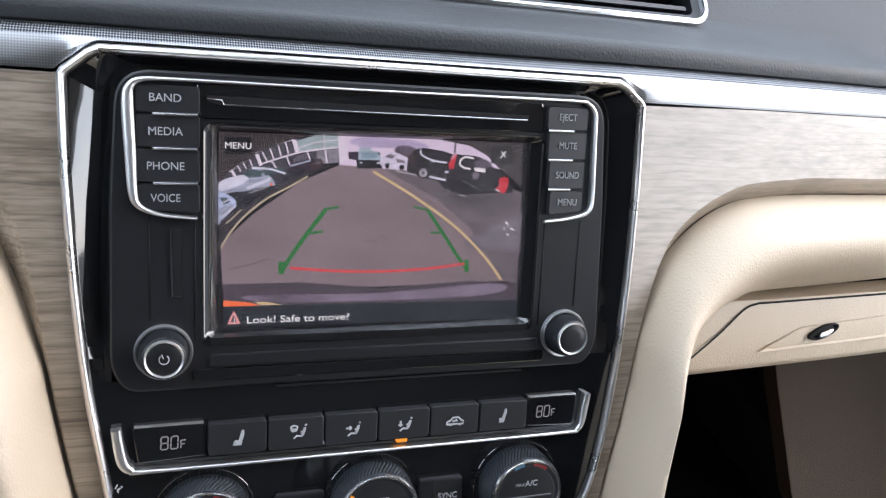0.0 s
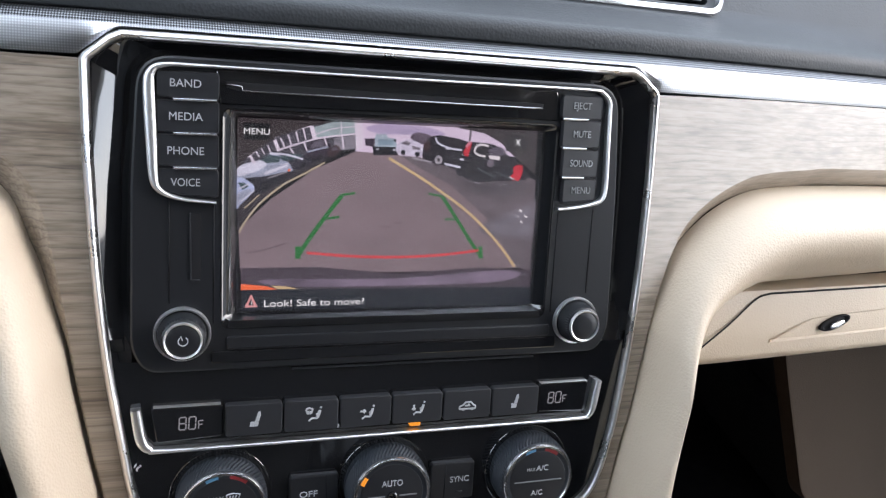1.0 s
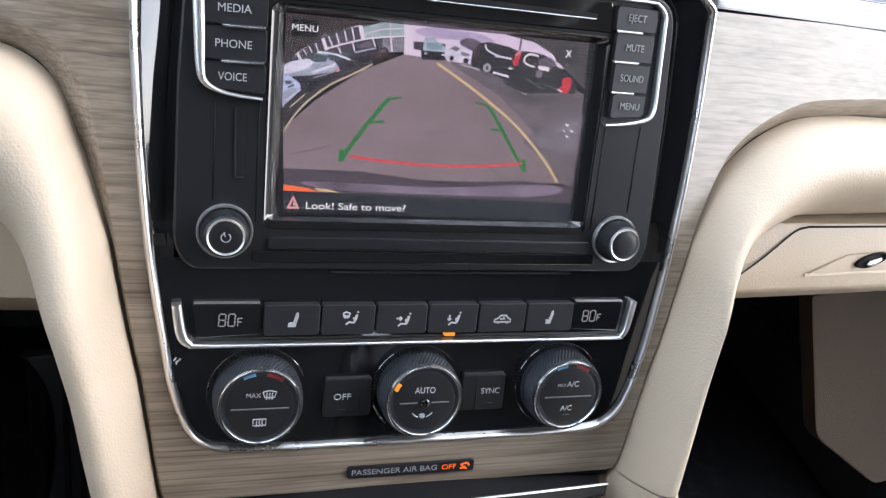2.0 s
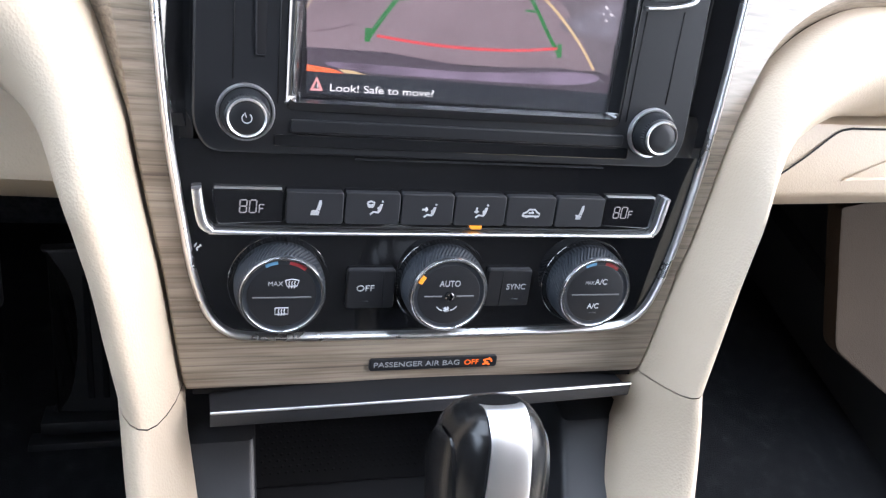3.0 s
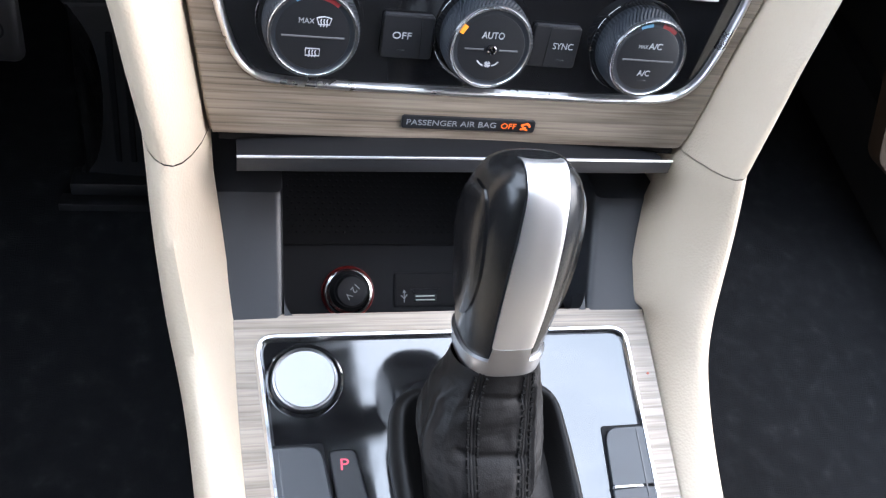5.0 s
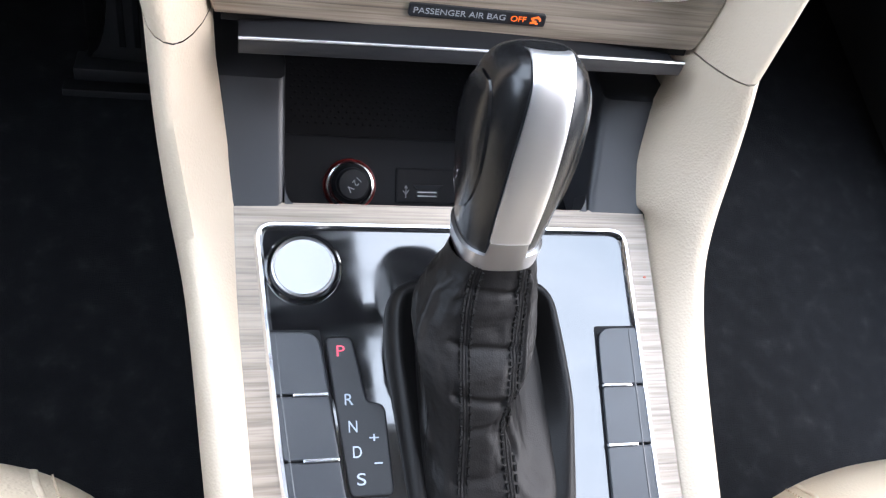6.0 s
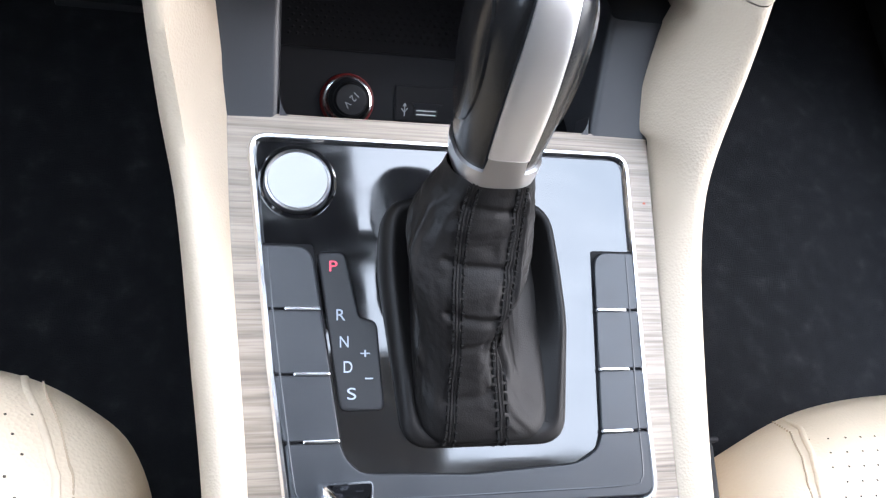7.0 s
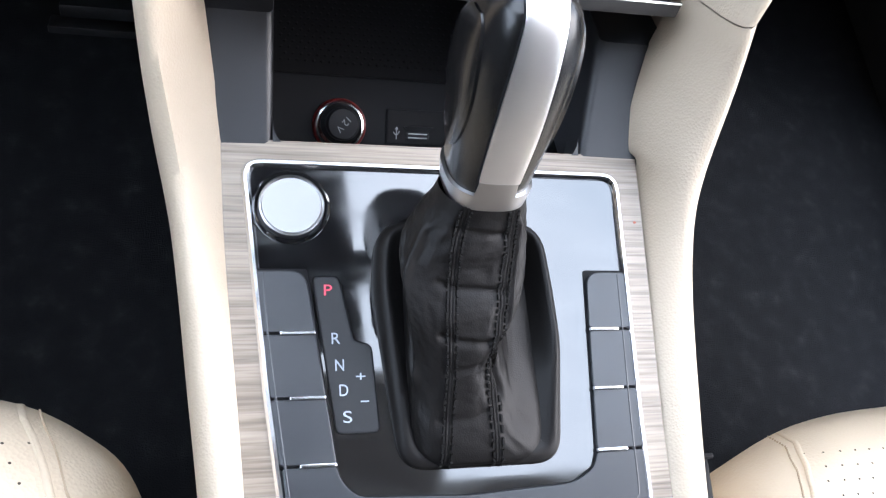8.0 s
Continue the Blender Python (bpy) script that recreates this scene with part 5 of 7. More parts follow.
shown("tail_top", "pink", False, 31.8, 161.2, 33.6, 163.3, 35.2, 163.3, 34.5, 162.0, 32.6, 160.4)
shown("white_patch", "patch", False, 43.6, 157.4, 49.5, 157.0, 49.3, 155.1, 44.2, 155.8)
shown("grey_patch", "grey", True, 43.4, 155.0, 46.2, 155.1, 45.9, 152.2, 43.3, 152.4)
shown("tail", "red", True, 56.3, 152.1, 58.5, 153.2, 61.2, 152.8, 61.1, 149.1, 59.3, 145.6, 56.2, 146.1, 55.2, 147.9, 56.8, 149.5)
shown("tail_white", "patch", False, 54.6, 147.9, 57.3, 146.9, 57.0, 146.1, 54.7, 146.9)
shown("pole", "grey", False, 33.6, 168.6, 34.6, 168.6, 34.4, 163.5, 33.3, 163.5)
shown("glare", "glare0", True, 41.2, 123.5, 52.5, 130.4, 66.1, 136.0, 71.9, 134.6, 72.4, 117.6, 57.9, 117.7, 46.6, 119.3)
shown("glare", "glare1", True, 43.8, 123.8, 53.4, 129.7, 64.9, 134.4, 69.8, 133.2, 70.2, 118.8, 57.9, 119.0, 48.4, 120.3)
shown("glare", "glare2", True, 46.4, 124.1, 54.3, 128.9, 63.6, 132.8, 67.7, 131.8, 68.0, 120.1, 58.0, 120.2, 50.1, 121.2)
shown("glare", "glare3", True, 49.6, 124.5, 55.4, 128.0, 62.1, 130.8, 65.1, 130.1, 65.2, 121.6, 58.1, 121.7, 52.4, 122.4)
shown("glare_core", "glare20", True, 48.7, 123.1, 57.3, 128.0, 65.6, 128.7, 67.4, 124.4, 57.8, 121.0, 51.0, 120.7)
shown("glare_core", "glare21", True, 50.1, 123.3, 57.4, 127.4, 64.4, 128.0, 65.9, 124.4, 57.8, 121.5, 52.1, 121.2)
shown("glare_core", "glare22", True, 51.5, 123.5, 57.5, 126.8, 63.2, 127.3, 64.5, 124.4, 57.8, 122.0, 53.2, 121.8)
shown("glare_core", "glare23", True, 53.3, 123.7, 57.6, 126.1, 61.7, 126.5, 62.6, 124.4, 57.9, 122.6, 54.5, 122.5)
stroke("yellow_line", "yel", 1.2, -3.9, 154.6, 15.7, 143.6, 35.9, 130.1, 51.1, 116.1, 60.8, 104.4)
stroke("kerb_line", "yel2", 0.8, -68.5, 120.8, -65.1, 126.8, -59.4, 134.0, -50.1, 141.8, -40.7, 147.0, -32.4, 151.9)
stroke("guide", "grn", 1.9, -24.4, 137.6, -30.5, 129.5, -37.6, 119.4, -42.9, 110.8)
stroke("guide", "grn", 1.0, -18.7, 138.7, -24.7, 137.8)
stroke("guide", "grn", 1.1, -30.9, 127.2, -25.4, 128.0)
stroke("guide", "grn", 2.4, -43.2, 114.8, -43.1, 109.3)
stroke("guide", "grn", 1.6, 22.1, 137.8, 29.9, 127.3, 36.7, 117.7, 42.6, 110.1)
stroke("guide", "grn", 0.8, 15.5, 139.0, 22.0, 138.0)
stroke("guide", "grn", 0.9, 24.1, 127.3, 29.9, 127.3)
stroke("guide", "grn", 2.2, 42.3, 114.5, 43.0, 108.7)
stroke("stop_line", "redl", 1.2, -39.4, 112.0, -19.7, 110.3, 1.4, 109.7, 23.1, 110.5, 41.6, 112.6)
stroke("cornice", "wall", 0.7, -52.6, 156.5, -43.3, 159.8, -33.8, 162.5, -19.5, 164.6)
stroke("roof_edge", "wall", 0.4, -65.2, 152.9, -53.8, 161.9, -38.7, 167.3)
stroke("column", "wall", 1.8, -38.7, 167.1, -37.1, 161.9)
stroke("column", "wall", 0.6, -42.2, 166.0, -40.9, 161.3)
stroke("column", "wall", 0.6, -45.2, 164.5, -44.0, 160.3)
stroke("column", "wall", 0.6, -48.7, 163.2, -47.0, 159.0)
stroke("column", "wall", 0.6, -51.8, 161.7, -49.8, 157.8)
stroke("column", "wall", 1.5, -54.1, 160.7, -52.2, 156.0)
stroke("column", "wall", 0.5, -57.0, 158.5, -55.9, 155.7)
stroke("column", "wall", 0.5, -59.6, 157.0, -58.2, 154.5)
stroke("column", "wall", 0.5, -61.8, 155.6, -60.4, 153.3)
stroke("column", "wall", 1.1, -64.1, 153.6, -62.3, 150.4)
stroke("column", "wall", 0.6, -47.7, 157.8, -46.0, 155.2)
stroke("column", "wall", 0.6, -41.6, 160.1, -40.4, 156.6)
stroke("column", "wall", 0.7, -33.1, 162.5, -31.8, 159.2)
stroke("column", "wall", 0.7, -25.3, 163.5, -24.4, 157.7)
stroke("mullion", "wall", 0.4, -26.0, 169.9, -25.6, 164.2)
stroke("mullion", "wall", 0.4, -36.7, 163.8, -29.1, 166.5, -19.5, 167.8)
stroke("blue_stripe", "pale", 0.6, -68.1, 134.2, -62.2, 139.0)
stroke("blue_stripe", "pale", 0.5, -69.1, 139.4, -64.5, 141.9)
stroke("truck_lamp", "pale", 0.6, -10.0, 158.3, -8.8, 158.3)
stroke("truck_lamp", "pale", 0.6, -2.4, 158.3, -1.1, 158.3)
stroke("grille", "rim", 0.5, -57.1, 144.3, -48.8, 147.3)
stroke("car_stripe", "pale", 1.3, -58.1, 146.2, -48.3, 150.4)
stroke("car_roof", "pale", 0.8, -56.1, 155.0, -49.1, 154.7, -42.0, 152.9)
stroke("suv_stripe", "lav", 0.7, -40.4, 156.1, -31.3, 158.7)
stroke("kerb", "yel2", 0.5, -66.3, 131.4, -60.1, 137.4)
stroke("marker", "org", 1.2, -48.3, 148.3, -47.4, 148.0)
stroke("window_line", "pale", 0.8, 17.4, 164.5, 18.6, 162.1, 24.3, 160.0, 30.3, 159.3)
stroke("sill_line", "pale", 1.0, 22.2, 152.8, 30.1, 151.4)
stroke("sill_line", "rim", 0.7, 6.5, 155.0, 16.1, 153.4)
stroke("door_handle", "pale", 0.6, 22.4, 159.6, 24.6, 159.7)
stroke("sill_light", "pale", 0.8, 29.4, 155.2, 31.3, 155.0)
stroke("window_line", "patch", 0.9, 41.9, 156.8, 38.9, 157.2, 36.6, 158.7, 37.0, 160.8, 39.4, 162.1, 43.3, 161.5)
stroke("body_streak", "streak", 0.6, 38.4, 151.3, 47.6, 147.0)
stroke("body_streak", "streak", 0.5, 47.4, 149.9, 59.1, 145.3)
stroke("body_streak", "rim", 0.5, 37.1, 144.8, 39.9, 144.3)
stroke("spot", "patch", 1.0, 60.9, 132.2, 62.4, 131.2)
stroke("spot", "patch", 0.9, 63.7, 129.3, 65.5, 128.5)
stroke("spot", "patch", 0.8, 61.8, 126.6, 63.3, 126.0)
stroke("spot", "patch", 0.6, 60.2, 129.3, 61.1, 128.5)
stroke("truck_roof", "dark", 0.8, -2.1, 162.7, -1.0, 162.3)
stroke("crack", "crack", 0.5, -6.5, 124.0, -1.3, 123.5)
stroke("crack", "crack", 0.5, -0.1, 125.3, 3.8, 125.5)
stroke("crack", "crack", 0.6, -64.2, 112.0, -55.9, 113.9, -48.7, 116.4)
for r, c in ((2.4, "grill"), (1.9, "rim"), (0.7, "grill")):
    shown("wheel", c, True, *[e for k in range(8) for e in (19.2 + r * math.cos(k * 0.785), 154.5 + r * 1.05 * math.sin(k * 0.785))])
shown("bumper", "bump", False, -67.7, 105.5, -34.8, 105.6, 1.7, 102.0, 43.3, 104.4, 70.2, 102.6, 70.3, 98.1, 1.9, 98.8, -67.2, 99.0)
shown("bumper_low", "bump", False, -67.4, 99.5, 70.3, 98.7, 70.8, 92.4, -67.1, 94.5)
shown("bumper_shine", "shine", True, -56.9, 100.3, 1.8, 99.8, 52.1, 102.9, 64.1, 100.5, 46.7, 96.9, -13.9, 96.4, -49.5, 97.2)
shown("lamp", "org", False, -67.4, 98.5, -56.8, 97.3, -51.9, 95.7, -67.4, 95.5)
shown("lamp_edge", "yel", False, -54.4, 97.5, -48.2, 97.1, -42.5, 95.7, -51.9, 95.9)
shown("corner", "dkl", False, -70.9, 170.6, -19.4, 172.6, -29.1, 170.3, -38.7, 167.6, -53.8, 161.9, -65.9, 152.7, -69.5, 147.9)
shown("corner", "dkc", False, 25.8, 171.4, 67.3, 171.8, 67.8, 148.6, 63.2, 152.3, 55.4, 157.9, 49.4, 163.2, 40.8, 167.3)
shown("bar", "bar", False, -67.4, 95.8, 70.6, 94.4, 70.8, 84.7, -67.0, 86.7)
shown("menu_box", "box", False, -67.2, 167.4, -56.1, 167.5, -56.2, 160.6, -66.9, 160.4)
shown("close_box", "xb", False, 51.4, 167.1, 61.8, 167.5, 62.4, 159.6, 51.8, 159.6)
shown("warning", "tri", False, -63.0, 93.9, -60.1, 88.0, -65.8, 87.9)
shown("warning_inside", "bar", False, -63.0, 91.9, -61.8, 88.8, -64.2, 88.9)

fas_text("Look! Safe to move?", -0.0580, 0.0898, 0.0013, 0.0030, LIT["ink"], display, 0.0445, 'LEFT')
fas_text("MENU", -0.0618, 0.1640, 0.0013, 0.0026, LIT["ink"], display, 0.0105)
fas_text("X", 0.0569, 0.1637, 0.0013, 0.0032, LIT["ink"], display, 0.0030)
fas_text("!", -0.0629, 0.0897, 0.0013, 0.0024, LIT["ink"], display)

PANE = mat("frosted_screen_glass", (1, 1, 1), 0.27)
for key, v in (("Transmission Weight", 1.0), ("IOR", 1.25), ("Specular IOR Level", 0.5)):
    PANE.node_tree.nodes["Principled BSDF"].inputs[key].default_value = v
pane = part("screen_glass", fas_plate([(DISP[0], DISP[2]), (DISP[1], DISP[2]), (DISP[1], DISP[3]), (DISP[0], DISP[3])], 0.0016, 0.0020, 0.0001), PANE, display, "thin anti-glare screen glass", smooth=False)
pane.visible_shadow = False

# turning knobs
RUBBER = mat("ribbed_black_rubber", (0.014, 0.0155, 0.018), 0.40)


def radio_knob(x, z, power):
    k = part("knob", lathe([(0.0100, -0.001), (0.0099, 0.0022), (0.0097, 0.0042), (0.0094, 0.0062), (0.0091, 0.0082), (0.0086, 0.0098), (0.0074, 0.0104)], 96, 'f', (x, -0.0018, z), lambda i, r: 0.0003 * (1 if (i + r) % 2 else -1) if 1 <= r <= 4 else 0), RUBBER, radio, "knurled turning knob", angle=20)
    part("base_ring", lathe([(0.0117, -0.001), (0.0117, 0.0016), (0.0113, 0.0025), (0.0105, 0.0023), (0.0098, -0.001)], 64, 'f', (x, -0.0018, z)), BRUSHED, k, "thin satin chrome base ring")
    part("cap_ring", lathe([(0.0078, 0.0095), (0.0078, 0.0112), (0.0075, 0.0118), (0.0069, 0.0115), (0.0068, 0.0095)], 64, 'f', (x, -0.0018, z)), BRUSHED, k, "satin chrome cap ring")
    part("cap", lathe([(0.0069, 0.009), (0.0068, 0.0109), (0.0062, 0.0113), (0.003, 0.0114), (0.0004, 0.0114)], 48, 'f', (x, -0.0018, z)), SATIN, k)
    if power:
        arc = [(x + 0.0019 * math.sin(radians(a)), z + 0.0019 * math.cos(radians(a))) for a in range(35, 330, 15)]
        part("power_mark", ribbon(arc, 0.0004, -0.0135, -0.0130, 0.0001), PRINT, k, "printed power symbol")
        part("power_mark", ribbon([(x - 0.0002, z + 0.0003), (x - 0.0009, z + 0.0022)], 0.0004, -0.0135, -0.0130, 0.0001), PRINT, k)


radio_knob(-0.0915, 0.0788, True)
radio_knob(0.0925, 0.0785, False)

# ---- climate panel ----
climate = thing("climate_panel", FAS, "black climate control panel with three dials and a chrome-edged key row", "climate control")
U = [(-0.1105, 0.0460), (-0.1095, 0.0380), (-0.1080, 0.0310), (-0.1050, 0.0278), (-0.0990, 0.0268), (-0.05, 0.0266), (0.0, 0.0266), (0.05, 0.0266), (0.1000, 0.0266), (0.1048, 0.0274), (0.1072, 0.0305), (0.1084, 0.0380), (0.1095, 0.0460)]
UW = [0.0040, 0.0042, 0.0042, 0.0032, 0.0020, 0.0016, 0.0016, 0.0016, 0.0018, 0.0024, 0.0032, 0.0036, 0.0034]
sm = smooth_path([(x, z, w) for (x, z), w in zip(U, UW)], 4)
part("trim_line", ribbon([(x, z) for x, z, w in sm], [w for x, z, w in sm], -0.0034, 0.002, 0.0008, 0.0011), BRUSHED, climate, "satin chrome strip under the key row")
BX = [-0.1048, -0.0742, -0.0488, -0.0236, 0.0012, 0.0263, 0.0510, 0.0764, 0.1046]
SEG = glow("segment_display", (0.62, 0.62, 0.68), 0.10)
AMBER = glow("amber_lamp", (1.0, 0.36, 0.03), 0.32)
ORANGE = glow("orange_lamp", (1.0, 0.17, 0.02), 0.30)


def icon(parent, strokes, x, z, s=1.0, w=0.00085, depth=-0.0031):
    for st in strokes:
        part("symbol", ribbon([(x + a * s, z + c * s) for a, c in st], w * s, depth - 0.0001, depth + 0.0004, 0.0001), PRINT, parent)


M = 0.001
SEATED = [[(1.5 * M, -1.7 * M), (2.3 * M, 0.2 * M), (2.7 * M, 2.0 * M)], [(1.1 * M, -1.2 * M), (1.8 * M, 0.4 * M), (2.3 * M, 1.9 * M)], [(1.5 * M, -2.0 * M), (-1.0 * M, -1.7 * M), (-2.4 * M, -2.9 * M)], [(0.7 * M, 0.2 * M), (1.6 * M, 0.0)], [(2.7 * M, 2.9 * M), (3.2 * M, 3.5 * M)], [(2.5 * M, 3.3 * M), (3.3 * M, 3.0 * M)]]
CHAIR = [[(1.0 * M, 3.2 * M), (0.6 * M, 1.6 * M), (-0.4 * M, -1.6 * M), (-2.2 * M, -1.4 * M)], [(1.2 * M, 3.4 * M), (1.4 * M, 1.8 * M), (0.6 * M, -1.2 * M)], [(-1.9 * M, -2.2 * M), (0.9 * M, -2.0 * M)]]
WAVES = [[(-2.6 * M + d, -3.4 * M), (-2.2 * M + d, -1.4 * M)] for d in (0.0, 0.9 * M, 1.8 * M, 2.7 * M)]
SCREENI = [[(-3.8 * M, 2.6 * M), (-2.4 * M, 3.2 * M), (-0.8 * M, 2.6 * M), (-1.2 * M, 0.9 * M), (-3.4 * M, 0.9 * M), (-3.8 * M, 2.6 * M)], [(-2.9 * M, 1.9 * M), (-2.9 * M, 0.2 * M)], [(-1.8 * M, 1.9 * M), (-1.8 * M, 0.2 * M)]]
ARROW = [[(-3.4 * M, 0.8 * M), (-1.0 * M, 0.8 * M)], [(-1.8 * M, 1.7 * M), (-0.9 * M, 0.8 * M), (-1.8 * M, -0.1 * M)]]
DOWN = [[(-2.2 * M, 2.0 * M), (-2.2 * M, -0.6 * M)], [(-3.1 * M, 0.3 * M), (-2.2 * M, -0.6 * M), (-1.3 * M, 0.3 * M)]]
CARI = [[(-4.2 * M, -1.4 * M), (-4.0 * M, 0.0), (-2.4 * M, 0.5 * M), (-1.2 * M, 1.9 * M), (1.6 * M, 1.9 * M), (2.8 * M, 0.5 * M), (4.0 * M, 0.0), (4.1 * M, -1.4 * M), (-4.2 * M, -1.4 * M)], [(-1.4 * M, 0.1 * M), (1.2 * M, 0.3 * M), (0.2 * M, 1.0 * M)], [(-2.8 * M, -1.5 * M), (-2.2 * M, -2.0 * M), (-1.6 * M, -1.5 * M)], [(1.8 * M, -1.5 * M), (2.4 * M, -2.0 * M), (3.0 * M, -1.5 * M)]]
ICONS = {1: (CHAIR + WAVES, -0.0605, 0.0388), 2: (SEATED + SCREENI, -0.0350, 0.0390), 3: (SEATED + ARROW, -0.0105, 0.0380), 4: (SEATED + DOWN, 0.0140, 0.0382), 5: (CARI, 0.0388, 0.0378), 6: (CHAIR + WAVES[1:], 0.0636, 0.0386)}
for k in range(8):
    x0, x1 = BX[k] + 0.0004, BX[k + 1] - 0.0004
    end = k in (0, 7)
    q = [(x0, 0.0313), (x1, 0.0313), (x1, 0.0458), (x0, 0.0458)]
    if k == 0:
        q[0] = (x0 + 0.0022, 0.0300)
    if k == 7:
        q[1] = (x1 - 0.0014, 0.0300)
    key = part("temperature_window" if end else "key", fas_plate(rounded(ccw(q), 0.0016, 4), -0.0012 if end else -0.0030, 0.003, 0.0005), GLOSS if end else BUTTON, climate, "dark display window showing eighty degrees" if end else "")
    if end:
        cx = -0.0897 if k == 0 else 0.0856
        for d, segs in ((-0.0018, "abcdefg"), (0.0022, "abcdef")):
            P = {"tl": (-0.0014, 0.0028), "tr": (0.0014, 0.0028), "ml": (-0.0014, 0), "mr": (0.0014, 0), "bl": (-0.0014, -0.0028), "br": (0.0014, -0.0028)}
            S = {"a": ("tl", "tr"), "b": ("tr", "mr"), "c": ("mr", "br"), "d": ("br", "bl"), "e": ("bl", "ml"), "f": ("ml", "tl"), "g": ("ml", "mr")}
            for sgm in segs:
                a, c = [Vector(P[nm]) for nm in S[sgm]]
                m2 = (a + c) / 2
                a, c = m2 + (a - m2) * 0.84, m2 + (c - m2) * 0.84
                part("segment", ribbon([(cx + d + a.x + a.y * 0.05, 0.0383 + a.y), (cx + d + c.x + c.y * 0.05, 0.0383 + c.y)], 0.00058, -0.0014, -0.0010, 0.0001), SEG, key)
        for st in (((0, 0.0028), (0, -0.0008)), ((0, 0.0028), (0.0020, 0.0028)), ((0, 0.0011), (0.0016, 0.0011))):
            part("segment", ribbon([(cx + 0.0048 + a, 0.0363 + c) for a, c in st], 0.0005, -0.0014, -0.0010, 0.0001), SEG, key)
        # bright upper edge of the window
        part("window_edge", ribbon([(x0 + 0.001, 0.0461), (x1 - 0.001, 0.0461)], 0.0005, -0.0016, 0.001, 0.0002), SILVER, key)
    else:
        icon(key, *ICONS[k])
part("indicator", fas_plate(rrect(0.0106, 0.0159, 0.0290, 0.0309, 0.0005, 2), -0.0016, 0.001, 0.0002), AMBER, climate, "lit amber indicator")

LINE = mat("grey_line", (0.10, 0.10, 0.105), 0.4)
KNURL = mat("knurled_grey_plastic", (0.017, 0.0205, 0.026), 0.46, spec=0.35)


def dial(x, z, kind):
    well = part("dial", lathe([(0.0226, -0.0002), (0.0222, 0.0002), (0.0214, 0.0001), (0.0202, -0.002)], 64, 'f', (x, 0.0012, z)), GLOSS, climate, "round climate dial with knurled rim")
    n = 140
    part("knurled_rim", lathe([(0.0197, -0.002), (0.0197, 0.0030), (0.0196, 0.0046), (0.0195, 0.0062), (0.0194, 0.0078), (0.0192, 0.0094), (0.0190, 0.0110), (0.0185, 0.0122), (0.0176, 0.0128)], n, 'f', (x, 0.0, z), lambda i, r: (0.00026 if (i + r) % 2 else -0.00022) if 1 <= r <= 6 else 0), KNURL, well, smooth=False)
    part("chrome_ring", lathe([(0.0182, 0.0115), (0.0182, 0.0133), (0.0178, 0.0140), (0.0169, 0.0139), (0.0164, 0.0132), (0.0163, 0.011)], 72, 'f', (x, 0.0, z)), CHROME, well, "bright chrome ring")
    part("cap", lathe([(0.0167, 0.010), (0.0166, 0.0126), (0.0150, 0.0126), (0.0147, 0.0130), (0.0136, 0.0132), (0.001, 0.0133)], 64, 'f', (x, 0.0, z)), SATIN, well)
    for s in (-1, 1) if kind == 'fan' else (0,):
        xa, xb = (x - 0.0125, x + 0.0125) if s == 0 else (x + s * 0.0035, x + s * 0.0118)
        part("split_line", ribbon([(min(xa, xb), z - 0.0006), (max(xa, xb), z - 0.0006)], 0.0007, -0.0137, -0.0128, 0.0002), LINE, well, "grey line between the upper and lower key")
    d = -0.0134
    if kind == 'left':
        fas_text("MAX", x - 0.0030, z + 0.0058, d, 0.0021, DIM, well, 0.0062)
        sx, sz = x + 0.0040, z + 0.0060
        icon(well, [[(-2.9 * M, 1.4 * M), (0, 2.0 * M), (2.9 * M, 1.4 * M), (2.1 * M, -1.3 * M), (-2.1 * M, -1.3 * M), (-2.9 * M, 1.4 * M)]] + [[(a * M, 1.0 * M), ((a - 0.3) * M, 0), (a * M, -1.0 * M), ((a - 0.3) * M, -2.2 * M)] for a in (-1.1, 0.1, 1.3)], sx, sz, 1, 0.0005, d)
        icon(well, [[(-2.8 * M, 1.6 * M), (2.8 * M, 1.6 * M), (2.8 * M, -1.4 * M), (-2.8 * M, -1.4 * M), (-2.8 * M, 1.6 * M)]] + [[(a * M, 1.0 * M), ((a - 0.3) * M, 0), (a * M, -0.8 * M), ((a - 0.3) * M, -2.0 * M)] for a in (-1.1, 0.1, 1.3)], x, z - 0.0072, 1, 0.0005, d)
    if kind == 'fan':
        fas_text("AUTO", x - 0.0001, z + 0.0056, d, 0.0029, PRINT, well, 0.0098)
        part("hub", lathe([(0.0022, 0.012), (0.0022, 0.0143), (0.0016, 0.0146), (0.0012, 0.0138), (0.0002, 0.0136)], 24, 'f', (x, 0, z - 0.0004)), GLOSS, well)
        icon(well, [[(-4.8 * M, 1.4 * M), (-3.4 * M, 0.0), (-2.0 * M, -0.6 * M)], [(2.0 * M, -0.6 * M), (3.4 * M, 0.0), (4.8 * M, 1.4 * M)]] + [[(0.2 * M * math.cos(a), 0.2 * M * math.sin(a)), (1.3 * M * math.cos(a - 0.4), 1.3 * M * math.sin(a - 0.4)), (1.4 * M * math.cos(a + 0.4), 1.4 * M * math.sin(a + 0.4)), (0.2 * M * math.cos(a), 0.2 * M * math.sin(a))] for a in (0.8, 2.37, 3.94, 5.5)], x - 0.0006, z - 0.0072, 1, 0.0005, d)
        part("pointer", ribbon([(x + 0.0152 * math.cos(radians(a)), z + 0.0152 * math.sin(radians(a))) for a in (143, 150, 158)], 0.0020, -0.0132, -0.012, 0.0002), AMBER, well, "lit amber pointer")
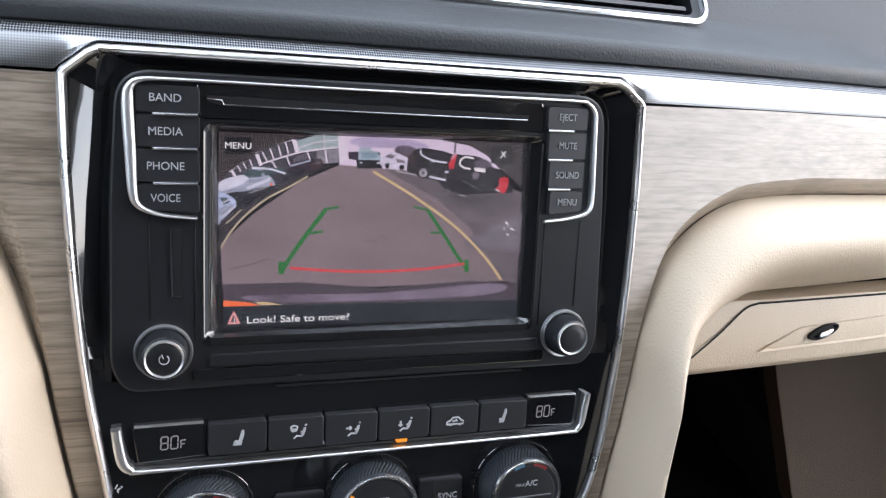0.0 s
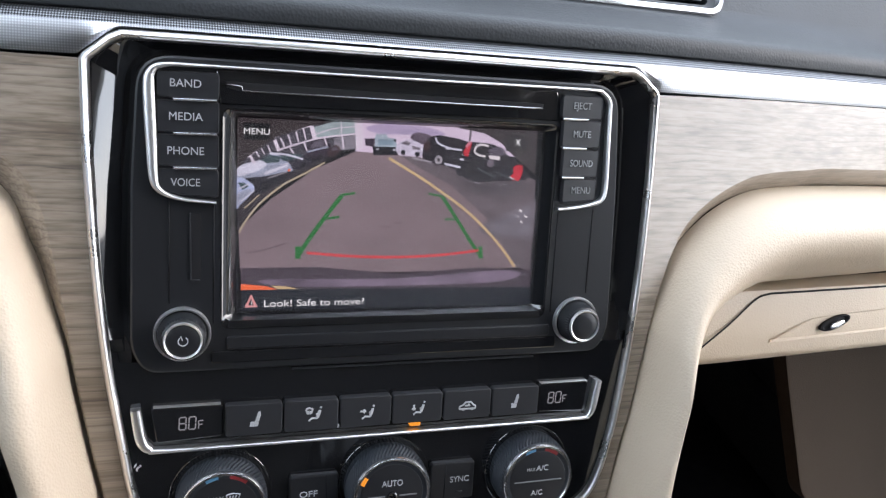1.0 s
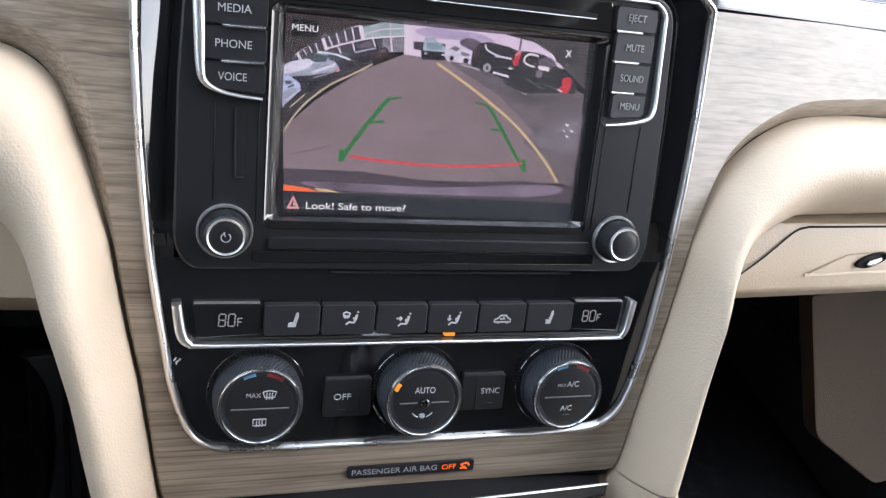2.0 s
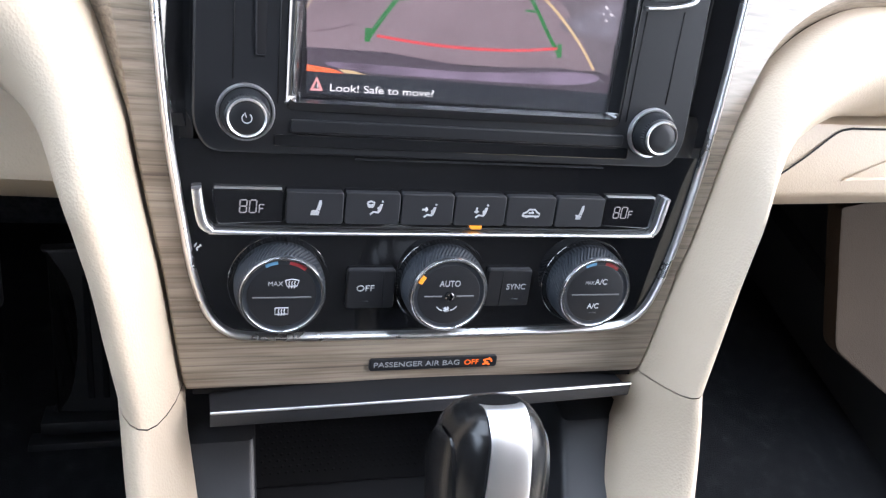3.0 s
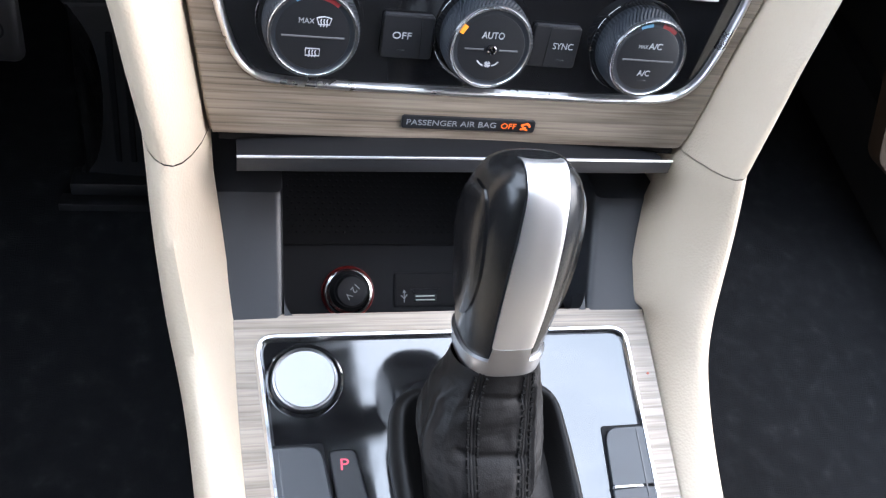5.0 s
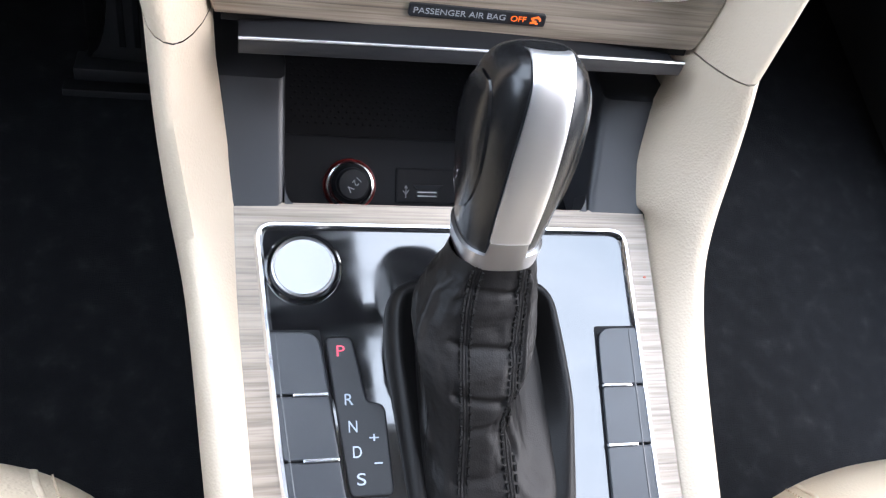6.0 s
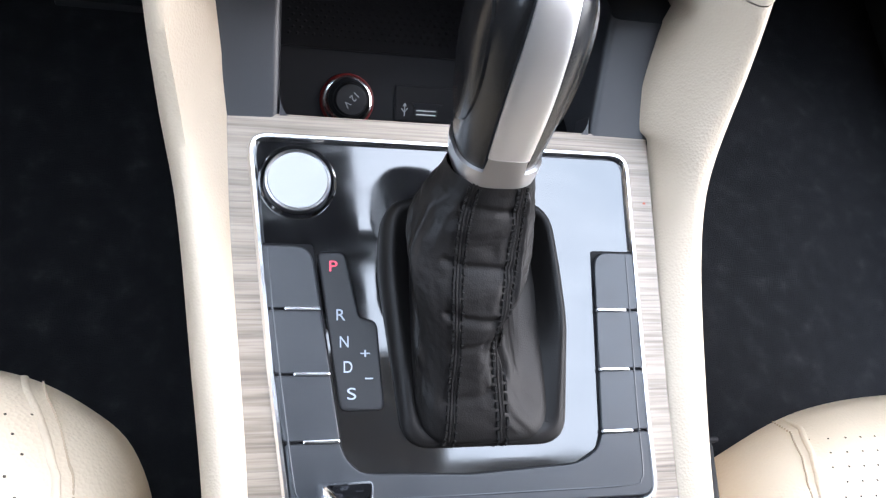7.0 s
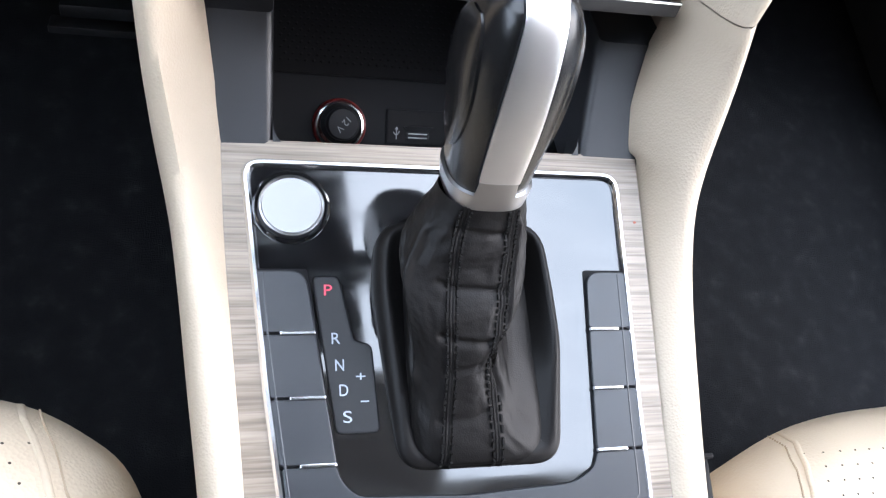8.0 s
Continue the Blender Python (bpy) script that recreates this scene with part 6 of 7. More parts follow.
    if kind == 'right':
        fas_text("MAX", x - 0.0042, z + 0.0056, d, 0.0016, DIM, well, 0.0044)
        fas_text("A/C", x + 0.0018, z + 0.0060, d, 0.0028, PRINT, well, 0.0064)
        fas_text("A/C", x - 0.0002, z - 0.0068, d, 0.0026, PRINT, well, 0.0060)
        part("mark", ribbon([(x - 0.002, z - 0.0102), (x + 0.002, z - 0.0102)], 0.0005, -0.0135, -0.013, 0.0001), GREYP, well)
    if kind != 'fan':
        for a0, a1, m2 in ((98, 122, BLUE), (52, 82, RED)):
            part("temperature_mark", ribbon([(x + 0.0157 * math.cos(radians(a)), z + 0.0157 * math.sin(radians(a))) for a in range(a0, a1, 4)], 0.0019, -0.0130, -0.012, 0.0002), m2, well, "printed temperature mark")


BLUE, RED = mat("blue_print", (0.09, 0.24, 0.40), 0.4), mat("red_print", (0.26, 0.026, 0.03), 0.4)
dial(-0.0750, 0.0018, 'left')
dial(0.0003, 0.0012, 'fan')
dial(0.0743, 0.0010, 'right')
for word, x0, x1, xm, xt in (("OFF", -0.0450, -0.0225, -0.0278, -0.0364), ("SYNC", 0.0225, 0.0450, 0.0298, 0.0374)):
    key = part("key", fas_plate(rounded([(x0, -0.0106), (x1, -0.0106), (x1, 0.0086), (x0, 0.0086)], 0.0016, 3), -0.0018, 0.003, 0.0007), SATIN, climate)
    part("key_joint", ribbon([(xm, -0.0103), (xm - 0.0006 if x0 < 0 else xm + 0.0004, 0.0083)], 0.0004, -0.0020, -0.001, 0.0001), DEEP, key)
    fas_text(word, xt, -0.0004, -0.0019, 0.0029, PRINT, key, 0.0082 if word == "OFF" else 0.0096)
    part("mark", ribbon([(xt - 0.0018, -0.0068), (xt + 0.0018, -0.0068)], 0.0005, -0.0020, -0.0016, 0.0001), GREYP, key)
    part("key_edge", ribbon([(x0 + 0.001, 0.0087), (x1 - 0.001, 0.0087)], 0.0005, -0.0014, 0.001, 0.0002), GREYP, key)

# air bag indicator on the wood
bag = thing("airbag_indicator", FAS, "black indicator plate reading passenger air bag off", "indicator")
part("plate", fas_plate(rrect(-0.0312, 0.0338, -0.0446, -0.0383, 0.0014, 4), -0.0012, 0.002, 0.0005), SATIN, bag)
fas_text("PASSENGER AIR BAG", -0.0075, -0.0414, -0.00135, 0.0027, DIM, bag, 0.0430)
fas_text("OFF", 0.0203, -0.0415, -0.00135, 0.0027, ORANGE, bag, 0.0075, label="lit orange lettering")
for st in (((0.0262, -0.0428), (0.0285, -0.0425), (0.0300, -0.0432)), ((0.0268, -0.0402), (0.0276, -0.0418), (0.0292, -0.0420)), ((0.0292, -0.0400), (0.0306, -0.0404), (0.0309, -0.0416)), ((0.0264, -0.0408), (0.0300, -0.0396))):
    part("symbol", ribbon(list(st), 0.0010, -0.0014, -0.0011, 0.0001), ORANGE, bag)

# ---- storage compartment below the fascia ----
store = thing("storage_compartment", FAS, "open dark grey storage compartment below the fascia", "storage tray")
def block(sign, xi, lean):
    """Side block with a sloping face, rounded towards the opening."""
    xo = sign * 0.122
    prof = [(0.075, -0.083), (0.016, -0.0870), (0.0110, -0.0885), (0.0088, -0.0925), (-0.0352, -0.1315), (-0.0352, -0.150)]
    b2 = bmesh.new()
    loops = []
    for x, dy in ((xo, 0.0), (xi + sign * 0.0040, 0.0), (xi + sign * 0.0014, 0.0010), (xi + sign * 0.0003, 0.0030), (xi, 0.0062), (xi, 0.075)):
        loops.append([(x - (lean * min(1.0, max(0.0, (-0.088 - z) / 0.043)) if x != xo else 0.0), y + dy, z + dy * 0.15) for y, z in prof])
    rings(b2, loops, closed=False)
    part("side_block", b2, GREYP, store, "satin dark grey side block")


block(-1, -0.0822, 0.0)
block(1, 0.0840, 0.0115)
for sign, xi in ((-1, -0.0822), (1, 0.0725)):
    # the lower corners of the opening are rounded
    up = Vector((0, 0.0440, 0.0390)).normalized()
    inw = Vector((0, 0.663, -0.748))
    foot = Vector((xi + sign * 0.002, -0.0352, -0.1315))
    q = [(0.0, 0.0)] + [(0.0120 * (1 - math.sin(radians(a))), 0.0125 * (1 - math.cos(radians(a)))) for a in range(0, 91, 10)]
    b = bmesh.new()
    rings(b, [[tuple(foot + Vector((-sign * (x + 0.002), 0, 0)) + up * y + inw * d) for x, y in q] for d in (0.0004, 0.016)], True, True, True)
    part("rounded_corner", b, GREYP, store)
# curved sill in front of the opening
b = bmesh.new()
rings(b, [[(x, y + 0.0, z + 0.0) for x in (-0.083, -0.04, 0.0, 0.04, 0.086)] for y, z in ((-0.0352, -0.1310), (-0.0335, -0.1312), (-0.0310, -0.1345), (-0.0300, -0.150), (-0.010, -0.186), (0.0003, -0.1890))], closed=False)
part("sill", b, GREYP, store)
SOC = pose(0, 0.0245, -0.157, 90 - 36.87, 0, 0)


def soc(x, y, z):
    return tuple(SOC @ Vector((x, y, z)))


b = bmesh.new()
rings(b, [[soc(x, y, z) for x in (-0.086, 0.0, 0.089)] for y, z in ((-0.040, 0.0), (0.0205, 0.0), (0.0220, -0.0008), (0.0226, -0.003))], closed=False)
part("socket_panel", b, INNER, store)
MATTING = mat("ribbed_rubber_mat", (0.0100, 0.0104, 0.0120), 0.6, spec=0.15)
b = bmesh.new()
rings(b, [[(x, y, z) for x in (-0.086, 0.0, 0.089)] for y, z in ((0.040, -0.1415), (0.095, -0.1150), (0.115, -0.100), (0.122, -0.05))], closed=False)
mat_ob = part("rubber_mat", b, MATTING, store, "black rubber mat with diamond studs")
b = bmesh.new()
for i in range(36):
    for j in range(14):
        x = -0.075 + i * 0.0044 + (0.0022 if j % 2 else 0)
        y = 0.048 + j * 0.0034
        z = -0.1415 + (y - 0.040) * 0.482 + 0.0001
        q = [(x - 0.0013, y, z), (x, y - 0.0013, z - 0.0006), (x + 0.0013, y, z), (x, y + 0.0013, z + 0.0006)]
        v = [b.verts.new(p) for p in q]
        t = b.verts.new((x, y - 0.0002, z + 0.00035))
        for e in range(4):
            b.faces.new((v[e], v[(e + 1) % 4], t))
part("studs", b, MATTING, mat_ob, smooth=False)
part("back_shell", box(bmesh.new(), -0.112, 0.114, 0.121, 0.125, -0.20, -0.045), DEEP, store, smooth=False)
part("roof", box(bmesh.new(), -0.112, 0.114, 0.004, 0.125, -0.056, -0.0515), DEEP, store, smooth=False)
# roller lid edge
lid = thing("compartment_lid", FAS, "dark satin compartment lid edge with a bright upper line", "lid")
b = bmesh.new()
loops, line, back = [], [], []
for k in range(21):
    u = k / 20
    x = -0.1045 + 0.2095 * u
    a = 1 - (2 * u - 1) ** 2
    y, z = -0.0215 + 0.0085 * u - 0.010 * a, -0.0499 - 0.0006 * u + 0.0060 * a
    back.append([(x, y + 0.0005, z - 0.0004), (x, y + 0.003, z - 0.004), (x, y + 0.03, z - 0.006)])
    loops.append([(x, y + 0.0012, z - 0.0002), (x, y + 0.001, z), (x, y, z - 0.0012), (x, y + 0.0006, z - 0.0072), (x, y + 0.0016, z - 0.0084), (x, y + 0.006, z - 0.0088)])
    line.append((x, y - 0.0001, z - 0.0004))
rings(b, loops, closed=False)
part("edge", b, GREYP, lid)
b = bmesh.new()
rings(b, back, closed=False)
part("shutter", b, DEEP, lid, "dark shutter behind the edge")
b = bmesh.new()
rings(b, [superloop(*p, 0.0006, 0.0006, 2, 8, ax=Vector((0, 1, 0)), ay=Vector((0, 0, 1))) for p in line])
part("bright_line", b, SILVER, lid)

# twelve-volt socket
socket = thing("power_socket", FAS @ SOC, "twelve-volt socket with black cap and red ring", "power socket")
REDRING = mat("red_plastic", (0.19, 0.010, 0.009), 0.35)


def con_lathe(prof, n, x, y):
    return lathe(prof, n, 'c', (x, y, 0))


part("ring", con_lathe([(0.0148, 0.0), (0.0148, 0.0010), (0.0144, 0.0016), (0.0139, 0.0012), (0.0137, -0.002)], 56, -0.0432, -0.0045), REDRING, socket, "translucent red ring")
part("sleeve", con_lathe([(0.0137, 0.0), (0.0132, 0.0030), (0.0122, 0.0034), (0.0116, 0.0), (0.0114, -0.004)], 56, -0.0432, -0.0045), CHROME, socket, "bright metal sleeve")
part("cap", con_lathe([(0.0115, -0.003), (0.0113, 0.002), (0.0092, 0.0040), (0.0089, 0.0100), (0.0080, 0.0112), (0.0010, 0.0114)], 40, -0.0422, -0.0035), SATIN, socket, "black push-in cap")
bm = text_bm("12 V", 0.0052)
turn = Matrix.Rotation(radians(228), 3, 'Z')
for v in bm.verts:
    v.co = turn @ v.co + Vector((-0.0422, -0.0035, 0.0116))
part("lettering", bm, DIM, socket, smooth=False)
# usb port
usb = thing("usb_port", FAS @ SOC, "black usb port with a hinged cover", "usb port")
fr = rrect(-0.0170, 0.0240, -0.0135, 0.0062, 0.0014, 3)
part("frame", con_plate(fr, 0.0010, -0.002, 0.0005), INNER, usb)
part("recess", con_plate(inset(ccw(fr), 0.0010), 0.0013, -0.001, 0.0002), DEEP, usb)
b = bmesh.new()
v = [(-0.0072, -0.0030, 0.0030), (0.0100, -0.0030, 0.0030), (0.0065, -0.0060, 0.0014), (-0.0045, -0.0060, 0.0014)]
rings(b, [[(x, y, 0.0012) for x, y, z in v], v], True, False, True)
part("hood", b, GREYP, usb, smooth=False)
part("port", con_plate(rrect(-0.0055, 0.0075, -0.0100, -0.0062, 0.0003, 2), 0.0018, 0.0, 0.0002), SATIN, usb)
part("contact", con_plate(rrect(-0.0045, 0.0065, -0.0074, -0.0068, 0.0001, 1), 0.0021, 0.001, 0.0001), SILVER, usb)
part("contact", con_plate(rrect(-0.0045, 0.0065, -0.0096, -0.0090, 0.0001, 1), 0.0021, 0.001, 0.0001), SILVER, usb)
for q in (((-0.0112, -0.0105), (-0.0112, -0.0040)), ((-0.0130, -0.0065), (-0.0112, -0.0085), (-0.0095, -0.0060)), ((-0.0120, -0.0052), (-0.0112, -0.0036), (-0.0104, -0.0052))):
    b = bmesh.new()
    P = [Vector(p) for p in q]
    for a, c in zip(P, P[1:]):
        d = (c - a).normalized()
        s = Vector((-d.y, d.x)) * 0.00025
        b.faces.new([b.verts.new((p.x, p.y, 0.0015)) for p in (a - s, a + s, c + s, c - s)])
    part("symbol", b, DIM, usb, smooth=False)

# ---- keys, gate and start button on the selector panel ----
KEYM = mat("grey_black_key_plastic", (0.030, 0.033, 0.038), 0.36)
rough_vary(KEYM, 90.0, 0.28, 0.42)


def lerp_x(y, a, b2):
    return a[0] + (b2[0] - a[0]) * (y - a[1]) / (b2[1] - a[1])


LK = [0.0130, -0.0160, -0.0442, -0.0724, -0.1010]
for side in (-1, 1):
    for k in range(4):
        y1, y0 = LK[k], LK[k + 1]
        if side < 0:
            ox = lambda y: lerp_x(y, (-0.0913, 0.013), (-0.0762, -0.1010))
            ix = lambda y: lerp_x(y, (-0.0682, 0.013), (-0.0560, -0.0770))
        else:
            ox = lambda y: lerp_x(y, (0.0887, 0.013), (0.0858, -0.1010))
            ix = lambda y: lerp_x(y, (0.0682, 0.013), (0.0628, -0.0770))
        if k < 3:
            q = [(ox(y0), y0 + 0.0005), (ix(y0), y0 + 0.0005), (ix(y1), y1 - 0.0005), (ox(y1), y1 - 0.0005)]
            rad = [0.0016, 0.0016, 0.0075 if k == 0 else 0.0016, 0.0016]
            q = q if side < 0 else q
            pts = rounded(q, rad, 5)
            key = part("key", con_plate(pts, 0.0022, -0.002, 0.0005), KEYM, console, "blank grey-black key")
        yb = y0
        if k < 3:
            xa, xb = ix(yb) + (0.0 if side < 0 else 0.0), ix(yb) + (-0.0155 if side < 0 else 0.0150)
            part("key_chrome", con_plate(rrect(min(xa, xb), max(xa, xb), yb - 0.0009, yb + 0.0009, 0.0004, 2), 0.0036, 0.0, 0.0006), CHROME, console, "short chrome bar between keys")
for side, q in ((-1, [(-0.0916, 0.0138), (-0.0672, 0.0138), (-0.0555, -0.0740), (-0.0800, -0.0740)]), (1, [(0.0890, 0.0138), (0.0673, 0.0138), (0.0622, -0.0740), (0.0868, -0.0740)])):
    part("key_well", con_plate(rounded(ccw(q), [0.0016] * 2 + [0.0016] * 2, 4), 0.0005, -0.002, 0.0002), DEEP, console, "dark gap around the keys")
# lower key surface, joined across
part("lower_gap", con_plate(inset(ccw(rounded([(-0.0768, -0.1016), (0.0864, -0.1016), (0.0872, -0.0722), (0.0626, -0.0722), (0.0600, -0.0794), (0.0496, -0.0854), (0.0, -0.0877), (-0.0476, -0.0854), (-0.0539, -0.0794), (-0.0564, -0.0722), (-0.0798, -0.0722)], 0.0016, 4)), 0.0), 0.0007, -0.002, 0.0002), DEEP, console)
low = rounded([(-0.0762, -0.1010), (0.0858, -0.1010), (0.0866, -0.0730), (0.0632, -0.0730), (0.0605, -0.0800), (0.0500, -0.0862), (0.0, -0.0885), (-0.0480, -0.0862), (-0.0545, -0.0800), (-0.0570, -0.0730), (-0.0792, -0.0730)], [0.007, 0.007, 0.0016, 0.0016, 0.004, 0.006, 0, 0.006, 0.004, 0.0016, 0.0016], 5)
part("lower_key", con_plate(low, 0.0022, -0.002, 0.0005), KEYM, console, "grey-black lower panel")
# rounded ridge where the key surfaces bend down to the chrome frame
ridge = smooth_path([(-0.0868, 0.0115), (-0.0848, -0.0160), (-0.0795, -0.0600), (-0.0758, -0.0880), (-0.0735, -0.0945), (-0.0670, -0.0965), (-0.0300, -0.0968), (0.0300, -0.0968), (0.0740, -0.0965), (0.0800, -0.0940), (0.0815, -0.0880), (0.0820, -0.0600), (0.0838, -0.0160), (0.0848, 0.0115)], 5)
b = bmesh.new()
rings(b, [superloop(x, y, 0.0019, 0.0006, 0.0005, 2, 8, ay=Vector((0, 0, 1)), ax=Vector((1, 0, 0)) if abs(x) > 0.072 else Vector((0, 1, 0))) for x, y in ridge])
part("flange_ridge", b, KEYM, console)
# gate with the gear letters
GATE = rounded([(-0.0558, -0.0596), (-0.0375, -0.0596), (-0.0398, -0.0215), (-0.0476, -0.0195), (-0.0535, 0.0100), (-0.0648, 0.0100)], [0.003, 0.003, 0.003, 0.002, 0.003, 0.003], 5)
gate = part("gate_plate", con_plate(GATE, 0.0009, -0.001, 0.0003), SATIN, console, "black plate with the gear letters")
part("gate_rim", frame_ring(inset(ccw(GATE), -0.0006), 0.0008, [(0, 0.0002), (0.3, 0.0012), (0.7, 0.0012), (1.0, 0.0004)], 'c'), DEEP, gate)
REDLIT = glow("red_lamp", (1.0, 0.10, 0.18), 0.30)
PALE = mat("pale_print", (0.36, 0.40, 0.46), 0.5)
con_text("P", -0.0585, 0.0034, 0.00105, 0.0050, REDLIT, gate, 0.0036)
for ch, x, y in (("R", -0.0556, -0.0186), ("N", -0.0540, -0.0305), ("D", -0.0526, -0.0415), ("S", -0.0512, -0.0530)):
    con_text(ch, x, y, 0.00105, 0.0050, PALE, gate, 0.0038)
con_text("+", -0.0449, -0.0357, 0.00105, 0.0042, PALE, gate, 0.0042)
part("minus_mark", con_plate(rrect(-0.0453, -0.0416, -0.0466, -0.0460, 0.0001, 1), 0.0012, 0.0008, 0.0001), PALE, gate)
# start button
start_button = thing("start_button", CON, "round satin aluminium start button in a dark ring", "button")
part("ring", con_lathe([(0.0178, -0.001), (0.0176, 0.0014), (0.0166, 0.0022), (0.0157, 0.0010), (0.0156, -0.001)], 64, -0.0740, 0.0432), GLOSS, start_button, "gloss black ring")
part("cap", con_lathe([(0.0153, -0.001), (0.0152, 0.0022), (0.0147, 0.0031), (0.0138, 0.0034), (0.0133, 0.0030), (0.0090, 0.0029), (0.001, 0.0028)], 64, -0.0740, 0.0432), mat("satin_button_metal", (0.34, 0.34, 0.345), 0.34, 1.0), start_button)
# chrome latch at the rear of the panel
latch = thing("console_latch", CON, "chrome finger switch standing on a black ring behind the selector panel", "switch")
FOOT = [(-0.0668, -0.0882, -0.002), (-0.0426, -0.0880, -0.002), (-0.0426, -0.1160, -0.002), (-0.0668, -0.1160, -0.002)]
BROW = [Vector((-0.0652, -0.0894, 0.0095)), Vector((-0.0438, -0.0892, 0.0095))]
CREST = [Vector((-0.0594, -0.0972, 0.0200)), Vector((-0.0462, -0.0970, 0.0200))]
HEEL = [Vector((-0.0604, -0.1150, 0.0110)), Vector((-0.0456, -0.1150, 0.0110))]


def facet(quad, shrink, lift, depth, material, name, label=""):
    """A thin rounded panel let into one face of the switch."""
    o = sum(quad, Vector()) / 4
    u = (quad[1] - quad[0]).normalized()
    n = u.cross(quad[2] - quad[1]).normalized()
    if n.z < 0:
        n = -n
    v = n.cross(u)
    flat = rounded(ccw([((p - o).dot(u), (p - o).dot(v)) for p in quad]), 0.003, 5)
    b2 = bmesh.new()
    rings(b2, [[tuple(o + u * x + v * y + n * h) for x, y in inset(flat, g)] for g, h in ((shrink, -depth), (shrink, lift * 0.5), (shrink + 0.0006, lift))], True, False, True)
    return part(name, b2, material, latch, label, smooth=False)


b = bmesh.new()
for p in FOOT + BROW + CREST + HEEL:
    b.verts.new(p)
bmesh.ops.convex_hull(b, input=b.verts[:])
bmesh.ops.dissolve_limit(b, angle_limit=0.03, verts=b.verts[:], edges=b.edges[:])
bmesh.ops.bevel(b, geom=b.edges[:], offset=0.0017, segments=4, profile=0.5, affect='EDGES')
part("body", b, CHROME, latch, angle=40)
facet([BROW[0], BROW[1], CREST[1], CREST[0]], 0.0010, 0.0003, 0.003, GLOSS, "top_panel", "dark glossy top panel")
facet([CREST[0], CREST[1], HEEL[1], HEEL[0]], 0.0028, 0.0002, 0.003, BRUSHED, "pull_panel", "satin pull panel")
part("base_ring", con_lathe([(0.0200, -0.002), (0.0198, 0.0040), (0.0188, 0.0052), (0.0150, 0.0056), (0.0020, 0.0056)], 40, -0.0545, -0.1195), SATIN, latch, "black ring under the switch")
# ---- central air vent ----
vent = thing("air_vent", FAS, "central air vent with chrome frame and black slats", "air vent")
VF = pose(0.0, 0.058, 0.2370, -28, 0, 0)
vo = rrect(-0.2055, 0.2055, 0.0, 0.075, 0.012, 6)


def vpt(m, pts, y):
    return [tuple(m @ Vector((x, y, z))) for x, z in pts]


b = bmesh.new()
rings(b, [vpt(VF, inset(ccw(vo), w), y) for w, y in ((-0.0006, 0.004), (0.0, -0.0012), (0.0012, -0.0022), (0.0028, -0.0018), (0.0036, 0.004))])
part("frame", b, CHROME, vent, "chrome frame")
b = bmesh.new()
rings(b, [vpt(VF, inset(ccw(vo), w), y) for w, y in ((0.0034, 0.002), (0.008, 0.003), (0.010, 0.05))], True, False, True)
part("duct", b, SATIN, vent)
for k in range(5):
    b = box(bmesh.new(), -0.1945, 0.1945, 0.006, 0.034, 0.0125 + 0.012 * k, 0.0143 + 0.012 * k)
    for v in b.verts:
        v.co = VF @ v.co
    part("slat", b, SATIN, vent, smooth=False)
for k in range(5):
    b = box(bmesh.new(), -0.1945, 0.1945, 0.0045, 0.006, 0.0120 + 0.012 * k, 0.0146 + 0.012 * k)
    for v in b.verts:
        v.co = VF @ v.co
    part("slat_edge", b, GREYP, vent, smooth=False)

SWITCHP = mat("blue_grey_switch_plastic", (0.10, 0.115, 0.14), 0.45)
bump(SWITCHP, noise_tex(SWITCHP, 1500.0, 2.0).outputs[0], 0.15, 0.0002)
b = soft_box(-0.048, 0.048, -0.0008, 0.03, 0.0045, 0.071, 0.0012, 2)
for v in b.verts:
    v.co = VF @ v.co
part("switch_panel", b, SWITCHP, vent, "blue-grey switch panel between the vent halves")

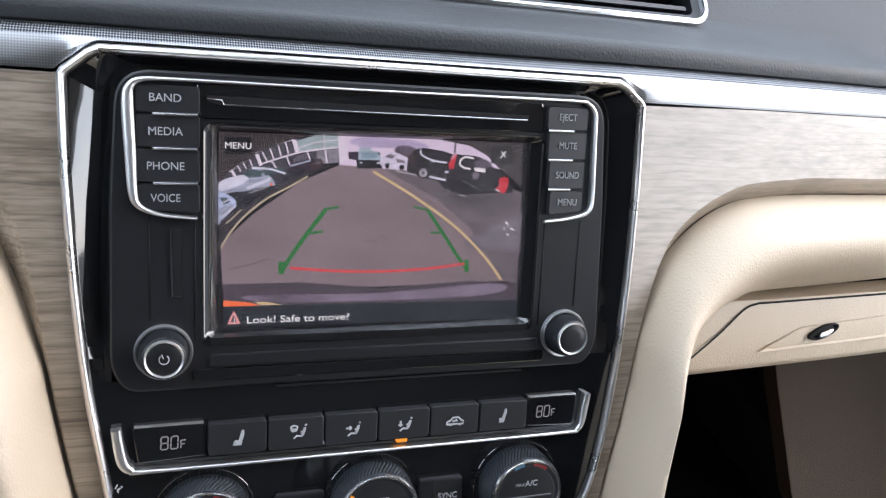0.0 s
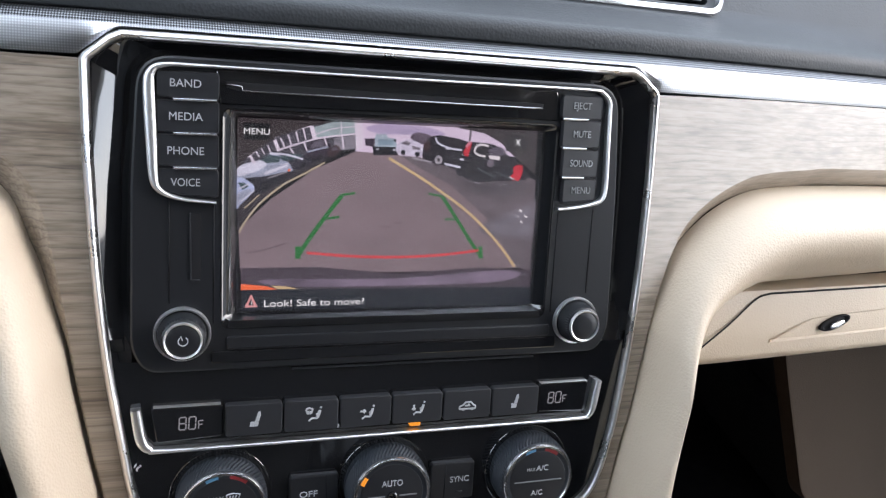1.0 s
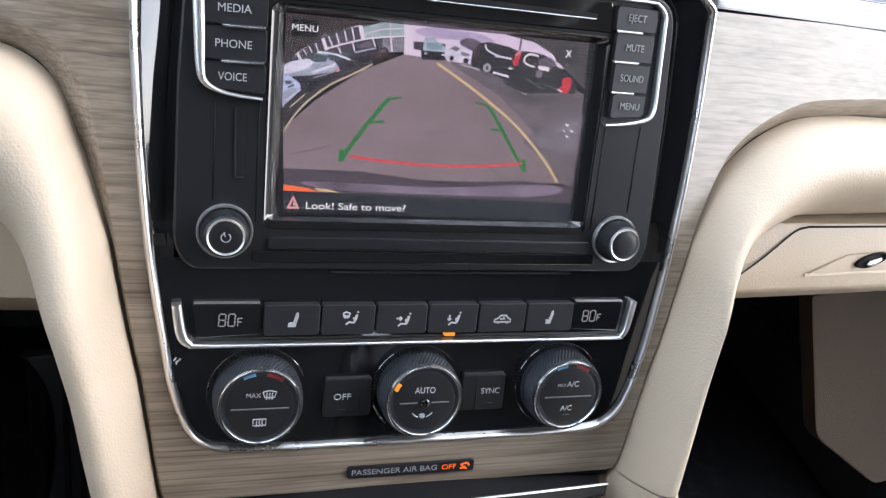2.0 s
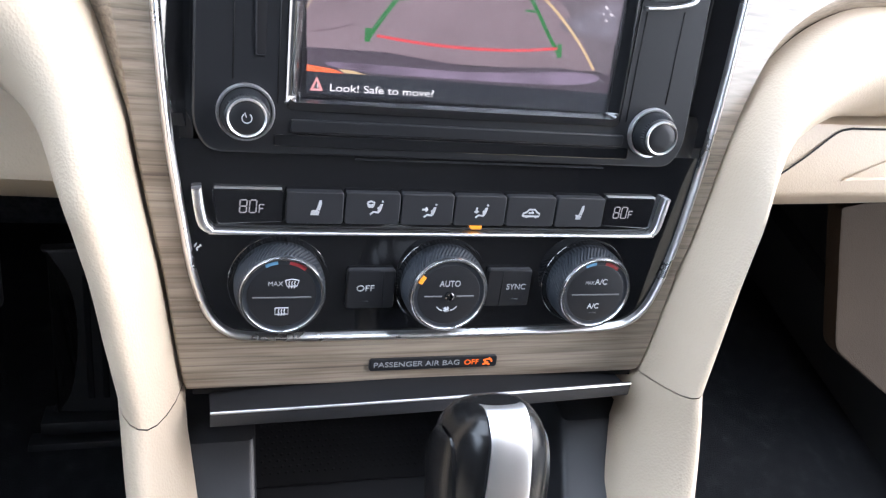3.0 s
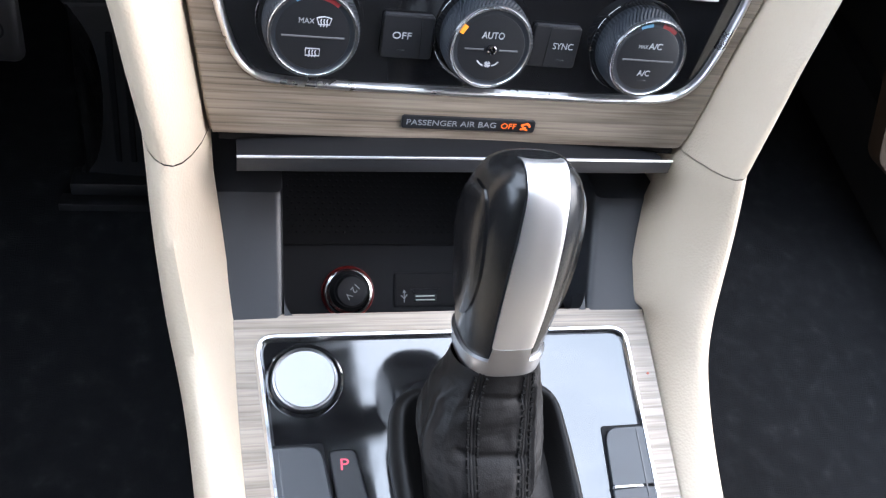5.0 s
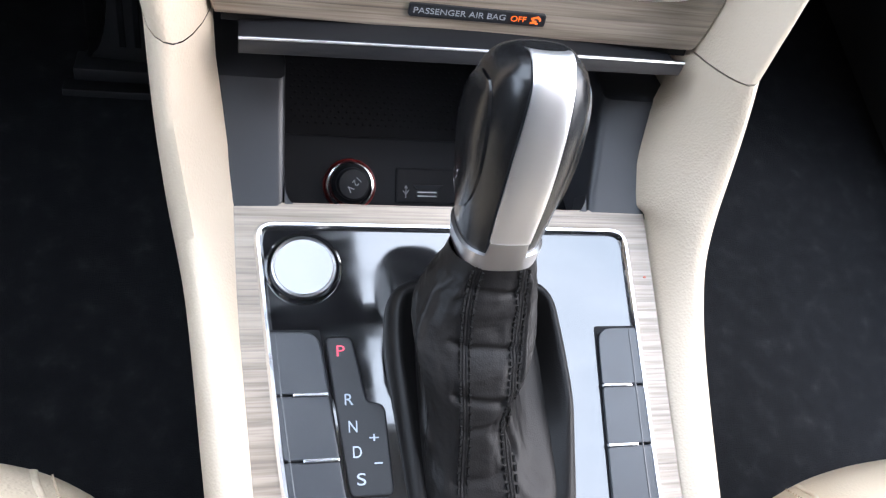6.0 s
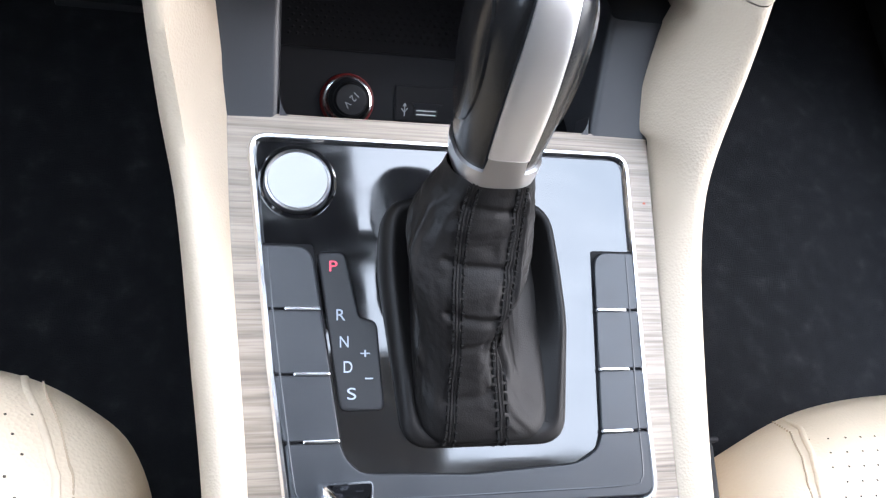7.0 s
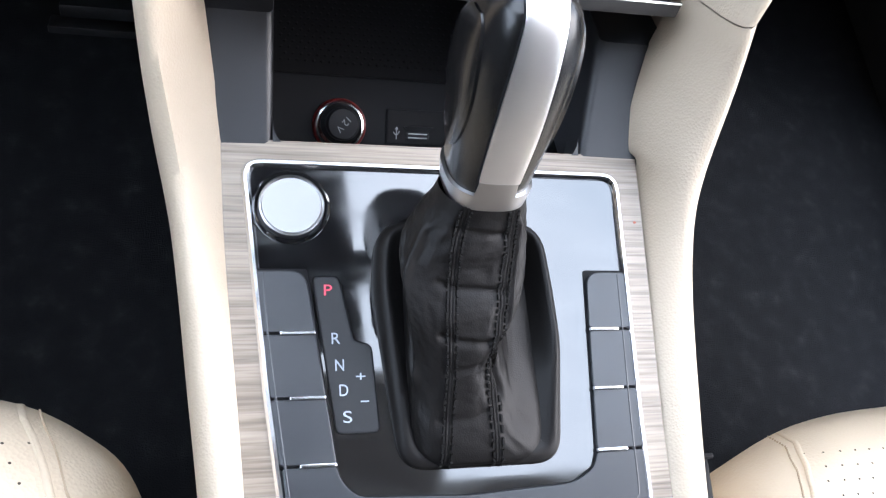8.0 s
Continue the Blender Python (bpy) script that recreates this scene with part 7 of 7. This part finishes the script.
# ---- seats ----
def seat(sign, inner, front, lift, corner, pipe, label):
    t = thing("front_seat", CON, label, "car seat", group="front seats")
    wide = 0.46
    def plan(g):
        q = []
        for dx, dy, u, v in ((-0.002, -0.62, 1.0, 0.0), (-0.002, -0.120, 1.0, 0.0), (0.002, -0.085, 0.95, 0.3), (0.010, -0.060, 0.8, 0.6), (0.028, -0.038, 0.6, 0.8), (0.056, -0.023, 0.4, 0.92), (0.088, -0.011, 0.25, 0.97), (0.120, -0.004, 0.1, 1.0), (0.156, 0.0, 0.0, 1.0), (wide * 0.5, 0.004, 0.0, 1.0)):
            q.append((inner + dx * corner + u * g, (dy if dy < -0.5 else front + dy) - v * g))
        q = smooth_path(q, 4)
        q = q[::-1] + [(inner + wide - g, -0.62), (inner + wide - g, front - 0.10), (inner + wide - 0.06, front - 0.01 - g)]
        return [(sign * x, y) for x, y in q[::-1]]
    LAY = [(-0.25, 0.060), (-0.16, 0.034), (-0.10, 0.010), (-0.065, 0.001), (-0.040, 0.007), (-0.022, 0.018), (-0.010, 0.033), (-0.003, 0.052), (0.0, 0.078), (-0.003, 0.11), (-0.012, 0.15)]
    b2 = bmesh.new()
    rings(b2, [[(x, y, h + lift) for x, y in plan(g)] for h, g in LAY], True, False, True)
    cushion = part("cushion", b2, SEAT, t, angle=60)
    from mathutils.bvhtree import BVHTree
    bt = bmesh.new()
    bt.from_mesh(cushion.data)
    tree = BVHTree.FromBMesh(bt)
    def drop(x, y):
        hit = tree.ray_cast(Vector((sign * x, y, 0.3)), Vector((0, 0, -1)))
        return hit[0], hit[1]
    # piped seam over the bolster
    path = smooth_path([(inner + pipe + o, front + d) for o, d in ((0.033, -0.006), (0.024, -0.018), (0.014, -0.034), (0.007, -0.051), (0.003, -0.068), (0.0, -0.14), (-0.004, -0.25), (-0.004, -0.52))], 8)
    pts = [p for p in (drop(*q)[0] for q in path) if p]
    b2 = bmesh.new()
    rings(b2, [superloop(p.x, p.y, p.z - 0.0004, 0.0021, 0.0019, 2, 10, ay=Vector((0, 0.3, 1)).normalized()) for p in pts])
    part("piping", b2, SEAT, cushion, "raised leather piping")
    b2 = bmesh.new()
    for i in range(90):
        u = i / 90 * (len(path) - 2)
        a = Vector(path[int(u)]).lerp(Vector(path[int(u) + 1]), u % 1)
        p, n = drop(a.x - 0.0062, a.y)
        if p is None:
            continue
        q = box(b2, p.x - 0.0004, p.x + 0.0004, p.y - 0.0011, p.y + 0.0011, p.z - 0.0006, p.z + 0.0004)
    part("stitching", b2, mat("tan_thread", (0.34, 0.26, 0.18), 0.7), cushion, smooth=False)
    # perforated insert
    b2 = bmesh.new()
    for i in range(26):
        for j in range(26):
            x = inner + pipe + 0.018 + 0.0098 * i + (0.0049 if j % 2 else 0) + random.uniform(-0.0004, 0.0004)
            y = front - 0.030 - 0.0088 * j
            p, n = drop(x, y)
            if p is None or n.z < 0.2:
                continue
            c = p + n * 0.00012
            e1 = n.orthogonal().normalized()
            e2 = n.cross(e1)
            b2.faces.new([b2.verts.new(c + 0.00075 * (e1 * math.cos(k * 1.0472) + e2 * math.sin(k * 1.0472))) for k in range(6)])
    part("perforations", b2, mat("perforation_dark", (0.05, 0.04, 0.03), 0.9), cushion, smooth=False)
    bt.free()
    return t


seat(-1, 0.1320, -0.0235, -0.022, 0.64, 0.0355, "beige perforated leather driver's seat with piped bolster")
seat(1, 0.1850, -0.0470, -0.078, 1.0, 0.056, "beige perforated leather passenger seat with piped bolster")

# ---- footwells ----
kick = thing("kick_panel", FAS, "beige panel at the side of the passenger footwell", "kick panel")
b = bmesh.new()
q = rounded([(0.5365, -0.210), (0.634, -0.275), (0.74, -0.25), (0.74, 0.0), (0.4897, -0.0518), (0.4990, -0.085)], [0.014, 0.01, 0.01, 0.01, 0.004, 0], 4)
rings(b, [[(x, 0.300, z) for x, z in ccw(q)], [(x, 0.2805, z) for x, z in ccw(q)], [(x, 0.28, z) for x, z in inset(ccw(q), 0.002)]], True, True, True)
# beige plastic darkened to brown: the footwell's shade is put into this colour
BEIGE_SHADED = leather("shaded_beige_plastic", (0.060, 0.043, 0.031), (0.052, 0.037, 0.027), 620.0, 0.0004, 0.75)
BEIGE_SHADED.node_tree.nodes["Principled BSDF"].inputs["Specular IOR Level"].default_value = 0.12
part("panel", b, BEIGE_SHADED, kick)

# accelerator on the driver's floor, and the brake pad beside it
PEDAL = mat("black_pedal_rubber", (0.014, 0.0145, 0.017), 0.5)
bump(PEDAL, noise_tex(PEDAL, 900.0, 3.0).outputs[0], 0.3, 0.0005)
accelerator = thing("accelerator_pedal", FAS @ pose(-0.205, 0.42, -0.35), "black floor-hinged accelerator pedal on the carpet", "pedal")
b = bmesh.new()
edge = smooth_path([(-0.044, 0.020), (-0.030, 0.042), (-0.022, 0.085), (-0.021, 0.13), (-0.028, 0.165), (-0.045, 0.195)], 5)
lp0 = edge + [(0.035, 0.20), (0.04, 0.10), (0.045, 0.015)]
rings(b, [[(x, y, z) for x, z in inset(ccw(lp0), g)] for g, y in ((0.0, 0.012), (0.0, 0.003), (0.0015, 0.0), (0.004, -0.001))], True, True, True)
part("pad", b, PEDAL, accelerator)
for k in range(3):
    part("groove", soft_box(-0.010 + 0.014 * k, -0.004 + 0.014 * k, -0.0028, 0.001, 0.035, 0.17, 0.001, 1), INNER, accelerator)
hinge = part("hinge", soft_box(-0.055, 0.09, -0.004, 0.03, -0.004, 0.010, 0.002), PEDAL, accelerator)
part("heel_plate", soft_box(-0.070, 0.09, 0.004, 0.03, -0.032, -0.020, 0.002), PEDAL, accelerator)
brake = thing("brake_pedal", FAS @ pose(-0.305, 0.36, -0.16), "black rubber-faced brake pedal", "pedal")
part("pad", soft_box(-0.055, 0.034, 0.0, 0.018, -0.030, 0.032, 0.008, 3), PEDAL, brake)
for k in range(3):
    b = bmesh.new()
    rings(b, [superloop(0.012 - 0.026 * k, -0.0005, 0.0, r, r * 0.8, 2.4, 16, ay=Vector((0, 0, 1))) for r in (0.0105, 0.0088)])
    part("grip_ring", b, INNER, brake, smooth=False)
part("arm", soft_box(-0.020, 0.002, 0.014, 0.026, 0.0, 0.19, 0.004), PEDAL, brake)

buckle = thing("seat_belt_buckle", CON, "dark grey seat belt buckle beside the passenger seat", "belt buckle")
part("body", soft_box(0.1300, 0.1450, -0.115, -0.0765, -0.075, -0.036, 0.004, 3), INNER, buckle)
part("release_button", soft_box(0.1325, 0.1425, -0.0785, -0.0755, -0.045, -0.028, 0.001, 1), DEEP, buckle)

scuff = mat("pale_scuff", (0.45, 0.46, 0.48), 0.7)
for k, (x, z, l, a) in enumerate(((-0.1108, 0.0196, 0.0022, 60), (-0.1096, 0.0186, 0.0014, 20), (-0.1102, 0.0178, 0.0017, 100), (-0.1088, 0.0194, 0.0010, 140))):
    dx, dz = l / 2 * math.cos(radians(a)), l / 2 * math.sin(radians(a))
    part("scuff", ribbon([(x - dx, z - dz), (x, z + 0.0001), (x + dx, z + dz)], [0.0004, 0.0009, 0.0003], 0.0010, 0.0014, 0.0001), scuff, bezel)

stain = mat("red_brown_speck", (0.28, 0.06, 0.03), 0.6)
part("speck", con_plate([(0.0990 + 0.0009 * math.cos(a), 0.0392 + 0.0007 * math.sin(a)) for a in (0.2, 1.3, 2.2, 3.4, 4.4, 5.5)], 0.0014, 0.0010, 0.0001), stain, console)
